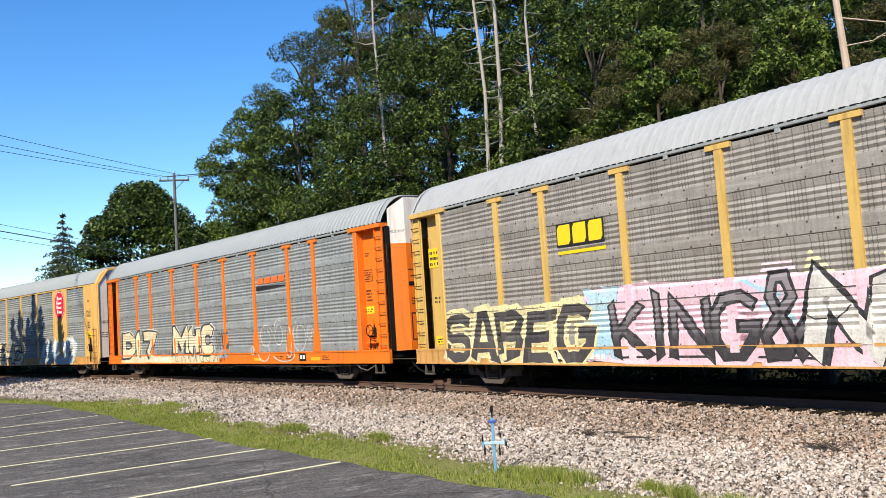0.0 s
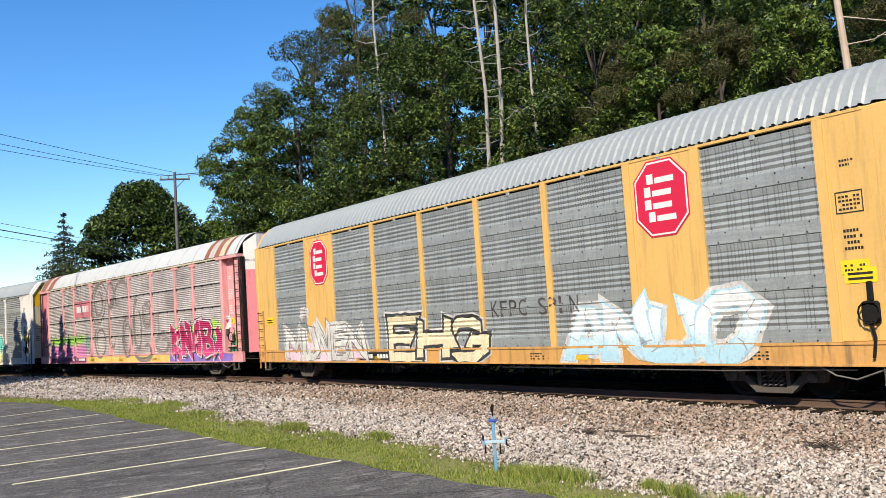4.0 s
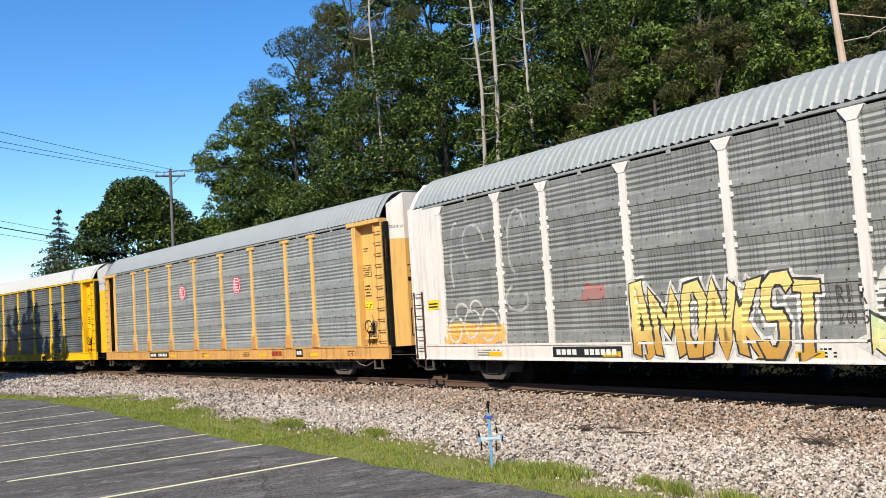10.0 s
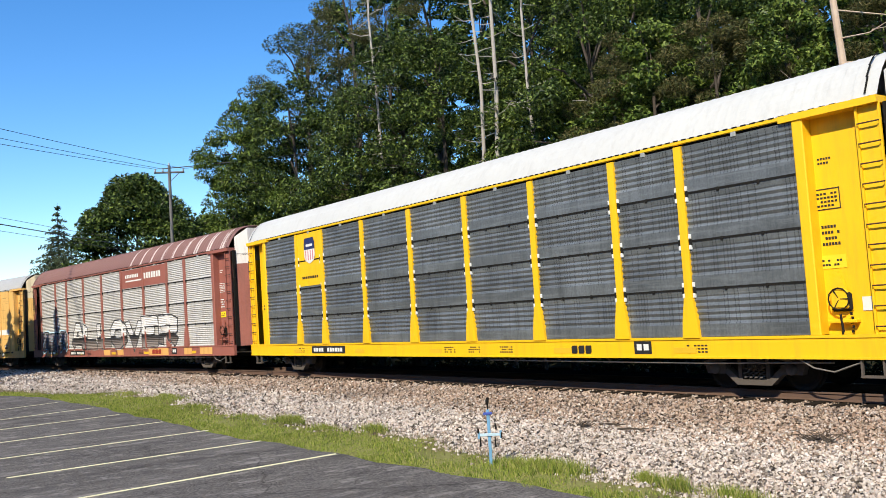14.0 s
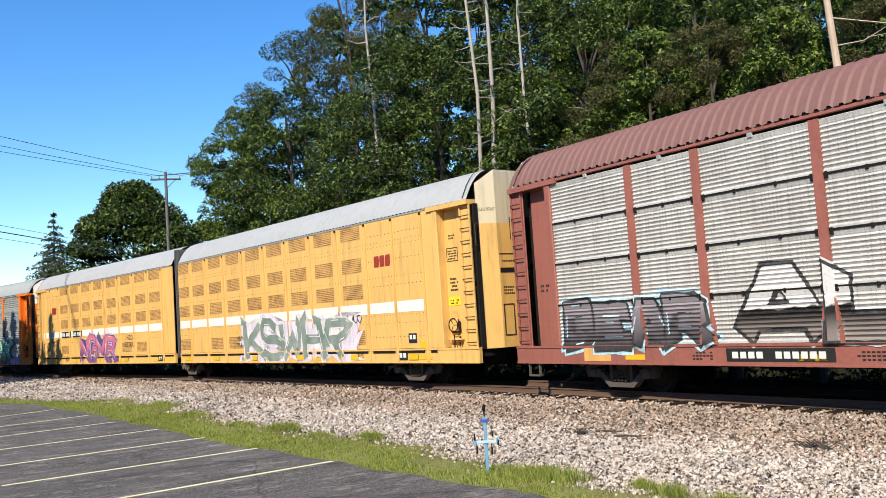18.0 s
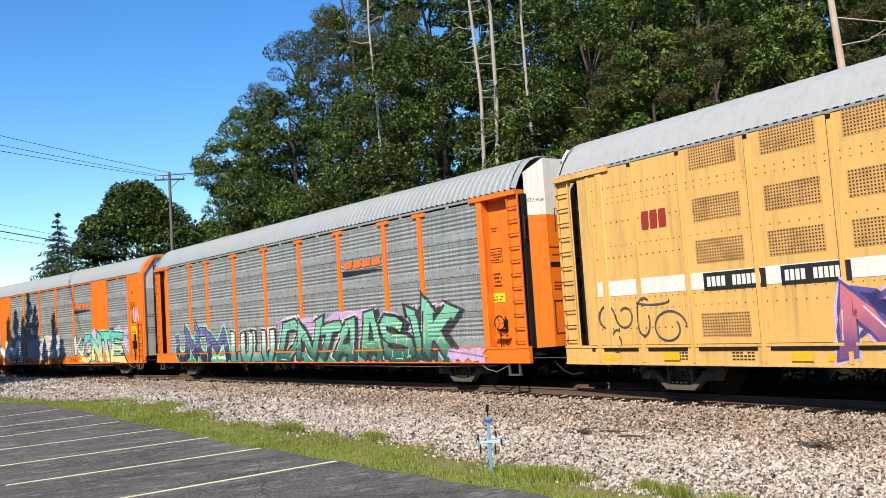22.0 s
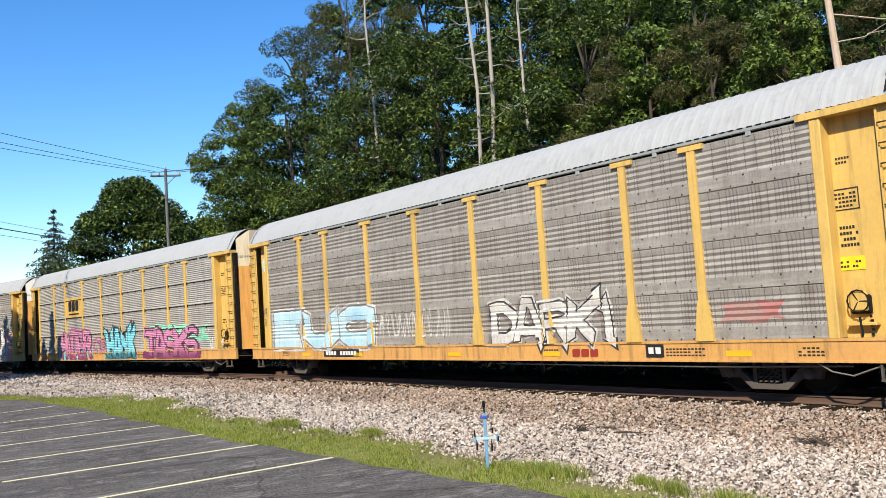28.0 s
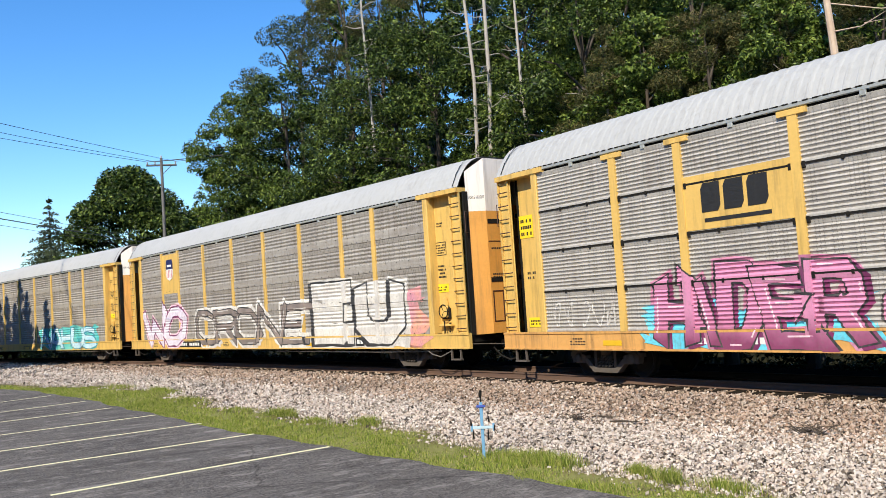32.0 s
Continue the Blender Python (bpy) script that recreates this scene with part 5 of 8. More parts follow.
def end_flush(car, end, c_body, leaves, c_top, gear=True):
    """Closed car end: flat corner panels, frame with cut corners, and end doors in upright leaves of two paints."""
    x_in = end * 11.73
    x_out = end * HALF
    lo, hi = sorted((x_in, x_out))
    wall = part("end_panel", Mesh().box(lo, hi, -1.50, -1.2, SILL1, EAVE, 0.03), car, material=c_body)
    for q in (0.33, 0.62):
        px = x_in + (x_out - x_in) * q
        part("seam", Mesh().box(px - 0.012, px + 0.012, -1.508, -1.49, SILL1 + 0.1, EAVE - 0.12), wall, material=c_body)
    part("corner_post", Mesh().box(*sorted((x_out - end * 0.16, x_out + end * 0.02)), -1.53, -1.42, SILL1 - 0.3, EAVE + 0.02, 0.02), car, material=c_body)
    X = lambda a, b: sorted((x_out + end * a, x_out + end * b))
    ys = (-1.46, -1.42, -0.82, 0.0, 0.82, 1.42, 1.46)
    ring = Mesh()
    for a, b in zip(ys, ys[1:]):
        if abs(a) > 1.43 or abs(b) > 1.43:
            ring.bar([(a, SILL1 - 0.1), (b, SILL1 - 0.1), (b, end_arch(b)), (a, end_arch(a))], *X(-0.02, 0.10))
        else:
            ring.bar([(a, end_arch(a, 0.10)), (b, end_arch(b, 0.10)), (b, end_arch(b)), (a, end_arch(a))], *X(-0.02, 0.10))
    door = part("end_door", ring, car, material=c_body)
    cuts = (-1.42, -0.84, -0.32, 0.0, 0.7, 1.42)
    for k, (a, b) in enumerate(zip(cuts, cuts[1:])):
        top, low = leaves[min(k, len(leaves) - 1)]
        a, b = a + 0.012, b - 0.012
        split = 4.5
        mid = [y for y in (-0.82, 0.82) if a < y < b]
        upper = [(a, split), (b, split), (b, end_arch(b, 0.1))] + [(y, end_arch(y, 0.1)) for y in mid] + [(a, end_arch(a, 0.1))]
        depth = 0.05 if k % 2 == 0 else 0.02
        part("upper_leaf", Mesh().bar(upper, *X(-0.04, depth)), door, material=top)
        part("door_leaf", Mesh().bar([(a, SILL1 - 0.08), (b, SILL1 - 0.08), (b, split - 0.008), (a, split - 0.008)], *X(-0.04, depth)), door, material=low)
        if k in (0, 2):
            part("lock_rod", Mesh().tube([(x_out + end * 0.085, b - 0.05, SILL1), (x_out + end * 0.085, b - 0.05, end_arch(b) - 0.25)], 0.022, 6), door, material=M_BLACK)
        for z in (1.6, 2.45, 3.3, 4.1, 4.85):
            part("hinge", Mesh().box(*X(0.02, 0.075), a - 0.02, a + 0.05, z, z + 0.07, 0.01), door, material=M_BOGIE if k else c_body)
    note = Mesh()
    for k, z in enumerate((2.2, 2.32, 2.44, 3.0, 3.1)):
        for q in range(5):
            note.box(*X(0.05, 0.054), -1.3 + 0.08 * q, -1.25 + 0.08 * q, z, z + 0.05)
    tagged(part("door_lettering", note, door, material=M_DECAL), kind="stuff")
    part("roof_end", cap_mesh(x_out - end * 0.34, x_out - end * 0.015, c_top, 0.02), car)
    sign = plate(car, "placard", *sorted((x_in + end * 0.25, x_in + end * 0.85)), 2.18, 2.46, M_TAG, -1.506, "yellow lettered placard")
    for z in (2.24, 2.33):
        plate(car, "placard_lettering", *sorted((x_in + end * 0.32, x_in + end * 0.78)), z, z + 0.04, M_DECAL, -1.514, parent=sign)
    rail = P_FOOT if c_body is P_TAN else P_LADDER if c_body is P_WHITE else P_RUST_SHADE
    ladder(car, x_in + (x_out - x_in) * 0.80, -1.54, SILL1 - 0.68, 2.75, 0.44, rail, step=0.33)
    if gear:
        px = x_in + (x_out - x_in) * 0.42
        hb = Mesh().box(px - 0.17, px + 0.17, -1.60, -1.5, 1.45, 1.85, 0.05)
        hb.box(px - 0.05, px + 0.06, -1.57, -1.5, 1.85, 2.2, 0.02)
        hb.tube([(px, -1.6, 1.5), (px + 0.05, -1.58, 1.2), (px - 0.02, -1.56, 0.85)], 0.03, 6)
        hb.tube([(px + 0.2 * math.cos(k * 0.5236), -1.63, 1.65 + 0.2 * math.sin(k * 0.5236)) for k in range(13)], 0.018, 5)
        part("hand_brake", hb, car, material=M_BLACK)


def tri_blocks(car, x0, x1, z0, z1, material, y=-1.52, shadow=None, n=3, gap=0.16):
    """A railway's emblem as plain upright blocks."""
    w = (x1 - x0) / n
    for i in range(n):
        a, b = x0 + w * i, x0 + w * (i + 1) - w * gap
        if shadow:
            part("emblem_shadow", Mesh().prism([(a - 0.04, z0 - 0.05), (b + 0.05, z0 - 0.05), (b + 0.05, z1 + 0.04), (a - 0.04, z1 + 0.04)], y - 0.004, y), car, material=shadow)
        t, k = z1 - z0, 0.12 * w
        m = Mesh().prism([(a, z0), (b - k, z0), (b, z0 + 0.2 * t), (b, z1), (a + k, z1), (a, z1 - 0.2 * t)], y - 0.010, y - 0.004)
        part("emblem_block", m, car, material=material)


def octagon_sign(car, x0, x1, z0, z1, y=-1.51):
    """A red eight-cornered emblem with a white rim and rows of white bars."""
    def ring(d):
        a, b, c, e = x0 + d, x1 - d, z0 + d, z1 - d
        k = 0.27 * (b - a)
        return [(a + k, c), (b - k, c), (b, c + k), (b, e - k), (b - k, e), (a + k, e), (a, e - k), (a, c + k)]
    e = part("emblem", Mesh().prism(ring(0), y - 0.004, y), car, "white rimmed red emblem", material=L_RED)
    part("emblem_rim", Mesh().prism(ring(0.035), y - 0.007, y - 0.004), e, material=M_DECALW)
    part("emblem_field", Mesh().prism(ring(0.075), y - 0.010, y - 0.007), e, material=L_RED)
    h = z1 - z0
    for k in range(4):
        zb = z0 + h * (0.2 + 0.165 * k)
        xa = x0 + (x1 - x0) * (0.26 if k in (0, 3) else 0.2)
        part("emblem_bar", Mesh().box(xa, xa + (x1 - x0) * 0.12, y - 0.013, y - 0.010, zb, zb + h * 0.13), e, material=M_DECALW)
        part("emblem_bar", Mesh().box(xa + (x1 - x0) * 0.15, xa + (x1 - x0) * 0.5, y - 0.013, y - 0.010, zb, zb + h * 0.075), e, material=M_DECALW)


def shield(car, x0, x1, z0, z1, y=-1.515):
    """A two-tone shield emblem: dark head and pale striped foot."""
    w, h = x1 - x0, z1 - z0
    e = part("emblem", Mesh().prism([(x0, z0 + 0.55 * h), (x1, z0 + 0.55 * h), (x1, z0 + 0.8 * h), (x1 - 0.1 * w, z1), (x0 + 0.1 * w, z1), (x0, z0 + 0.8 * h)], y - 0.004, y), car, "dark blue shield head", material=L_NAVY)
    part("emblem_bar", Mesh().box(x0 + 0.2 * w, x1 - 0.2 * w, y - 0.008, y - 0.004, z0 + 0.66 * h, z0 + 0.76 * h), e, material=M_DECALW)
    part("emblem_foot", Mesh().prism([(x0 + 0.5 * w, z0), (x1 - 0.1 * w, z0 + 0.12 * h), (x1, z0 + 0.3 * h), (x1, z0 + 0.55 * h), (x0, z0 + 0.55 * h), (x0, z0 + 0.3 * h), (x0 + 0.1 * w, z0 + 0.12 * h)], y - 0.004, y), e, material=M_DECALW)
    for k in range(4):
        xa = x0 + w * (0.12 + 0.22 * k)
        part("emblem_stripe", Mesh().box(xa, xa + 0.08 * w, y - 0.007, y - 0.004, z0 + 0.14 * h, z0 + 0.52 * h), e, material=L_PINK)


def stencils(car, x, y, dark=None, boxed=True, low=2.3, box_z=3.45):
    """Small lettered data at a car's end: framed box, lines of marks and a yellow placard."""
    dark = dark or M_DECAL
    if boxed:
        f = Mesh()
        x0, x1, z0, z1 = x - 0.26, x + 0.26, box_z, box_z + 0.4
        for a, b, c, d in ((x0, x1, z0, z0 + 0.02), (x0, x1, z1 - 0.02, z1), (x0, x0 + 0.02, z0, z1), (x1 - 0.02, x1, z0, z1)):
            f.box(a, b, y - 0.004, y, c, d)
        part("stencil_frame", f, car, material=dark)
        bars(car, "stencil_lettering", x0 + 0.06, x1 - 0.04, z0 + 0.05, z1 - 0.05, 6, dark, y, 0.3, 3, 4)
    bars(car, "stencil_lettering", x - 0.16, x + 0.2, low + 0.42, low + 0.85, 6, dark, y, 0.25, 5, 4)
    bars(car, "stencil_lettering", x - 0.12, x + 0.16, 4.3, 4.46, 5, dark, y, 0.3, 6, 2)
    t = plate(car, "placard", x - 0.27, x + 0.27, low, low + 0.25, M_TAG, y, "yellow warning placard")
    bars(car, "placard_lettering", x - 0.2, x + 0.2, low + 0.04, low + 0.2, 7, M_DECAL, y - 0.006, 0.25, 7, 2, parent=t)


def sill_marks(car, seed, y=-1.512, n=5):
    """Reflector strips and small lettering along the sill."""
    rng = random.Random(seed)
    for k in range(n):
        x = -11.5 + 23 * (k + 0.5) / n + rng.uniform(-0.5, 0.5)
        plate(car, "reflector", x - 0.3, x + 0.3, 0.80, 0.92, M_REFLECT, y)
    for k in range(5):
        x = rng.uniform(-11, 11)
        bars(car, "sill_lettering", x, x + 0.55, 0.80, 1.0, 6, M_DECAL, y, 0.3, seed + k, 3)
    x = rng.choice((7.3, 7.45, 7.6))
    b = plate(car, "axle_plate", x, x + 0.5, 0.78, 1.06, M_DECAL, y - 0.002)
    plate(car, "axle_window", x + 0.08, x + 0.22, 0.86, 1.0, M_DECALW, y - 0.008, parent=b)
    plate(car, "axle_window", x + 0.28, x + 0.42, 0.86, 1.0, M_DECALW, y - 0.008, parent=b)


def sill_and_body(car, c_sill, x0=-HALF, x1=HALF):
    m = Mesh().bar([(-1.535, SILL0 - 0.012), (-1.535, SILL0 + 0.03), (-1.51, SILL0 + 0.03), (-1.51, SILL1 - 0.04), (-1.53, SILL1 - 0.04), (-1.53, SILL1 + 0.012), (-1.40, SILL1 + 0.012), (-1.40, SILL0 - 0.012)], x0, x1)
    part("side_sill", m, car, material=c_sill)
    part("deck", Mesh().box(x0 + 0.1, x1 - 0.1, -1.40, 1.45, 0.86, 1.10), car, material=M_BLACK)
    part("centre_sill", Mesh().box(x0 + 0.3, x1 - 0.3, -0.25, 0.25, 0.55, 0.86), car, material=M_BLACK)
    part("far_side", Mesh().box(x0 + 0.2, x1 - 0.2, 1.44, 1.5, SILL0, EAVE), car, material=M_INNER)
    # added dark sheet behind the screens, in place of the shaded interior
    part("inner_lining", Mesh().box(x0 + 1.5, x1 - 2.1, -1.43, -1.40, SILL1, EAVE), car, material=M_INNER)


def autorack(label, look_of):
    """One enclosed car carrier. look_of: paints and layout."""
    L = look_of
    car = tagged(empty("autorack_railcar"), label, "railcar", group="cars of the freight train")
    sill_and_body(car, L["sill"])
    bays = L.get("bays", BAYS)
    solid = L.get("solid", ())
    posts = L.get("post", "T")
    levels = L.get("levels", (SILL1, 2.14, 3.16, 4.18, TOP))
    for i, (a, b) in enumerate(zip(bays, bays[1:])):
        if i in solid:
            m = Mesh().box(a, b, -1.50, -1.45, SILL1, TOP + 0.1, 0.01)
            pn = part("solid_panel", m, car, material=L["frame"])
            for q in (1 / 3, 2 / 3):
                px = a + (b - a) * q
                part("seam", Mesh().box(px - 0.012, px + 0.012, -1.506, -1.49, SILL1 + 0.05, TOP), pn, material=L["frame"])
            continue
        gap = 0.008 if L.get("joint") else 0.003
        for z0, z1 in zip(levels, levels[1:]):
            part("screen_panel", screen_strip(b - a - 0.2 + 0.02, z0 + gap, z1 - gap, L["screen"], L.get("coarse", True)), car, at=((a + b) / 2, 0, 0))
            if L.get("joint") and z1 < TOP - 0.1:
                part("joint_bar", cached(("jb", round(b - a, 3)), lambda: Mesh().box(-(b - a) / 2 + 0.1, (b - a) / 2 - 0.1, -1.508, -1.47, -0.022, 0.022).data("joint_bar", M_BLACK)), car, at=((a + b) / 2, 0, z1))
            if L.get("clips", True):
                if L.get("joint"):
                    cm = cached("clip", lambda: Mesh().box(-0.03, 0.03, -1.515, -1.47, -0.055, 0.03, 0.006).data("clip", M_BLACK))
                    if z1 < TOP - 0.1:
                        for q in ((0.5,) if b - a < 2.6 else (0.33, 0.67)):
                            part("clip", cm, car, at=(a + (b - a) * q, 0, z1))
                else:
                    tagged(part("bolt_line", cached(("bolts", round(b - a, 3)), lambda: bolt_row(b - a)), car, at=((a + b) / 2, 0, z0)), kind="stuff")
    flush = L.get("flush", False)
    if L.get("joint"):
        hook = cached("hook", lambda: Mesh().box(-0.035, 0.035, -1.52, -1.47, -0.09, 0.04, 0.01).data("clip", M_BLACK))
        for x in bays[1:-1]:
            for z in levels[1:-1]:
                for q in (-0.145, 0.145):
                    part("clip", hook, car, at=(x + q, 0, z))
    if L.get("pale_clips"):
        peg = cached("pale_clip", lambda: Mesh().box(-0.03, 0.03, -1.525, -1.47, -0.05, 0.05, 0.008).data("clip", M_DECALW))
        for x in bays[1:-1]:
            for z in levels[1:-1]:
                for q in (-0.135, 0.135):
                    for d in (-0.13, 0.10):
                        part("clip", peg, car, at=(x + q, 0, z + d))
    for i, x in enumerate(bays):
        if not flush and i in (0, len(bays) - 1):
            continue
        if L.get("rusty_feet"):
            foot = cached("rusty_foot", lambda: Mesh().prism([(-0.20, SILL1), (0.20, SILL1), (0.18, SILL1 + 0.25), (0.125, SILL1 + 0.5), (-0.125, SILL1 + 0.5), (-0.18, SILL1 + 0.25)], -1.566, -1.5).data("post_foot", P_FOOT))
            part("post_foot", foot, car, at=(x, 0, 0))
        part("post", post_mesh(posts, SILL1, TOP if posts != "I" else TOP + 0.05, L["frame"]), car, at=(x, 0, 0))
    eave = Mesh().box(-12.6, 12.6, -1.515, -1.44, TOP + 0.045, EAVE, 0.012)
    hang = cached("hanger", lambda: Mesh().box(-0.06, 0.06, -1.512, -1.46, TOP - 0.05, TOP + 0.06, 0.01).data("hanger", R_GALV))
    for a, b in zip(bays, bays[1:]):
        part("hanger", hang, car, at=((a + b) / 2, 0, 0))
    tagged(part("roof_edge_gap", *edge_gaps(-12.6, 12.6), car), kind="stuff")
    part("eave_rail", eave, car, material=L.get("eave", R_GALV))
    part("roof", roof_mesh(-13.1 if L.get("flush") else -13.3, 13.1 if L.get("flush") else 13.3, L["roof"], 0.25, L.get("rib", 0.045)), car)
    if "pitch" in L:
        x = -12.0
        while x < 12.2:
            part("roof_seam", cap_strip(x, x + 0.022, P_LADDER if L["frame"] is P_PINK else P_GREY), car)
            x += L["pitch"]
    if L.get("flush"):
        end_flush(car, 1, L["frame"], L["leaves"], L["cap"])
        end_flush(car, -1, L["frame"], L["leaves"], L.get("cap2", L["cap"]), gear=False)
    else:
        end_recessed(car, 1, L["frame"], L["door"], L["cap"])
        end_recessed(car, -1, L["frame"], L["door"], L.get("cap2", L["cap"]), gear=False)
    for e in (1, -1):
        coupler_gear(car, e)
    for x in (-10.05, 10.05):
        bogie(car, x)
    flare = posts in ("F", "TF")
    side = Side(levels, L.get("coarse", True), [x for i, x in enumerate(bays) if flush or i not in (0, len(bays) - 1)], flare, solids=[(bays[i], bays[i + 1]) for i in solid] + ([(-13.4, -11.73), (11.73, 13.4)] if flush else []), ends=not flush)
    yb = -1.505 if flush else -1.245
    stencils(car, 12.2 if flush else 12.05, yb, M_DECALW if L["frame"] in (P_PINK, P_BROWN) else M_DECAL, low=L.get("tag", 2.35))
    if not flush:
        bars(car, "stencil_lettering", -12.55, -12.2, 2.5, 2.75, 5, M_DECAL, yb, 0.3, 9, 2)
    sill_marks(car, len(CARS) + 3)
    if "number" in L:
        number_board(car, L["number"], L["number"] + 2.4, L["sill"], L.get("board", True))
    rod = Mesh().tube([(2.0, -1.42, 0.60), (9.0, -1.42, 0.58), (12.0, -1.42, 0.62)], 0.018, 5)
    part("brake_rod", rod, car, material=M_CHAIN)
    chain = Mesh().tube([(11.2, -1.45, 0.75), (11.6, -1.45, 0.52), (12.0, -1.45, 0.45), (12.5, -1.45, 0.62), (12.7, -1.45, 0.85)], 0.018, 5)
    part("chain", chain, car, material=M_CHAIN)
    if "art" in L:
        L["art"](car, side)
    return car


def train():
    T = dict
    G = piece

    def art_king(c, d):
        patch(c, d, -5.6, 9.0, 0.72, 2.45, F_PALEPINK, 1, "sprayed_cloud", 0.22)
        patch(c, d, -5.7, -4.7, 0.9, 2.4, F_SKY, 2, "sprayed_cloud", 0.25, 0.006)
        patch(c, d, -1.2, -0.2, 1.6, 2.4, F_SKY, 7, "sprayed_cloud", 0.25, 0.0066)
        G(c, d, "SABEG", -11.7, -5.5, 0.74, 2.1, F_DARK, F_PALEYEL, F_PALEYEL, 3, 0.22, 0.05, 0.10, 0.3, spikes=0.5, overlap=1.06)
        G(c, d, "KING", -4.8, -0.85, 0.86, 2.2, F_GREYFADE, F_BLACK, F_PALEPINK, 4, 0.11, 0.05, 0.16, 0.3, overlap=0.98)
        G(c, d, "&", -0.8, 0.2, 0.86, 2.3, F_GREYFADE, F_BLACK, F_PALEPINK, 5, 0.10, 0.05, 0.16, 0.1)
        G(c, d, "NIMB", 0.3, 6.4, 0.8, 2.5, F_WHITE, F_BLACK, F_PALEYEL, 6, 0.25, 0.06, 0.12, 0.35, drop=F_BLACK, shift=(0.1, -0.08), inner=F_BLACK)
        rings(c, d, [(-3.0, 0.86, 3.6, 0.06, 0.0, 0.4)], F_BLACK, 0.05)
        tri_blocks(c, -6.46, -4.79, 3.66, 4.15, L_GOLD, -1.50, M_DECAL)
        plate(c, "emblem_bar", -6.46, -4.79, 3.42, 3.50, L_GOLD, -1.505)
        placards(c)

    def placards(c):
        for x0, x1, z0, z1, r in ((-12.75, -12.2, 3.6, 4.2, 3), (-12.6, -12.1, 1.25, 1.5, 2)):
            p = plate(c, "placard", x0, x1, z0, z1, M_TAG, -1.246, "yellow lettered placard")
            bars(c, "placard_lettering", x0 + 0.06, x1 - 0.04, z0 + 0.05, z1 - 0.04, 6, M_DECAL, -1.2525, 0.25, 8, r, parent=p)

    def art_orange(c, d):
        patch(c, d, -11.4, 0.6, 0.72, 1.1, F_CREAM, 3, "sprayed_cloud", 0.1)
        G(c, d, "D17", -11.2, -6.4, 1.0, 2.3, F_CREAM, F_BLACK, F_WHITE, 6, 0.34, 0.055, 0.05, 0.06, 0.03, drop=F_BLACK, shift=(-0.13, -0.03), overlap=0.98)
        G(c, d, "MHC", -4.2, 0.2, 1.08, 2.4, F_CREAM, F_BLACK, F_WHITE, 7, 0.34, 0.05, 0.05, 0.05, 0.03, drop=F_BLACK, shift=(-0.13, -0.03), overlap=0.98)
        scrawl(c, d, -6.4, -4.3, 1.0, 1.4, F_BLACK, 3, 6, 0.035)
        scrawl(c, d, 0.45, 1.7, 1.25, 2.1, F_DARK, 4, 5, 0.035)
        scrawl(c, d, -4.2, 1.5, 0.75, 1.1, F_BLACK, 14, 8, 0.025)
        patch(c, d, 0.6, 1.6, 0.95, 1.3, F_SAGE, 9, "sprayed_cloud", 0.12)
        rings(c, d, [(5.0, 1.75, 0.55, 0.5, 0.3, 1.15), (6.05, 1.85, 0.42, 0.55, 1, 1.3), (6.9, 1.6, 0.35, 0.8, 2.6, 0.9), (7.7, 1.7, 0.55, 0.65, 2, 1.2), (8.4, 1.8, 0.25, 0.3, 0, 1.1), (4.9, 1.2, 0.6, 0.5, 3.3, 0.6), (6.6, 1.05, 1.0, 0.33, 3.3, 0.6), (3.9, 1.2, 0.25, 0.2, 0, 1.2)], F_WHITE, 0.045)
        bnsf(c)

    def bnsf(c):
        for k in range(4):
            part("emblem_bar", Mesh().prism([(4.5 + 0.57 * k, 3.86), (4.98 + 0.57 * k, 3.88), (5.06 + 0.57 * k, 4.12), (4.58 + 0.57 * k, 4.10)], -1.508, -1.5), c, material=L_ORANGE)
        part("emblem_line", Mesh().prism([(4.4, 3.62), (6.8, 3.70), (6.8, 3.73), (4.4, 3.80)], -1.508, -1.5), c, material=M_DECAL)

    def art_shield(c, d):
        octagon_sign(c, -8.6, -7.3, 3.5, 5.12)
        octagon_sign(c, 7.2, 8.7, 3.5, 5.2)
        patch(c, d, -10.9, -5.0, 0.75, 1.3, F_PALEPINK, 3, "sprayed_cloud", 0.2)
        G(c, d, "MUNEN", -10.9, -5.0, 0.76, 1.95, F_WHITE, F_SMOKE, F_WHITE, 8, 0.24, 0.03, 0.1, 0.5, spikes=0.4, shine=F_BLACK)
        G(c, d, "EHG", -3.4, 1.4, 0.74, 2.1, F_CREAM, F_BLACK, F_WHITE, 9, 0.3, 0.07, 0.06, 0.25, spikes=0.4)
        tag_text(c, d, "KFPC SPIN", 1.75, 5.2, 1.95, 2.38, F_DARK)
        G(c, d, "ANUO", 4.7, 10.0, 0.72, 2.1, F_WHITEICE, F_SKY, F_WHITE, 10, 0.28, 0.04, 0.1, 0.45, spikes=0.6, inner=F_GREY)
        patch(c, d, -9.6, -8.95, 2.3, 2.75, F_WHITE, 12, "sprayed_cloud", 0.15)

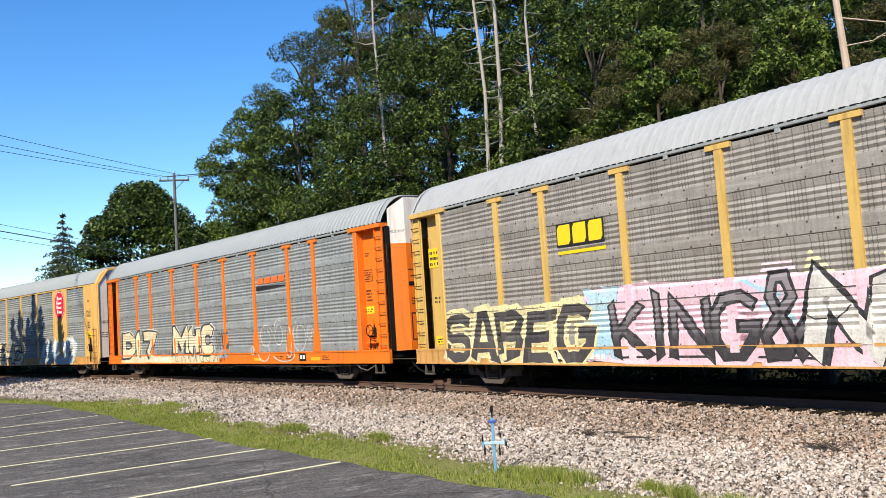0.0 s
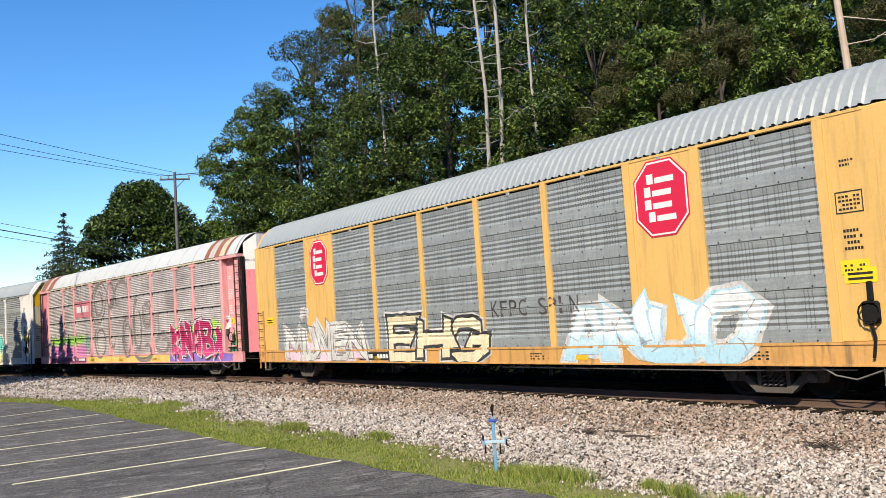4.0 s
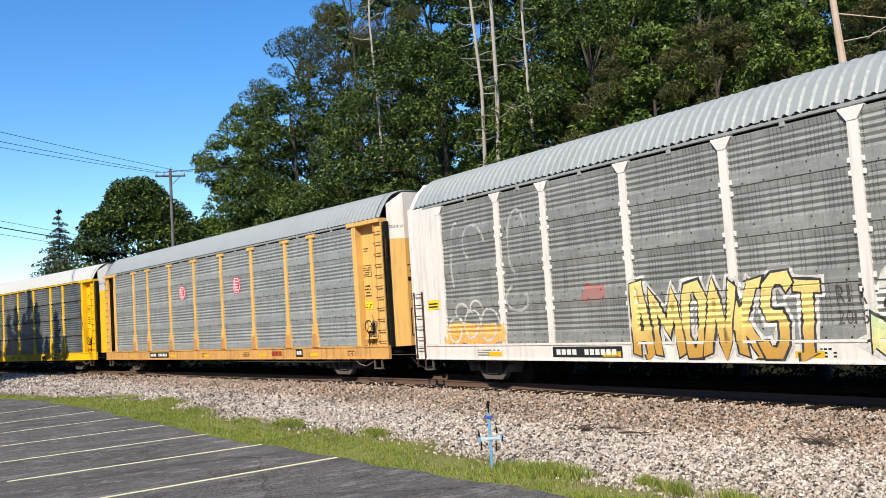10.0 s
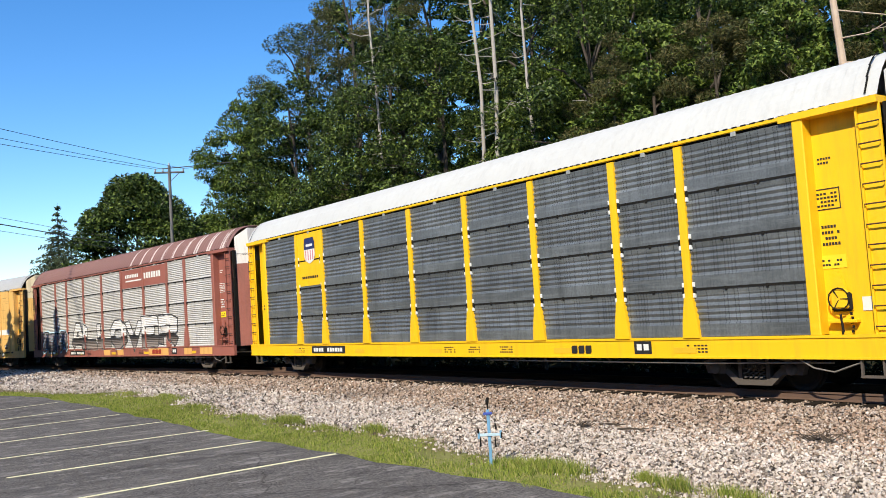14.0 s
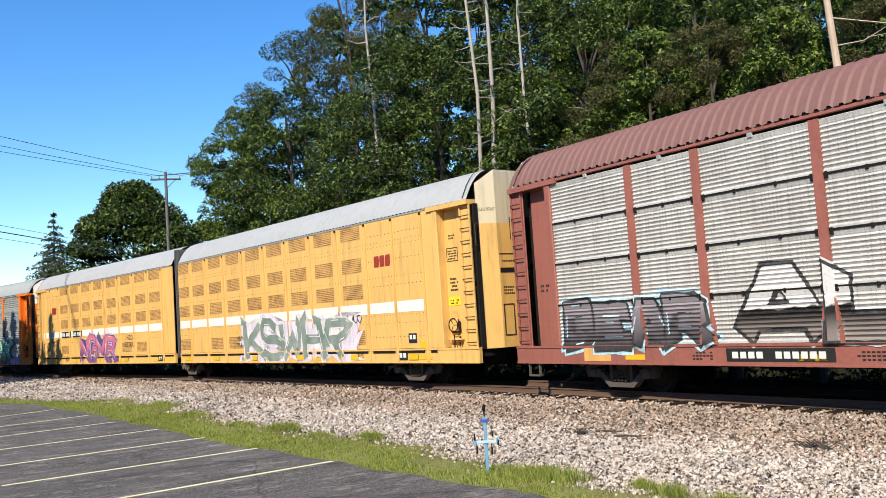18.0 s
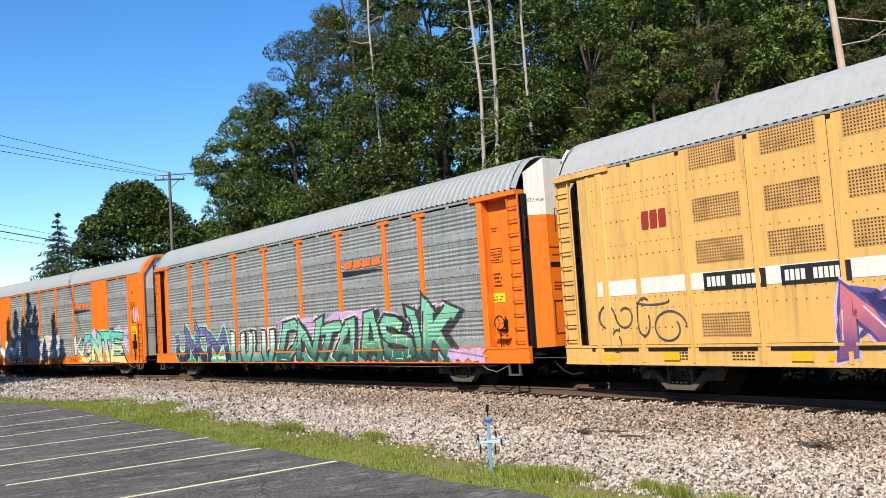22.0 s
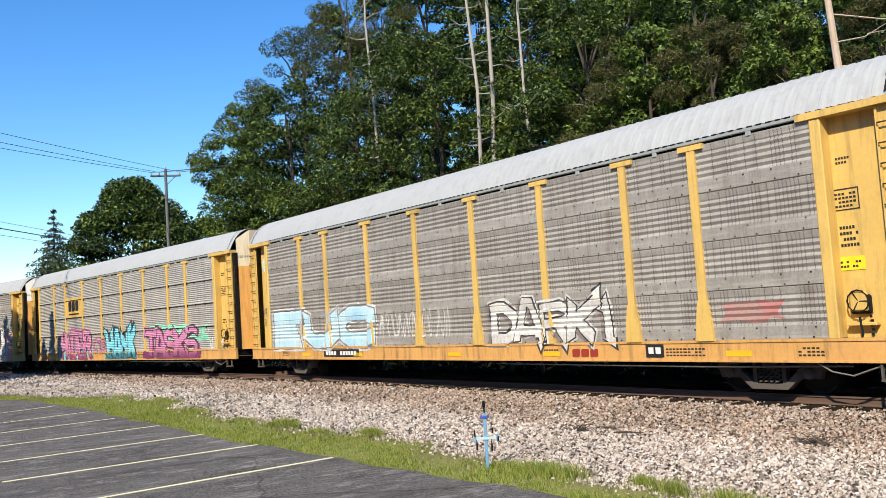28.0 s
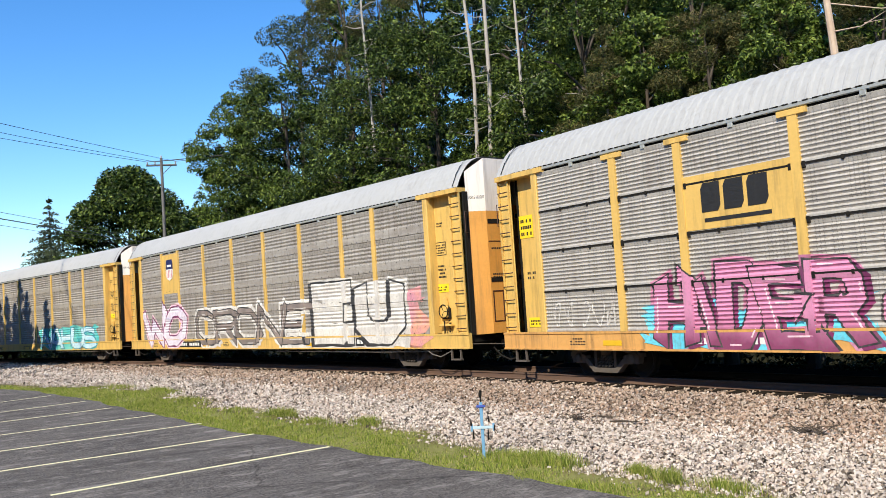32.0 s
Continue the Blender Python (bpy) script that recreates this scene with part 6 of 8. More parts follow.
    def art_pink(c, d):
        patch(c, d, -4.9, 6.2, 0.72, 1.06, F_GOLD, 4, "sprayed_band", 0.03, 0.003)
        patch(c, d, 6.2, 12.5, 0.72, 1.1, F_VIOLET, 5, "sprayed_band", 0.04, 0.006)
        patch(c, d, -11.6, -5.3, 0.72, 1.1, F_PLUM, 15, "sprayed_band", 0.06, 0.005)
        # four tall flames of lime over pink, edged in black
        for k, (a, b) in enumerate(((-11.4, -9.5), (-9.5, -8.2), (-8.2, -6.9), (-6.9, -5.2))):
            w = b - a
            pts = [(a, 1.0), (b, 1.0), (b + 0.05, 1.55), (b - 0.02, 2.35 + 0.12 * (k % 2)), (a + 0.72 * w, 2.06), (a + 0.45 * w, 2.38), (a + 0.2 * w, 2.1), (a + 0.05, 2.45)]
            lay(c, "sprayed_cloud", [(x, z, k % 2) for x, z in pts], [tuple(range(8))], d, 0.006, F_LIMEPINK)
            lay(c, "sprayed_line", *ribbon(pts[2:] + [pts[0]], 0.035), d, 0.012, F_BLACK)
        scrawl(c, d, -5.6, -4.4, 1.2, 2.3, F_TEAL, 8, 5, 0.03)
        G(c, d, "O", -4.0, -2.1, 2.9, 4.9, F_SMOKE, None, None, 5, 0.055, wild=0.5)
        rings(c, d, [(-3.0, 4.1, 0.8, 0.95, 0.5, 1.25), (-1.2, 4.5, 0.55, 0.9, 2.5, 1.1), (-2.9, 1.9, 0.95, 1.0, 2, 1.3), (0.2, 4.2, 1.2, 1.0, 0.3, 0.6), (-1.0, 2.6, 0.6, 1.6, 1.2, 0.7), (1.0, 2.0, 0.75, 1.15, 1.0, 1.5)], F_SMOKE, 0.13)
        rings(c, d, [(2.4, 2.6, 0.6, 1.5, 1.5, 1.0), (3.6, 3.1, 0.65, 0.7, 0, 1.4), (3.2, 1.3, 1.3, 0.55, 3, 0.8), (5.4, 1.6, 0.9, 0.55, 0.5, 1.2)], F_SMOKE, 0.24)
        patch(c, d, 6.6, 11.5, 0.95, 2.2, F_GREEN, 9, "sprayed_cloud", 0.28)
        patch(c, d, 6.9, 11.4, 1.9, 2.5, F_LIME, 10, "sprayed_cloud", 0.3, 0.007)
        G(c, d, "KNABX", 6.4, 11.9, 0.9, 2.4, F_KROSK, F_WHITE, F_PLUM, 12, 0.30, 0.05, 0.05, 0.5, spikes=0.6, drop=F_BLACK, shift=(0.12, -0.08))
        plate(c, "sprayed_cloud", 11.9, 12.9, 1.14, 2.0, F_LIME, -1.242)
        plate(c, "sprayed_cloud", 11.9, 12.4, 1.14, 1.7, F_GREEN, -1.249)
        plate(c, "emblem_field", -6.88, -4.32, 3.36, 4.3, L_PINK, -1.5)
        for k, (a, b) in enumerate(((-6.55, -6.2), (-6.12, -5.8), (-5.6, -5.25), (-5.18, -4.95), (-4.88, -4.8), (-4.72, -4.64))):
            plate(c, "emblem_bar", a, b, 3.66, 4.02, M_DECALW, -1.507)
        for k in range(5):
            x = 10.2 + 0.48 * k
            part("rust_stain", cap_strip(x, x + (0.42, 0.3, 0.46, 0.44, 0.2)[k], (R_RUST, R_FADED, R_RUST, P_CREAM, R_RUST)[k]), c)
            x = -13.1 + 0.48 * k
            part("rust_stain", cap_strip(x, x + (0.44, 0.47, 0.4, 0.46, 0.3)[k], (R_RUST, R_RUST, R_FADED, R_RUST, R_RUST)[k]), c)

    def art_white(c, d):
        patch(c, d, -11.7, -8.9, 1.14, 1.7, F_ORANGE, 3, "sprayed_cloud", 0.1)
        rings(c, d, [(-11.2, 1.5, 0.45, 0.45, 0, 1.05), (-10.4, 1.65, 0.45, 0.5, 0, 1.05), (-9.6, 1.6, 0.5, 0.55, 0, 1.05), (-10.9, 2.0, 0.4, 0.35, 0, 0.6), (-10.2, 2.1, 0.35, 0.3, 0, 0.6)], F_WHITE, 0.07)
        G(c, d, "AMONKST", -4.3, 0.5, 0.78, 2.3, F_GOLDFADE, F_BLACK, F_WHITE, 14, 0.25, 0.03, 0.07, 0.3, spikes=0.5, overlap=1.02)
        G(c, d, "SOMBRA", 1.7, 8.7, 0.78, 2.45, F_TEALCREAM, F_BLACK, F_WHITE, 15, 0.25, 0.028, 0.16, 0.6, 0.12, spikes=0.9, inner=F_BLACK, overlap=1.25)
        scrawl(c, d, 7.95, 8.75, 1.85, 2.4, F_DARK, 6, 4, 0.035)
        scrawl(c, d, 10.4, 11.4, 2.2, 2.7, F_DARK, 7, 4, 0.03)
        tag_text(c, d, "RIR", 0.75, 1.4, 1.75, 2.1, F_DARK)
        tag_text(c, d, "2015", 0.75, 1.4, 1.4, 1.65, F_DARK)
        scrawl(c, d, 12.0, 13.1, 2.55, 2.95, F_BLACK, 8, 5, 0.04)
        rings(c, d, [(-11.0, 3.2, 0.35, 1.5, 1.2, 0.4), (-10.2, 3.9, 0.6, 0.7, 0, 0.7), (-8.2, 3.6, 0.5, 1.2, 0.5, 0.6), (-8.2, 2.3, 0.6, 0.4, 2, 0.8)], F_GREY, 0.08)
        patch(c, d, -5.8, -5.1, 2.1, 2.5, F_FADEDRED, 3, "sprayed_cloud", 0.1)

    def art_tan(c, d):
        octagon_sign(c, -3.1, -2.45, 3.44, 4.1, -1.498)
        octagon_sign(c, 2.48, 3.12, 3.42, 4.12, -1.498)
        scrawl(c, d, 11.9, 12.9, 1.3, 2.0, F_SMOKE, 10, 3, 0.05)
        scrawl(c, d, -12.6, -11.95, 1.25, 1.9, F_DARK, 11, 4, 0.022)
        scrawl(c, d, -12.45, -12.05, 1.95, 2.45, F_DARK, 12, 2, 0.022)
        tri_blocks(c, 5.6, 6.4, 0.82, 1.0, L_TTX, -1.512)

    def art_bright(c, d):
        part("solid_panel", Mesh().box(-8.83, -7.1, -1.5, -1.45, 3.25, 5.2), c, material=P_BRIGHT)
        shield(c, -8.3, -7.5, 4.05, 5.0)
        bars(c, "emblem_bar", -8.55, -7.3, 3.5, 3.62, 9, M_DECAL, -1.51, 0.3)
        tri_blocks(c, 5.3, 6.0, 0.79, 0.98, M_DECAL, -1.512)
        plate(c, "warning_sign", 12.55, 12.95, 1.55, 1.8, M_DECALW, -1.25)

    def art_brown(c, d):
        G(c, d, "ALLOVER", -6.3, 7.9, 1.16, 2.62, F_SILVERDARK, F_BLACK, F_WHITE, 16, 0.32, 0.06, 0.02, 0.05, 0.03, overlap=1.02)
        G(c, d, "BEAR", -11.4, -7.0, 1.04, 2.15, F_GREYFADE, F_BLACK, F_SKY, 17, 0.34, 0.05, 0.06, 0.25, shine=F_SKY)
        part("sign_panel", Mesh().box(1.5, 6.9, -1.5, -1.46, 4.22, 5.18, 0.01), c, material=P_BROWN)
        bars(c, "emblem_bar", 2.0, 3.7, 4.72, 4.95, 8, M_DECALW, -1.503, 0.25)
        plate(c, "emblem_bar", 2.05, 4.2, 4.55, 4.62, M_DECALW, -1.503)
        bars(c, "emblem_bar", 4.35, 6.4, 4.55, 4.95, 7, M_DECALW, -1.503, 0.3)
        plate(c, "sill_patch", 4.6, 6.9, 0.74, 1.08, L_PATCH, -1.514)
        tri_blocks(c, 5.05, 6.15, 0.80, 1.02, L_TTX, -1.521)
        for a, b in ((-1.3, -0.4), (0.6, 1.4), (8.6, 9.4), (-10.8, -9.9), (10.2, 11.4)):
            plate(c, "sill_patch", a, b, 0.76, 1.06, L_PATCH, -1.514)
        rng = random.Random(5)
        for k in range(9):
            x = 2.6 + k * 1.23 + rng.uniform(-0.06, 0.06)
            part("roof_patch", cap_strip(x, x + 0.27 + 0.02 * k, R_FADED), c)

    def art_green(c, d):
        patch(c, d, -10.7, 10.2, 0.72, 1.2, F_GREEN, 12, "sprayed_cloud", 0.1)
        patch(c, d, -0.4, 6.0, 1.9, 2.35, F_LAV, 13, "sprayed_cloud", 0.3)
        G(c, d, "UNOM", -10.7, -5.4, 0.74, 2.15, F_NAVYFADE, F_BLACK, F_MINT, 18, 0.27, 0.035, 0.1, 0.6, spikes=0.9, inner=F_LILAC, overlap=1.25)
        G(c, d, "LULU", -4.7, -0.9, 0.74, 2.05, F_LULU, F_BLACK, F_WHITE, 19, 0.30, 0.07, 0.05, 0.06, drop=F_BLACK, shift=(0.08, -0.04))
        G(c, d, "DNTA", -0.3, 5.1, 0.74, 2.1, F_MINTGREEN, F_BLACK, F_PALEPINK, 20, 0.24, 0.065, 0.08, 0.6, spikes=0.9, inner=F_BLACK, shine=F_WHITE, drop=F_BLACK, shift=(0.14, -0.04), overlap=1.12)
        G(c, d, "ASIK", 5.2, 10.3, 0.76, 2.3, F_MINTGREEN, F_BLACK, F_LAV, 21, 0.29, 0.075, 0.08, 0.5, spikes=0.8, drop=F_BLACK, shift=(0.26, -0.06), shine=F_LIME, inner=F_WHITE, overlap=1.05)
        patch(c, d, 10.0, 11.6, 0.74, 1.15, F_LAV, 33, "sprayed_cloud", 0.15, 0.022)
        bnsf(c)

    def art_flush(c, d):
        G(c, d, "DNM", -11.3, -5.4, 1.0, 2.1, F_WHITEICE, F_WHITE, F_WHITE, 22, 0.25, 0.03, 0.08, 0.5, spikes=0.6, inner=F_SKY)
        patch(c, d, -3.9, 2.3, 1.05, 2.2, F_WHITE, 13, "paint_patch", 0.2)
        patch(c, d, -2.6, 1.6, 1.9, 2.45, F_WHITE, 14, "paint_patch", 0.22, 0.007)
        G(c, d, "NUHEN", -3.6, 1.9, 1.1, 2.2, F_WHITE, F_LILAC, None, 26, 0.2, 0.03, 0, 0.4)
        scrawl(c, d, 2.5, 4.0, 1.4, 1.8, F_WHITE, 13, 4, 0.035)
        patch(c, d, 5.3, 11.3, 1.4, 2.5, F_LAV, 15, "sprayed_cloud", 0.4)
        G(c, d, "K", 4.3, 5.15, 1.15, 2.2, F_WHITE, F_BLACK, None, 3, 0.18, 0.04, 0, 0.4, spikes=0.9)
        G(c, d, "GNTE", 5.35, 10.9, 0.74, 2.3, F_TEALCREAM, F_BLACK, F_MINT, 23, 0.28, 0.05, 0.06, 0.6, spikes=0.9, inner=F_DEEPTEAL, shine=F_PALEPINK, overlap=1.2)
        scrawl(c, d, 11.0, 11.7, 1.5, 2.0, F_WHITE, 9, 3, 0.03)
        scrawl(c, d, 12.25, 12.95, 2.8, 3.6, F_PALEPINK, 14, 3, 0.06)
        for k in range(4):
            part("emblem_bar", Mesh().prism([(4.35 + 0.54 * k, 3.86), (4.8 + 0.54 * k, 3.88), (4.88 + 0.54 * k, 4.12), (4.43 + 0.54 * k, 4.10)], -1.508, -1.5), c, material=L_ORANGE)
        part("emblem_line", Mesh().prism([(4.3, 3.62), (6.6, 3.70), (6.6, 3.73), (4.3, 3.80)], -1.508, -1.5), c, material=M_DECAL)

    def art_dark1(c, d):
        G(c, d, "EUC", -11.3, -3.8, 1.1, 2.45, F_SKY, F_SMOKE, F_WHITE, 24, 0.36, 0.04, 0.06, 0.05, 0.03, drop=F_GREY, shift=(-0.16, 0.04), overlap=1.0)
        scrawl(c, d, -3.7, -1.6, 1.35, 2.2, F_WHITE, 15, 6, 0.05)
        scrawl(c, d, -1.3, 0.2, 1.3, 2.3, F_WHITE, 16, 5, 0.035)
        G(c, d, "DARK1", 2.0, 6.5, 1.12, 2.2, F_WHITE, F_BLACK, F_WHITE, 25, 0.30, 0.03, 0.05, 0.4, spikes=0.5, drop=F_SMOKE, shift=(-0.1, -0.04))
        patch(c, d, 9.4, 10.7, 1.5, 1.9, F_FADEDRED, 16, "sprayed_cloud", 0.12)
        tri_blocks(c, 5.0, 5.9, 0.79, 0.98, L_TTX, -1.512)
        e = Mesh().lathe([(0.0, -1.251), (0.3, -1.251), (0.3, -1.245)], 20, at=(-12.35, 0, 4.45))
        e = part("emblem", e, c, "round pale blue emblem", material=F_SKY)
        part("emblem_bar", Mesh().box(-12.57, -12.13, -1.256, -1.252, 4.4, 4.5), e, material=M_TAG)
        part("emblem_bar", Mesh().box(-12.4, -12.3, -1.256, -1.252, 4.23, 4.67), e, material=L_NAVY)
        tag_text(c, d, "FREE", -12.7, -12.05, 2.35, 2.65, F_SMOKE)
        tag_text(c, d, "TIMES", -12.7, -12.0, 2.0, 2.28, F_SMOKE)

    def art_pinks(c, d):
        patch(c, d, -8.2, -3.0, 0.72, 1.6, F_CYAN, 17, "sprayed_cloud", 0.3)
        patch(c, d, -1.0, 3.2, 0.72, 1.15, F_DEEPTEAL, 18, "sprayed_cloud", 0.1)
        patch(c, d, 4.0, 10.2, 0.72, 1.15, F_PLUM, 19, "sprayed_cloud", 0.12)
        patch(c, d, 4.5, 10.9, 1.6, 2.3, F_MINT, 20, "sprayed_cloud", 0.3, 0.004)
        G(c, d, "HIDER", -7.9, -3.1, 0.74, 2.3, F_PINKPLUM, F_BLACK, F_PINK, 26, 0.27, 0.03, 0.06, 0.4, spikes=0.6, shine=F_PALEPINK, drop=F_PLUM, shift=(0.1, -0.05))
        G(c, d, "CTS", -2.75, -0.95, 1.1, 1.85, F_PINK, F_DARK, None, 27, 0.2, 0.03, wild=0.3, spikes=0.5)
        G(c, d, "HANK", -0.8, 3.1, 0.74, 2.25, F_CYANTEAL, F_BLACK, None, 28, 0.30, 0.055, 0.08, 0.3, spikes=0.6, drop=F_BLACK, shift=(-0.12, 0.05), shine=F_WHITE)
        G(c, d, "TASKS", 4.3, 9.8, 0.74, 2.15, F_PINKPLUM, F_BLACK, F_PINK, 29, 0.30, 0.035, 0.05, 0.4, spikes=0.7, drop=F_PLUM, shift=(0.14, -0.06), overlap=1.2)
        scrawl(c, d, -11.4, -9.0, 1.2, 1.9, F_WHITE, 16, 5, 0.04)
        tag_text(c, d, "LOST BUT", 9.9, 11.1, 1.75, 2.0, F_WHITE)
        tag_text(c, d, "EVIL DOGS", 10.1, 11.4, 1.5, 1.72, F_WHITE)
        scrawl(c, d, 11.0, 12.0, 1.0, 1.7, F_WHITE, 18, 5, 0.05)
        plate(c, "emblem_field", -6.9, -4.32, 3.2, 4.34, P_YELLOW, -1.5)
        tri_blocks(c, -6.45, -4.75, 3.55, 4.15, M_DECAL, -1.507)
        plate(c, "emblem_bar", -6.4, -4.8, 3.34, 3.42, M_DECAL, -1.507)
        placards(c)

    def art_white2(c, d):
        G(c, d, "WO", -11.4, -6.6, 0.85, 2.6, F_LILAC, F_PLUM, F_PALEPINK, 30, 0.25, 0.05, 0.08, 0.5, spikes=0.6)
        G(c, d, "CRONE", -5.2, 4.6, 0.88, 2.3, F_SMOKE, F_BLACK, F_WHITE, 31, 0.16, 0.03, 0.14, 0.35, shine=F_WHITE)
        patch(c, d, 9.9, 11.4, 0.9, 2.4, F_DUSTY, 21, "sprayed_cloud", 0.4, 0.003)
        patch(c, d, 4.9, 10.6, 0.75, 2.95, F_WHITE, 23, "sprayed_cloud", 0.1, 0.004)
        G(c, d, "EU", 4.9, 10.4, 0.85, 2.95, F_WHITE, F_BLACK, F_WHITE, 32, 0.34, 0.05, 0.06, 0.05, 0.02, drop=F_BLACK, shift=(-0.16, -0.02), overlap=1.0)
        part("solid_panel", Mesh().box(-8.83, -7.1, -1.5, -1.45, 3.3, 5.15), c, material=P_YELLOW)
        shield(c, -8.4, -7.6, 3.9, 4.9)

    def art_last(c, d):
        patch(c, d, 2.0, 10.5, 0.8, 2.0, F_TEAL, 22, "sprayed_cloud", 0.3)
        G(c, d, "NAHUS", 2.4, 10.2, 0.8, 2.0, F_SKY, F_DEEPTEAL, None, 33, 0.25, 0.04, 0, 0.5, spikes=0.5)

    specs = [
        ("grey brown screened car carrier with yellow posts and sprayed letters", 137.25, T(rib=0.012, sill=P_SILLTAN, frame=P_YELLOW, screen=S_BROWNISH, roof=R_PALE, door=P_AMBER, cap=P_WHITE, number=-7.3, art=art_king)),
        ("orange framed car carrier with grey screens and cream sprayed letters", 108.91, T(sill=P_ORANGE, frame=P_ORANGE, screen=S_GREY, roof=R_GALV, door=P_ORANGE, cap=P_WHITE, post="TF", number=-7.2, art=art_orange)),
        ("tan yellow car carrier with red shield panels and grey screens", 80.55, T(sill=P_SILLTAN, eave=P_TAN, frame=P_TAN, screen=S_GREY, roof=R_GALV, door=P_CREAM, leaves=((P_WHITE, P_WHITE), (P_WHITE, P_CREAM), (P_CREAM, P_TAUPE)), cap=P_TAN, flush=True, solid=(1, 7), post="I", number=-5.4, art=art_shield)),
        ("faded pink car carrier with rusty roof ends and bright sprayed letters", 52.18, T(rib=0.02, sill=P_PINK, frame=P_PINK, screen=S_PINKISH, roof=R_WHITE, door=P_ROSE, cap=P_WHITE, cap2=R_RUST, eave=P_CREAM, post="TF", coarse=False, joint=True, pitch=1.4, number=-7.6, art=art_pink)),
        ("white framed car carrier with dark grey screens and green sprayed letters", 23.84, T(sill=P_WHITE, frame=P_WHITE, screen=S_GREEN, roof=R_GALV, door=P_CREAM, leaves=((P_BRIGHT, P_CREAM), (P_BRIGHT, P_CREAM), (P_BRIGHT, P_TAUPE)), cap=P_WHITE, flush=True, post="Y", pale_clips=True, number=-7.0, art=art_white)),
        ("tan framed car carrier with clean grey screens and two red shields", -4.53, T(rusty_feet=True, rib=0.035, sill=P_SILLTAN, frame=P_TAN, screen=S_GREY, roof=R_GALV, door=P_TAN, cap=P_WHITE, post="TF", number=-7.05, art=art_tan)),
        ("bright yellow car carrier with dark slate screens and a white roof", -32.87, T(rib=0.006, sill=P_BRIGHT, frame=P_BRIGHT, screen=S_DARK, roof=R_WHITE, door=P_BRIGHT, cap=R_WHITE, post="F", eave=P_BRIGHT, joint=True, pale_clips=True, number=-8.1, art=art_bright)),
        ("mineral brown car carrier with pale screens and white patched brown roof", -61.25, T(rib=0.05, sill=P_BROWN, frame=P_BROWN, screen=S_LIGHT, roof=R_BROWN, door=P_BROWN, cap=P_WHITE, post="F", eave=P_BROWN, coarse=False, joint=True, number=-6.6, art=art_brown)),
        None,
        ("orange framed car carrier with grey screens and green sprayed letters", -132.59, T(sill=P_ORANGE, frame=P_ORANGE, screen=S_GREY, roof=R_GALV, door=P_ORANGE, cap=P_WHITE, number=-7.2, art=art_green)),
        ("orange car carrier with solid end panels and sprayed green letters", -160.93, T(sill=P_ORANGE, eave=P_ORANGE, frame=P_ORANGE, screen=S_GREY, roof=R_GALV, door=P_WHITE, leaves=((P_WHITE, P_GREY), (P_WHITE, P_RUST_SHADE), (P_WHITE, P_RUST_SHADE)), cap=P_ORANGE, flush=True, solid=(1, 7), post="I", number=-6.9, art=art_flush)),
        ("yellow framed car carrier with brown grey screens and white sprayed letters", -189.28, T(rib=0.012, sill=P_SILLTAN, frame=P_YELLOW, screen=S_BROWNISH, roof=R_PALE, door=P_AMBER, cap=P_CREAM, post="TF", number=-7.4, art=art_dark1)),
        ("yellow framed car carrier with ribbed grey screens and pink sprayed letters", -217.62, T(rib=0.014, sill=P_SILLTAN, frame=P_YELLOW, screen=S_SILVER, roof=R_PALE, door=P_AMBER, cap=P_CREAM, coarse=False, joint=True, number=-7.2, tag=1.6, art=art_pinks)),
        ("yellow framed car carrier with grey screens and white sprayed letters", -245.96, T(rib=0.014, sill=P_YELLOW, frame=P_YELLOW, screen=S_BROWNISH, roof=R_PALE, door=P_AMBER, cap=P_WHITE, post="I", number=-7.2, art=art_white2)),
        ("yellow framed car carrier with brownish screens and turquoise sprayed letters", -274.3, T(rib=0.014, sill=P_YELLOW, frame=P_YELLOW, screen=S_BROWNISH, roof=R_PALE, door=P_AMBER, cap=P_WHITE, post="I", art=art_last)),
    ]
    for sc in specs:
        if sc is None:
            for c, lo, hi, e in ((-87.67, -9.85, 11.5, 1), (-107.27, -10.4, 9.15, -1)):
                CARS.append((louvred_unit(lo, hi, e), c))
        else:
            CARS.append((autorack(sc[0], sc[2]), sc[1]))


def cap_strip(x0, x1, material):
    """A strip of differing paint across the roof, 8 mm above its ribs."""
    def make():
        m = Mesh()
        rows = [[(x, u, EAVE + 0.05 + (CREST - EAVE) * (1 - (abs(u) / 1.5) ** 3.6)) for u in (-1.51, -1.46, -1.38, -1.25, -1.1, -0.85, -0.5, 0.0, 0.6, 1.2, 1.5)] for x in (x0, x1)]
        for i in range(10):
            m.face(rows[0][i], rows[0][i + 1], rows[1][i + 1], rows[1][i])
        return m.data("roof_patch", material)
    return cached(("capstrip", round(x0, 2), round(x1, 2), material.name), make)


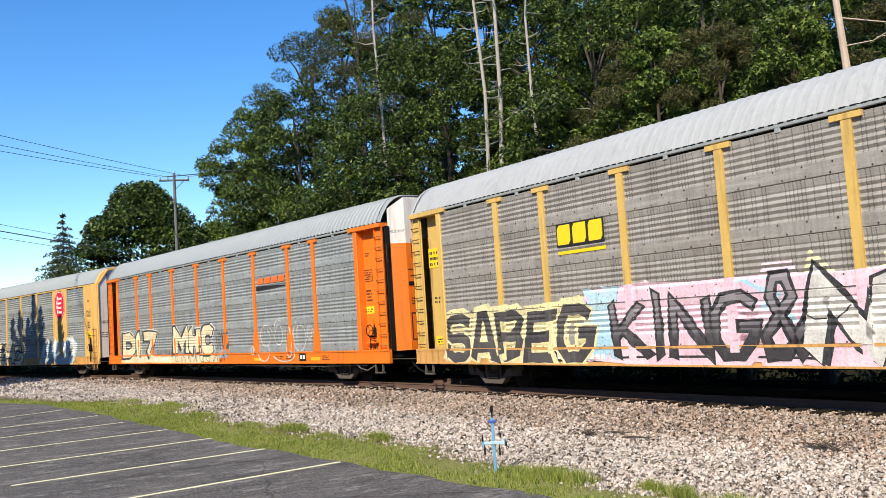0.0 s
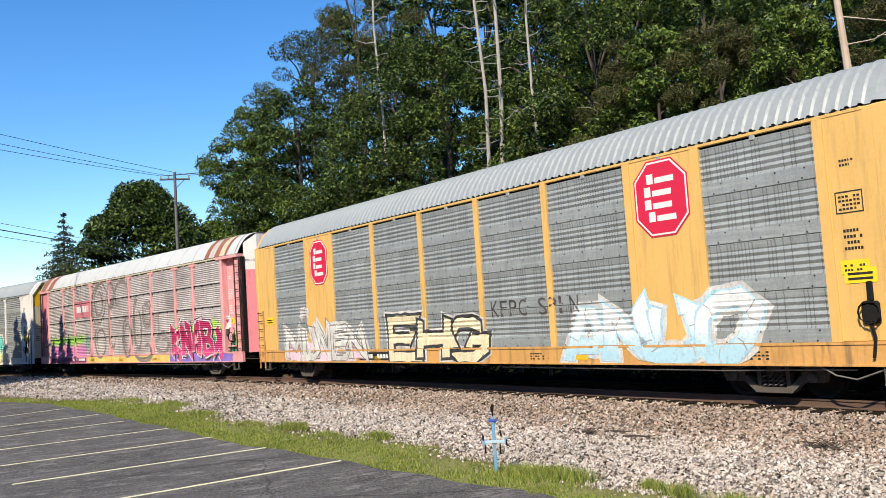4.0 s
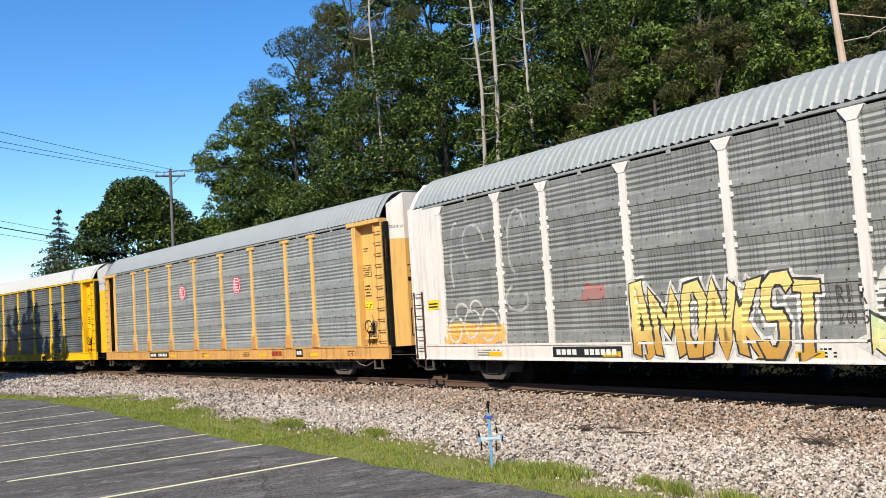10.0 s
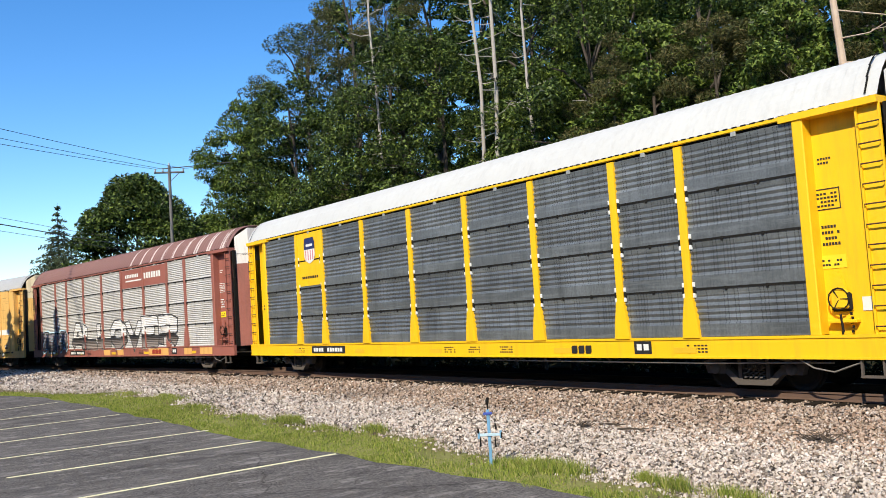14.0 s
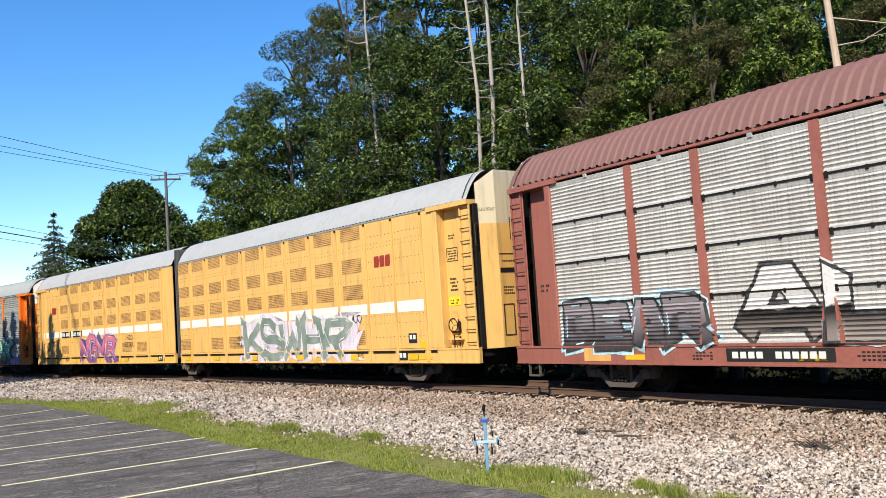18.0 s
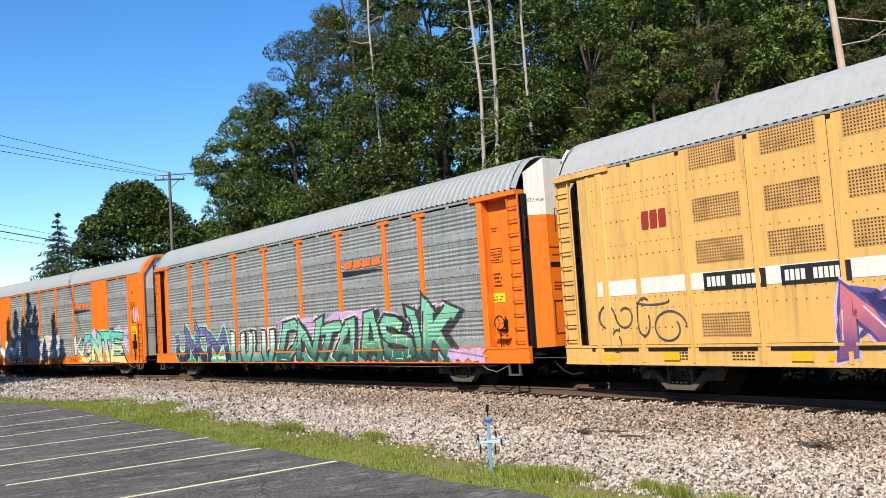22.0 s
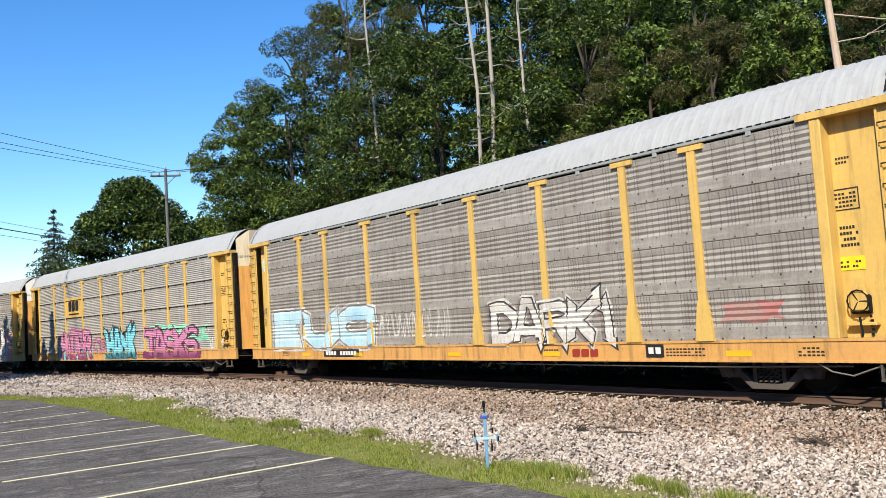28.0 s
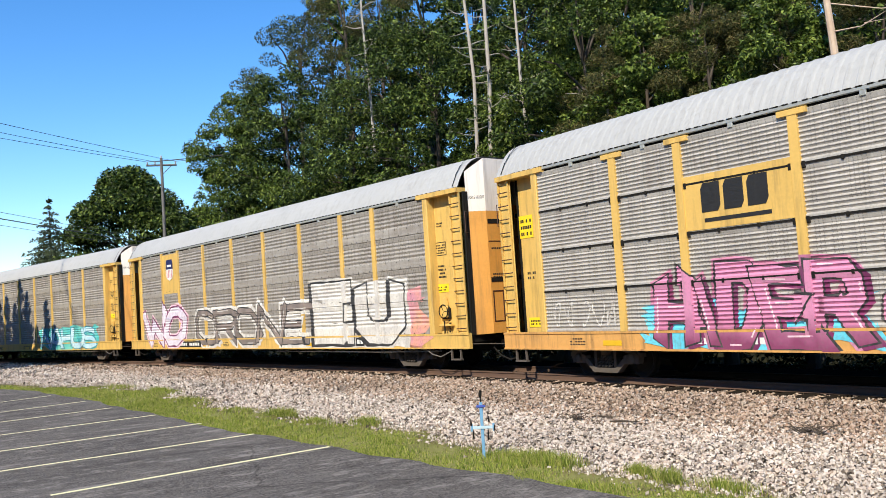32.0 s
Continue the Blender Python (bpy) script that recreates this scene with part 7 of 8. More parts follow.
def louvred_unit(lo, hi, end):
    """One half of the two-part all-yellow car carrier."""
    car = tagged(empty("articulated_railcar"), "pale yellow car carrier half with perforated panels and a white stripe", "railcar", group="cars of the freight train")
    sill_and_body(car, P_TAN, lo, hi)
    part("roof", roof_mesh(lo + 0.1, hi - (0.15 if end > 0 else 0.05), R_PALE, 0.25, 0.004), car)
    part("eave_rail", Mesh().box(lo + 0.2, hi - 0.2, -1.515, -1.44, EAVE - 0.05, EAVE + 0.02), car, material=R_GALV)
    tagged(part("roof_edge_gap", *edge_gaps(lo + 0.3, hi - 0.6), car), kind="stuff")
    if end > 0:
        posts = (-8.53, -6.68, -4.91, -3.07, -1.18, 0.61, 2.45, 4.27, 6.08, 7.62, 9.16)
    else:
        posts = (-9.2, -7.8, -6.38, -4.63, -2.83, -1.15, 0.69, 2.62, 4.51, 6.29, 7.92)
    x_lo, x_hi = (lo, 9.76) if end > 0 else (-9.6, hi)
    edges = [x_lo] + list(posts) + [x_hi]
    side = Side((SILL1, EAVE), True, posts, False, plain=True)
    lou = cached("louvre", lambda: louvre_mesh(1.218, 0.495))
    for i, (a, b) in enumerate(zip(edges, edges[1:])):
        if b - a < 0.12:
            continue
        pn = part("wall_panel", Mesh().box(a + 0.012, b - 0.012, -1.5, -1.45, SILL1 + 0.02, EAVE - 0.06, 0.008), car, material=P_TAN)
        if b - a > 1.3:
            for q in (4.55, 4.42, 3.42, 2.2, 1.95):
                dots = Mesh()
                for k in range(8):
                    dx = a + (b - a) * (k + 0.75) / 8.5
                    dots.box(dx - 0.011, dx + 0.011, -1.506, -1.498, q - 0.011, q + 0.011)
                tagged(part("rivet_line", dots, pn, material=P_LADDER), kind="stuff")
            skip = (9, 10, 11) if end > 0 else (0, 1, 2)
            if i not in skip:
                for z in (4.78, 3.68, 2.80, 1.28):
                    if z < 2 and i % 3 == 1:
                        continue
                    part("perforated_sheet", lou, pn, at=((a + b) / 2, 0, z))
            else:
                for q in range(5):
                    dots = Mesh()
                    for k in range(7):
                        dx = a + (b - a) * (k + 0.7) / 7.6
                        dots.box(dx - 0.014, dx + 0.014, -1.507, -1.498, 1.5 + q * 0.82, 1.528 + q * 0.82)
                    tagged(part("rivet_line", dots, pn, material=P_LADDER), kind="stuff")
            plate(car, "white_stripe", a + 0.08, b - 0.08, 2.27, 2.62, M_DECALW, -1.502)
            if i % 2 == 0:
                plate(car, "reflector", a + 0.6, min(b - 0.2, a + 1.05), 0.80, 0.98, M_REFLECT, -1.536)
        plate(car, "sill_slot", a + 0.15, b - 0.15, 1.0, 1.1, M_BLACK, -1.52)
    for x in posts:
        part("post", Mesh().prism([(x - 0.045, SILL0 + 0.05), (x + 0.045, SILL0 + 0.05), (x + 0.045, EAVE - 0.06), (x - 0.045, EAVE - 0.06)], -1.535, -1.46), car, material=P_TAN)
        # no joint here: a brown strip paints the shadow beside the post
        part("seam", Mesh().box(x - 0.075, x - 0.05, -1.506, -1.49, SILL1, EAVE - 0.1), car, material=P_LADDER)
        plate(car, "post_cap", x - 0.05, x + 0.05, EAVE - 0.16, EAVE - 0.07, M_BLACK, -1.537)
    sill_marks(car, 40 + end, n=4)
    if end > 0:
        shift = new("car_end")
        shift.parent, shift.location = car, (-1.9, 0, 0)
        end_recessed(shift, 1, P_TAN, P_TAN, P_CREAM)
        stencils(car, 10.25, -1.245, low=2.35, box_z=3.65)
        tri_blocks(car, 6.55, 7.5, 3.78, 4.13, L_TTX, -1.506)
        patch(car, side, -3.4, 5.4, 0.85, 2.3, F_LILAC, 31, "sprayed_cloud", 0.35, 0.003)
        piece(car, side, "KSWHR", -3.0, 4.6, 0.76, 2.3, F_SAGEDARK, F_WHITE, F_LILAC, 41, 0.22, 0.025, 0.16, 0.6, spikes=0.7, shine=F_LILAC)
        scrawl(car, side, 4.6, 5.7, 2.0, 2.3, F_BLACK, 19, 3, 0.04)
        tag_text(car, side, "HUNT", -3.75, -3.0, 1.6, 1.8, F_BLACK)
        tag_text(car, side, "WEEZ", -3.8, -3.15, 1.33, 1.52, F_BLACK)
        b = plate(car, "axle_plate", 8.2, 8.62, 1.3, 1.6, M_DECAL, -1.503)
        plate(car, "axle_window", 8.26, 8.38, 1.42, 1.55, M_DECALW, -1.509, parent=b)
        plate(car, "axle_window", 8.44, 8.56, 1.42, 1.55, M_DECALW, -1.509, parent=b)
        plate(car, "reflector", 8.78, 9.15, 1.15, 1.36, M_REFLECT, -1.503)
        # rubber folds between the two halves
        for k in range(6):
            x = lo - 0.48 + k * 0.09
            part("bellows_fold", Mesh().box(x, x + 0.06, -1.46 - 0.03 * (k % 2), 1.46, SILL1 - 0.2, CREST - 0.25 - 0.04 * (k % 2), 0.02), car, material=M_RUBBER)
    else:
        shift = new("car_end")
        shift.parent, shift.location = car, (2.9, 0, 0)
        end_recessed(shift, -1, P_TAN, P_TAN, P_WHITE, gear=False)
        patch(car, side, -2.4, 1.6, 1.3, 2.2, F_NAVY, 32, "sprayed_cloud", 0.4, 0.003)
        piece(car, side, "NGMR", -2.9, 2.0, 0.76, 2.15, F_BRUISE, F_NAVY, F_LAV, 42, 0.24, 0.035, 0.06, 0.5, spikes=0.8, shine=F_PALEPINK, overlap=1.2)
        tag_text(car, side, "H2O", 3.55, 4.35, 1.9, 2.16, F_BLACK)
        tag_text(car, side, "ESTOC.", 3.3, 4.7, 1.55, 1.8, F_BLACK)
        tag_text(car, side, "TMB 20", 7.4, 8.05, 0.8, 0.93, M_DECAL, 0.012)
        rings(car, side, [(-8.9, 1.75, 0.3, 0.35, 0, 0.8), (-8.3, 1.8, 0.3, 0.3, 3, 0.9), (-7.7, 1.7, 0.25, 0.5, 1, 0.9), (-7.0, 1.5, 0.5, 0.4, 0, 1.1), (-7.3, 2.1, 0.6, 0.1, 3.2, 0.5), (-8.6, 1.2, 0.2, 0.3, 1, 1.0)], F_DARK, 0.045)
        tri_blocks(car, -7.56, -6.8, 3.7, 4.1, L_TTX, -1.506)
        number_board(car, -5.96, -4.45, P_TAN, z0=2.24, z1=2.6)
        number_board(car, -4.11, -2.68, P_TAN, z0=2.24, z1=2.6)
    for x in ((7.9, -9.6) if end > 0 else (-7.2,)):
        bogie(car, x)
    return car


def louvre_mesh(w, h):
    m = Mesh()
    m.box(-w / 2, w / 2, -1.506, -1.498, 0.0, h)
    return m.data("perforated_sheet", M_PERF)


train()


# ---- trees, pole and small things beside the line ----
def leaf_cloud(rng, centres, radii, counts, size, droop=0.0, flat=0.6, slim=0.5):
    """Leaves in clumps: one small pointed blade each."""
    counts, size, radii = (np.asarray(counts) * 2.0).astype(int), size * 0.66, radii * 0.84
    idx = np.repeat(np.arange(len(centres)), counts)
    n = len(idx)
    d = rng.normal(size=(n, 3))
    d /= np.linalg.norm(d, axis=1)[:, None]
    d *= rng.uniform(0.3, 1.0, (n, 1)) ** 0.4
    r = radii[idx]
    p = centres[idx] + d * np.stack([r, r, r * flat], 1)
    p[:, 2] -= droop * (d[:, 0] ** 2 + d[:, 1] ** 2) * r
    nrm = rng.normal(size=(n, 3)) * 0.7 + d * 0.5 + np.array([0, 0, 0.6])
    nrm /= np.linalg.norm(nrm, axis=1)[:, None]
    t = rng.normal(size=(n, 3)) + d * 0.8
    t[:, 2] -= droop * 1.2
    t -= nrm * (t * nrm).sum(1)[:, None]
    t /= np.linalg.norm(t, axis=1)[:, None] + 1e-9
    b = np.cross(nrm, t)
    ln = size * rng.uniform(0.6, 1.35, (n, 1))
    w = ln * slim
    v = np.stack([p - t * ln * 0.4 + b * w * 0.5, p + t * ln * 0.6, p - t * ln * 0.3 - b * w * 0.5], 1)
    return v.reshape(-1, 3)


def tree(name, label, x, y, h, rad, low, leaves, size, material, seed, clumps=70, droop=0.2, gap=0.0, shape=1.0, slim=0.5, bark=None, lean=(0, 0), category="tree", clump=0.2):
    """A broad tree: tapered trunk, limbs that reach the clumps, crown of many leaves."""
    rng = np.random.default_rng(seed)
    z0 = land_z(x, y) - 0.1
    top = tagged(empty(name, x, y, z0), label, category)
    h = h - z0
    cz, rz = (h + low) / 2, (h - low) / 2
    a = rng.uniform(0, 2 * np.pi, clumps)
    w = rng.uniform(-1, 1, clumps)
    rr = np.sqrt(1 - w * w * 0.96) * rng.uniform(0.45, 1.0, clumps) ** (0.4 if gap == 0 else 0.25)
    prof = (1 - 0.35 * np.clip(w, 0, 1)) ** shape
    bulge = 1 + 0.22 * np.sin(a * 3 + seed) * np.cos(w * 4 + seed)
    c = np.stack([rad * rr * prof * bulge * np.cos(a) + lean[0] * (w + 1) / 2, rad * rr * prof * bulge * np.sin(a) + lean[1] * (w + 1) / 2, cz + rz * w * 0.93], 1)
    cr = rng.uniform(0.65, 1.35, clumps) * rad * clump * (1.9 if clumps < 40 else 1.35)
    cnt = np.maximum(8, (leaves * cr ** 2 / (cr ** 2).sum()).astype(int))
    v = leaf_cloud(rng, c, cr, cnt, size, droop, 0.6, slim)
    part("crown", big_mesh("crown", v, np.arange(len(v)).reshape(-1, 3), material, 3), top)
    m = Mesh()
    tr = 0.055 * h ** 0.75 * 0.55
    pts = [(lean[0] * q * q * 0.5 + 0.12 * math.sin(seed + 4 * q), lean[1] * q * q * 0.5 + 0.1 * math.cos(seed + 5 * q), q * h * 0.9) for q in (0, 0.12, 0.3, 0.5, 0.7, 1.0)]
    m.tube(pts, [tr * 1.3, tr, tr * 0.85, tr * 0.6, tr * 0.4, 0.02], 8)
    part("trunk", m, top, material=bark or M_BARK)
    for i in rng.permutation(clumps)[:14 if slim > 0.2 else 6]:
        e = Vector(c[i])
        q = min(0.85, max(0.12, (e.z - 0.35 * rad) / (h * 0.9)))
        k = q * 5
        j = min(4, int(k))
        s = Vector(pts[1]).lerp(Vector(pts[5]), q)
        s.z = q * h * 0.9
        mid = s.lerp(e, 0.55) + Vector((0, 0, 0.1 * rad))
        part("limb", Mesh().tube([s, mid, e], [tr * 0.28, tr * 0.18, 0.02], 5), top, material=bark or M_BARK)
    return top


def conifer(name, label, x, y, h, rad, leaves, material, seed, bare=0.15, layers=16, size=0.3, taper=1.0, fat=0.36, droop=0.35):
    """A spruce or fir: whorls of drooping boughs on a straight stem."""
    rng = np.random.default_rng(seed)
    z0 = land_z(x, y) - 0.1
    top = tagged(empty(name, x, y, z0), label, "tree")
    h = h - z0
    cs, rs = [], []
    bough = Mesh()
    for i in range(layers):
        q = i / (layers - 1)
        z = h * (bare + (0.97 - bare) * q)
        r = rad * (1 - q) ** taper + 0.15
        n = max(3, int(9 * (1 - q)) + 3)
        for k in range(n):
            a = (k + rng.uniform(-0.3, 0.3)) / n * 6.283 + i * 1.7
            rl = r * rng.uniform(0.8, 1.1)
            e = (rl * math.cos(a), rl * math.sin(a), z - 0.28 * rl + rng.uniform(-0.15, 0.15))
            if k < 4:
                bough.tube([(0, 0, z), (e[0] * 0.6, e[1] * 0.6, z - 0.1 * rl), e], [0.045, 0.03, 0.01], 4)
            for f in (0.35, 0.65, 0.95):
                cs.append((e[0] * f, e[1] * f, z + (e[2] - z) * f))
                rs.append(max(0.25, fat * rl * (1.15 - 0.4 * f)))
    cs, rs = np.array(cs), np.array(rs)
    cnt = np.maximum(6, (leaves * rs ** 1.5 / (rs ** 1.5).sum()).astype(int))
    v = leaf_cloud(rng, cs, rs, cnt, size, droop, 0.4, 0.4)
    part("crown", big_mesh("crown", v, np.arange(len(v)).reshape(-1, 3), material, 3), top)
    part("trunk", Mesh().tube([(0, 0, 0), (0, 0, h * 0.5), (0, 0, h)], [0.16 * h / 12, 0.1 * h / 12, 0.01], 8), top, material=M_BARK)
    tagged(part("bough", bough, top, material=M_BARK), kind="stuff")
    return top


def dead_tree(x, y, h, r, lean, seed, material=M_DEADWOOD, label="pale dead pine trunk with short broken branches", first=0.25, n=26, reach=1.7):
    rng = random.Random(seed)
    z0 = land_z(x, y) - 0.1
    top = tagged(empty("dead_tree", x, y, z0), label, "dead tree", group="dead trunks in the woods")
    h -= z0
    pts = [Vector((lean[0] * q + 0.12 * math.sin(seed + 9 * q), lean[1] * q + 0.12 * math.cos(seed + 8 * q), h * q)) for q in (0, 0.2, 0.4, 0.6, 0.8, 1.0)]
    part("trunk", Mesh().tube(pts, [r, r * 0.92, r * 0.82, r * 0.7, r * 0.55, r * 0.35], 9), top, material=material)
    for i in range(n):
        q = first + (0.98 - first) * i / n + rng.uniform(-0.01, 0.01)
        k = min(4, int(q * 5))
        p = pts[k].lerp(pts[k + 1], q * 5 - k)
        a = rng.uniform(0, 6.283)
        L = rng.uniform(0.35, 1.0) * reach
        d = Vector((math.cos(a), math.sin(a), rng.uniform(-0.15, 0.35)))
        m = Mesh().tube([p, p + d * L * 0.5 + Vector((0, 0, -0.04 * L)), p + d * L + Vector((0, 0, rng.uniform(-0.2, 0.15) * L))], [0.024, 0.017, 0.005], 5)
        if L > 0.9:
            b = p + d * L * 0.55
            e = Vector((math.cos(a + 0.8), math.sin(a + 0.8), 0.1))
            m.tube([b, b + e * L * 0.35], [0.014, 0.004], 4)
        part("branch", m, top, material=material)
    return top


def woods():
    MAPLE = "broadleaf tree with a dense dark green crown"
    rows = [  # x, y, height, radius, lowest leaves, leaves, seed
        (-40.6, 21.2, 14.2, 4.3, 2.0, 12000, 1), (-37.3, 21.9, 16.4, 4.2, 2.0, 14000, 2), (-35.4, 23.0, 15.8, 3.6, 2.5, 12000, 3),
        (-29.1, 23.9, 12.6, 3.3, 2.0, 12000, 4), (-25.2, 23.4, 14.4, 3.5, 3.0, 12000, 5), (-26.1, 26.5, 16.5, 4.0, 3.0, 11000, 6),
        (-22.2, 26.4, 15.2, 3.6, 3.0, 11000, 7), (-18.4, 26.8, 14.6, 3.4, 3.0, 10000, 8), (-14.2, 26.0, 13.5, 3.2, 3.0, 10000, 9), (-10.4, 25.5, 13.0, 3.2, 3.0, 6000, 10), (-31.4, 25.2, 17.5, 3.4, 2.0, 11000, 11), (-28.6, 27.8, 18.0, 3.6, 2.0, 9000, 12), (-20.6, 21.9, 11.4, 2.5, 3.0, 9000, 13), (-15.9, 22.6, 10.6, 2.3, 3.0, 8000, 14), (-33.2, 28.6, 20.0, 3.8, 2.0, 8000, 15)]
    for i, (x, y, h, r, lo, n, sd) in enumerate(rows):
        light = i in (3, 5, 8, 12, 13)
        tree("maple_tree", MAPLE if not light else "broadleaf tree with a mid green crown, sunlight put into its leaf colour", x, y, h, r, lo, int(n * 1.6), 0.235, M_LEAF_LIT if light else M_LEAF, sd, clumps=95, droop=0.25, clump=0.17)
    # loose grey green tree and drooping walnut trees at the edge of the woods
    tree("ash_tree", "tall thin-leaved grey green tree with open branches", -56.2, 25.4, 23.0, 5.4, 5.0, 15000, 0.30, M_LEAF_GREY, 21, clumps=80, gap=1.0, droop=0.1, clump=0.16, slim=0.4)
    tree("walnut_tree", "walnut tree with long drooping leaf sprays", -53.0, 19.6, 16.2, 3.0, 7.5, 11000, 0.36, M_LEAF_LIT, 22, clumps=78, droop=0.55, gap=1.0, clump=0.19, slim=0.34)
    tree("walnut_tree", "walnut tree with long drooping leaf sprays", -50.6, 21.6, 17.6, 4.0, 2.5, 14000, 0.38, M_LEAF, 23, clumps=84, droop=0.55, gap=1.0, clump=0.18, slim=0.34)
    tree("walnut_tree", "walnut tree with long drooping leaf sprays", -47.6, 20.6, 15.4, 3.8, 2.0, 13000, 0.36, M_LEAF, 24, clumps=74, droop=0.5, gap=1.0, clump=0.17, slim=0.36)
    SHRUB = "lower roadside tree with lighter green leaves and bare twigs"
    for x, y, h, r, sd, mt in ((-49.5, 17.6, 9.6, 2.6, 31, M_LEAF_LIT), (-44.6, 18.9, 9.8, 2.7, 32, M_LEAF_LIT), (-40.6, 19.3, 9.3, 2.4, 33, M_LEAF), (-36.8, 19.8, 8.8, 2.2, 34, M_LEAF), (-33.2, 20.3, 8.6, 2.0, 35, M_LEAF), (-24.0, 20.6, 8.2, 1.9, 36, M_LEAF_LIT), (-27.4, 21.2, 8.0, 1.7, 37, M_LEAF), (-19.6, 21.6, 7.6, 1.9, 38, M_LEAF_LIT), (-52.2, 18.2, 8.4, 2.0, 39, M_LEAF_LIT)):
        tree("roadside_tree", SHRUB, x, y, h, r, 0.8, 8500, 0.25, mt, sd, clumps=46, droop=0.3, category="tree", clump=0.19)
    # pines with brownish needles
    PINE = "pine with thinning brownish green needles"
    for x, y, h, r, sd in ((-52.0, 27.0, 27.0, 4.2, 41), (-22.0, 22.6, 11.8, 2.7, 42), (-18.8, 22.8, 11.2, 2.6, 43), (-16.6, 23.9, 10.6, 2.5, 44), (-43.0, 24.6, 21.5, 3.4, 45), (-13.2, 23.0, 10.2, 2.2, 46)):
        tree("pine_tree", PINE, x, y, h, r, 3.0, 19000, 0.26, M_NEEDLE, sd, clumps=60, droop=0.05, gap=1.0, slim=0.15, clump=0.17)
    # tall trees farther in
    back = [(-60.6, 30.2, 27.0), (-54.3, 31.0, 27.0), (-48.6, 31.2, 26.0), (-43.6, 32.4, 26.0), (-39.2, 32.0, 24.0), (-35.2, 33.4, 23.0), (-31.7, 33.2, 22.0), (-28.5, 34.5, 21.0), (-25.0, 33.8, 20.0), (-21.5, 34.6, 19.0), (-18.0, 34.1, 18.0), (-14.0, 34.2, 17.0)]
    for i, (x, y, h) in enumerate(back):
        tree("forest_tree", "tall dark forest tree behind the front row", x, y, h, 4.2, 3.0, 7500, 0.46, M_LEAF, 60 + i, clumps=70, clump=0.18)
    for i, (x, y, h) in enumerate([(-58.0, 42.0, 30.0), (-50.0, 43.0, 29.0), (-42.0, 44.0, 27.0), (-34.0, 45.0, 25.0), (-26.0, 45.5, 24.0), (-19.0, 46.0, 22.0)]):
        tree("forest_tree", "tall dark forest tree deep in the woods", x, y, h, 5.0, 2.0, 6000, 0.68, M_LEAF, 80 + i, clumps=60, clump=0.2)
    # dead trunks
    dead_tree(-29.62, 22.0, 19.0, 0.125, (-0.1, 0.0), 1, n=46, reach=1.3)
    dead_tree(-30.25, 21.75, 19.5, 0.105, (-0.3, -0.1), 2, n=46, reach=1.3)
    dead_tree(-37.0, 20.3, 20.5, 0.085, (0.1, 0.0), 3, first=0.45, n=34, reach=1.5)
    dead_tree(-27.3, 21.95, 17.5, 0.085, (0.1, 0.0), 4, first=0.5, n=24, reach=1.2)
    dead_tree(-21.6, 21.4, 9.6, 0.08, (-0.6, -0.1), 6, first=0.6, n=10)
    dead_tree(-12.35, 21.4, 13.0, 0.145, (-1.3, -0.5), 5, M_BARE, "broken tree trunk stripped to orange white wood", 0.5, 9, 3.2)
    # left of the woods
    tree("maple_tree", "round broadleaf tree standing beside the utility pole", -82.5, 19.7, 16.0, 5.5, 1.0, 36000, 0.50, M_LEAF, 90, clumps=230, clump=0.2)
    tree("maple_tree", "smaller broadleaf tree beside the line", -79.5, 22.6, 12.0, 3.4, 1.0, 9000, 0.40, M_LEAF, 91, clumps=70)
    tree("maple_tree", "smaller broadleaf tree beside the line", -82.0, 26.0, 12.6, 4.4, 1.0, 9000, 0.42, M_LEAF_LIT, 92, clumps=70)
    tree("maple_tree", "smaller broadleaf tree beside the line", -70.0, 27.6, 10.4, 3.2, 1.0, 7000, 0.38, M_LEAF_LIT, 94, clumps=70)
    conifer("fir_tree", "slim grey green fir with drooping boughs", -88.9, 14.1, 14.4, 5.2, 30000, M_LEAF_GREY, 95, layers=23, size=0.42, fat=0.42, droop=0.6)
    # trees beside the lot whose shade falls on the passing train
    CEDAR = "dense columnar cedar standing beyond the parking lot"
    for x, y, h, r, sd in ((-64.0, -0.4, 9.6, 2.0, 100), (-62.0, 0.0, 11.4, 2.0, 96), (-60.7, 0.3, 12.0, 2.0, 97), (-59.2, 0.5, 11.6, 2.1, 99), (-58.2, 0.8, 13.0, 2.2, 98), (-57.1, 1.0, 12.0, 1.9, 101), (-55.6, 1.4, 9.6, 1.9, 102), (-54.0, 1.7, 11.4, 1.5, 103), (-52.8, 1.9, 9.7, 1.5, 104)):
        conifer("cedar_tree", CEDAR, x, y, h, r * 1.2, 11000, M_NEEDLE, sd, bare=0.02, layers=22, size=0.6, taper=0.75, fat=0.5)


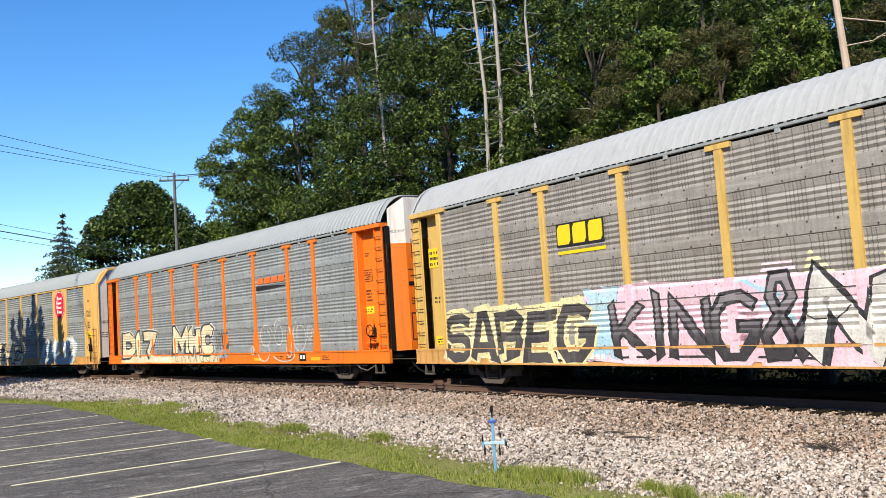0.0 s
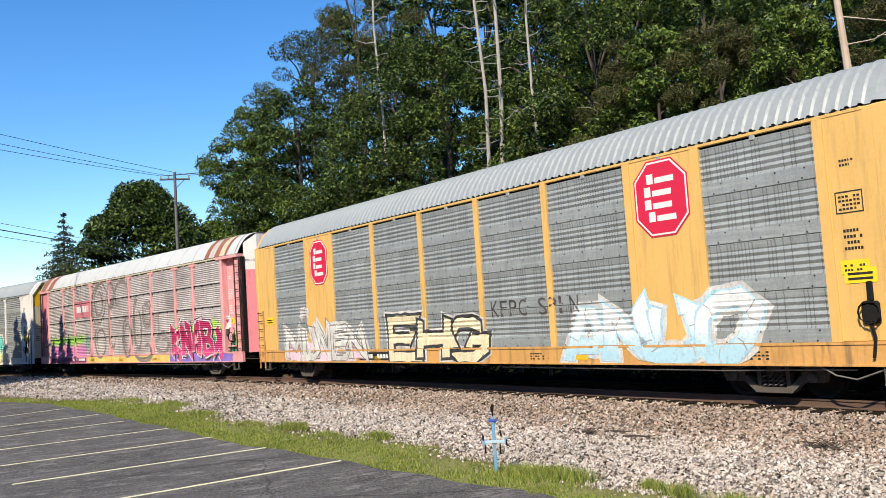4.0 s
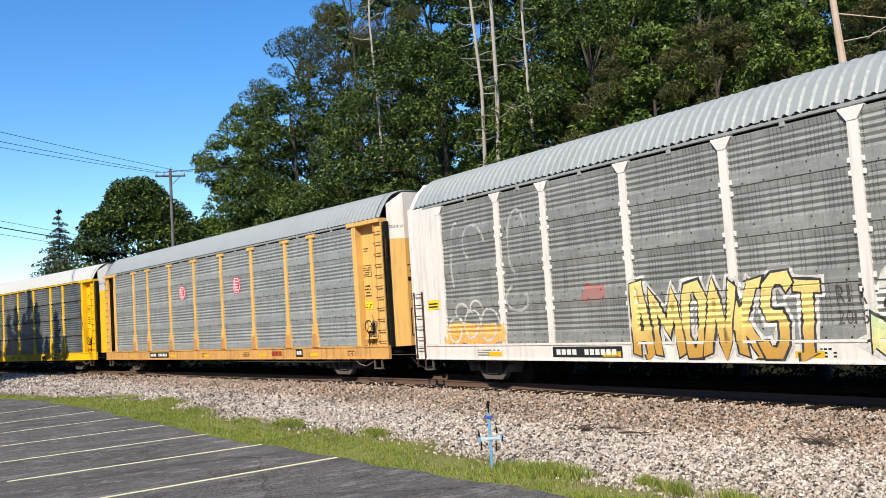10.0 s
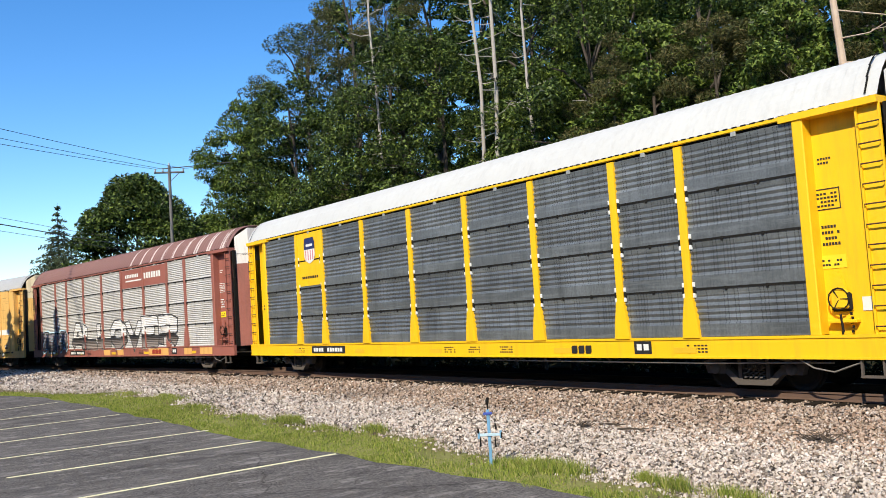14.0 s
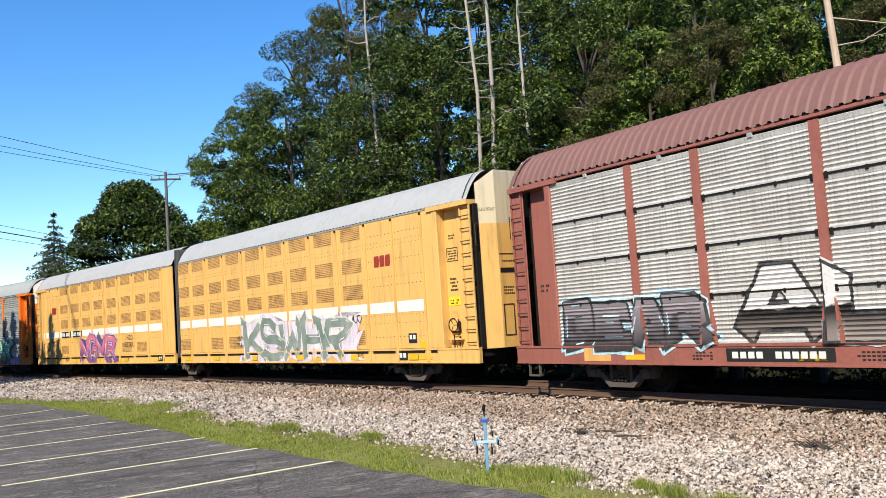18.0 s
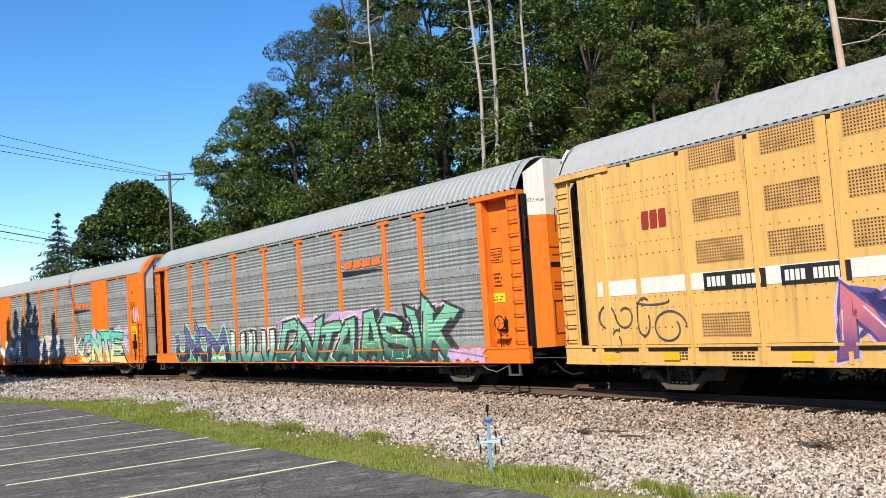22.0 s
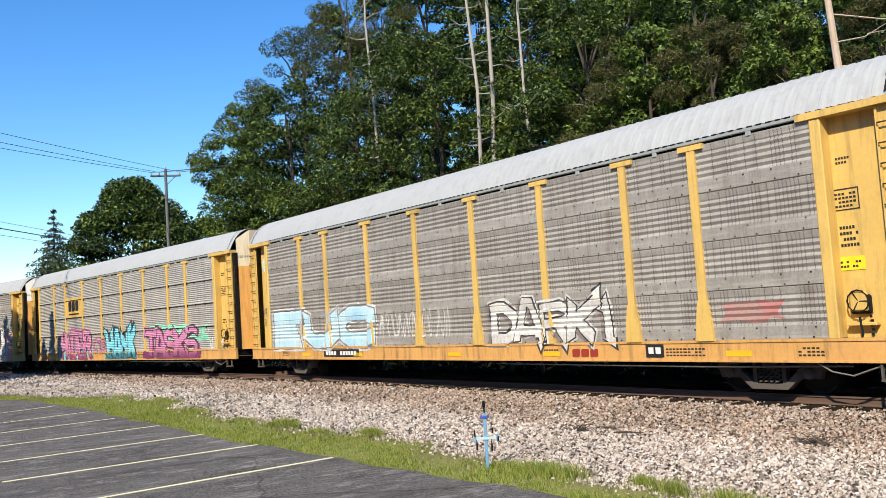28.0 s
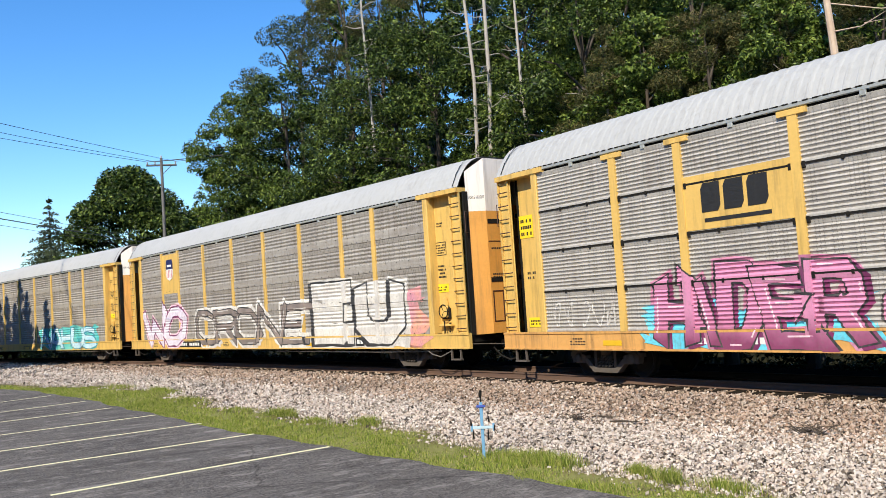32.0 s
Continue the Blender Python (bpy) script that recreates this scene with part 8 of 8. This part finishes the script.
def utility_pole(x, y, h):
    z0 = land_z(x, y) - 0.2
    top = tagged(empty("utility_pole", x, y, z0), "weathered wooden utility pole with one crossarm", "utility pole")
    h -= z0
    part("shaft", Mesh().tube([(0, 0, 0), (0, 0, h)], [0.14, 0.09], 12), top, material=M_POLE)
    a = Vector((0.35, 1.0, 0)).normalized()
    ends = []
    arm = part("crossarm", Mesh().tube([a * -0.95 + Vector((0, 0, h - 0.45)), a * 0.95 + Vector((0, 0, h - 0.45))], 0.07, 6), top, material=M_POLE)
    ins = cached("insulator", lambda: Mesh().lathe([(0.0, 0.0), (0.05, 0.0), (0.06, 0.05), (0.03, 0.08), (0.055, 0.12), (0.02, 0.2), (0.0, 0.2)], 10, axis="z").data("insulator", P_GREY, True))
    for q in (-0.88, -0.4, 0.88):
        p = a * q + Vector((0, 0, h - 0.39))
        part("insulator", ins, arm, at=p)
        ends.append(Vector((x, y, z0)) + p + Vector((0, 0, 0.18)))
    part("insulator", ins, top, at=(0, 0, h))
    part("brace", Mesh().tube([a * 0.6 + Vector((0, 0, h - 0.5)), Vector((0, 0, h - 1.1))], 0.025, 5), top, material=M_POLE)
    return ends


def wire(a, b, sag, r=0.016, label="thin dark overhead wire"):
    a, b = Vector(a), Vector(b)
    pts = [a.lerp(b, q / 16) - Vector((0, 0, sag * 4 * (q / 16) * (1 - q / 16))) for q in range(17)]
    ob = part("overhead_wire", Mesh().tube(pts, r, 5), material=M_WIRE)
    tagged(ob, label, "wire", group="overhead wires")


def trackside_cross(x, y):
    z0 = lot_z(x) - 0.06
    top = tagged(empty("roadside_cross", x, y, z0), "small light blue wooden cross hung with dark ornaments", "cross")
    blue = painted("cross_blue", rgb(104, 150, 186), 0.5, wear=0.4, streak=0.2)
    part("upright", Mesh().box(-0.024, 0.024, -0.012, 0.012, 0.0, 0.86, 0.004), top, material=blue)
    d = part("arm", Mesh().box(-0.17, 0.19, -0.028, -0.012, 0.455, 0.50, 0.004), top, "pale blue painted arm", material=painted("pale_cross_blue", rgb(176, 200, 216), 0.5, wear=0.4, streak=0.2))
    for q in (-0.16, 0.18):
        part("arm_end", Mesh().box(q - 0.018, q + 0.018, -0.034, -0.012, 0.42, 0.535, 0.004), d, material=blue)
    part("finial", Mesh().lathe([(0.0, 0.86), (0.012, 0.86), (0.012, 0.93), (0.022, 0.95), (0.026, 1.0), (0.015, 1.04), (0.0, 1.05)], 10, axis="z"), top, "black knob", material=M_BLACK)
    part("bow", Mesh().box(-0.07, 0.07, -0.03, -0.012, 0.78, 0.82, 0.006), top, "dark blue ribbon", material=painted("ribbon", rgb(60, 80, 160)))
    for q, z, n in ((-0.14, 0.3, 0.16), (-0.165, 0.5, 0.12), (0.09, 0.28, 0.18), (0.11, 0.55, 0.1), (0.19, 0.42, 0.1)):
        part("ornament", Mesh().lathe([(0.0, z), (0.016, z + 0.01), (0.012, z + n * 0.6), (0.004, z + n), (0.0, z + n)], 8, axis="z", at=(q, -0.03, 0)), top, material=M_BLACK)
    for k in range(9):
        part("ornament", Mesh().box(0.028, 0.05, -0.02, 0.0, 0.1 + k * 0.07, 0.125 + k * 0.07), top, material=P_GREY)
    top.rotation_euler = (0, 0, radians(50))


def brush_pile(x, y, seed=3):
    rng = random.Random(seed)
    z0 = -0.5
    z0 = ballast_z(x, offset_of(x, y)) + 0.01
    top = tagged(empty("twig_pile", x, y, z0), "small heap of dry brown twigs on the stones", "twigs")
    for i in range(26):
        a = rng.uniform(-0.5, 0.5) + (math.pi if rng.random() < 0.4 else 0)
        L = rng.uniform(0.2, 0.5)
        b = Vector((rng.uniform(-0.2, 0.2), rng.uniform(-0.1, 0.1), 0.02))
        d = Vector((math.cos(a), math.sin(a) * 0.5, rng.uniform(0.05, 0.5)))
        part("twig", Mesh().tube([b, b + d * L * 0.5 + Vector((0, 0, 0.03)), b + d * L - Vector((0, 0, 0.04))], [0.008, 0.006, 0.003], 4), top, material=M_BARK)


def fallen_stick(x, y, turn):
    z = ballast_z(x, offset_of(x, y)) + 0.045
    a = radians(turn)
    pts = [(q * math.cos(a), q * math.sin(a), h) for q, h in ((-0.3, 0.0), (-0.05, 0.02), (0.15, 0.012), (0.34, 0.03))]
    top = part("fallen_stick", Mesh().tube(pts, [0.02, 0.022, 0.016, 0.006], 6), at=(x, y, z), material=M_BARK)
    tagged(top, "dark dry stick lying on the crushed stones", "stick")


def undergrowth():
    """Weeds and low brush along the far side of the track."""
    rng = np.random.default_rng(77)
    n = 620
    s = rng.uniform(-110, 10, n)
    o = rng.uniform(-9.0, -4.7, n)
    a = s / R_SIDE
    c = np.stack([(R_SIDE - o) * np.sin(a), Y_ARC + (R_SIDE - o) * np.cos(a), rng.uniform(-0.4, 1.2, n)], 1)
    r = rng.uniform(0.4, 0.9, n)
    v = leaf_cloud(rng, c, r, np.full(n, 45), 0.28, 0.2, 0.8)
    ob = new("undergrowth", big_mesh("undergrowth", v, np.arange(len(v)).reshape(-1, 3), M_BRUSH, 3))
    tagged(ob, "dark green weeds and brush behind the track", "brush", kind="stuff")


woods()
undergrowth()


pole_ends = utility_pole(-57.8, 16.05, 12.6)
for k, e in enumerate(pole_ends):
    wire(e, (-22.5 + k * 0.6, -19.1 + k * 0.4, 10.5 + k * 0.5), 0.35, 0.014)
    wire(e, (-22.0 + k, 38.0 + k, 12.5), 0.7)
for k in range(3):
    wire((-30.0, -10.7, 8.8 - k * 0.36), (-92.0, 33.5, 8.85 - k * 0.36), 0.3, 0.03 if k == 1 else 0.013)
trackside_cross(-11.35, 7.86)
brush_pile(-8.91, 12.5)
brush_pile(-13.5, 11.5, 5)
fallen_stick(-12.2, 11.66, 20)
fallen_stick(-13.0, 11.9, 8)
scatter_stones()
grass_strip()


# ---- what moves: the train runs along the curve ----
RUN = ((0, -147.91), (0.5, -142.19), (1, -136.47), (1.5, -130.53), (2, -124.76), (2.5, -119.33), (3, -113.81), (3.5, -108.03), (5.5, -85.29), (6, -79.60), (6.5, -73.81), (7, -68.19), (7.5, -62.59), (8, -56.98), (8.5, -51.22), (9, -45.35), (9.5, -39.91), (10, -34.32), (10.5, -28.45), (11, -22.53), (11.5, -16.98), (12, -11.72), (12.5, -6.17), (13, -0.50), (13.5, 5.19), (14, 10.83), (14.5, 16.49), (16.5, 38.99), (17, 44.56), (17.5, 50.11), (18, 55.72), (18.5, 61.64), (19, 67.23), (19.5, 72.88), (20, 78.62), (20.5, 84.30), (21, 89.71), (21.5, 95.01), (22, 100.61), (22.5, 106.20), (23, 111.87), (23.5, 117.15), (24, 122.62), (24.5, 128.22), (25, 133.81), (25.5, 139.50), (27.5, 162.07), (28, 167.69), (28.5, 173.09), (29, 178.60), (29.5, 184.14), (30, 189.72), (30.5, 195.43), (31, 200.73), (31.5, 206.17), (32, 211.71))


def motions():
    for car, c in CARS:
        rows = []
        for t, d in RUN:
            s = c + d
            q = 10.05
            x0, y0 = arc(s - q, -1.5)
            x1, y1 = arc(s + q, -1.5)
            rows.append((t, pose((x0 + x1) / 2, (y0 + y1) / 2, 0, 0, 0, math.degrees(math.atan2(y1 - y0, x1 - x0)))))
        walk(car, rows)
    # wheels roll while their car is in sight: one row for each thirtieth of a second
    for wheel, q, x, number in WHEELS:
        c = CARS[number][1] + x + q
        t0 = max(0.0, 13.0 + (-72.0 - c) / 11.28)
        t1 = min(32.0, 13.0 + (2.0 - c) / 11.28)
        if t1 <= t0:
            continue
        k0, k1 = int(t0 * 30), int(t1 * 30)
        rows = [(0.0, pose(q, 0, 0.42))] if k0 > 0 else []
        for k in range(k0, k1 + 1):
            turn = (k - k0) / 30 * 11.28 / 0.42
            rows.append((k / 30, pose(q, 0, 0.42, 0, math.degrees(turn) % 360.0, 0)))
        if k1 < 960:
            rows.append((32.0, rows[-1][1]))
        walk(wheel, rows)


motions()
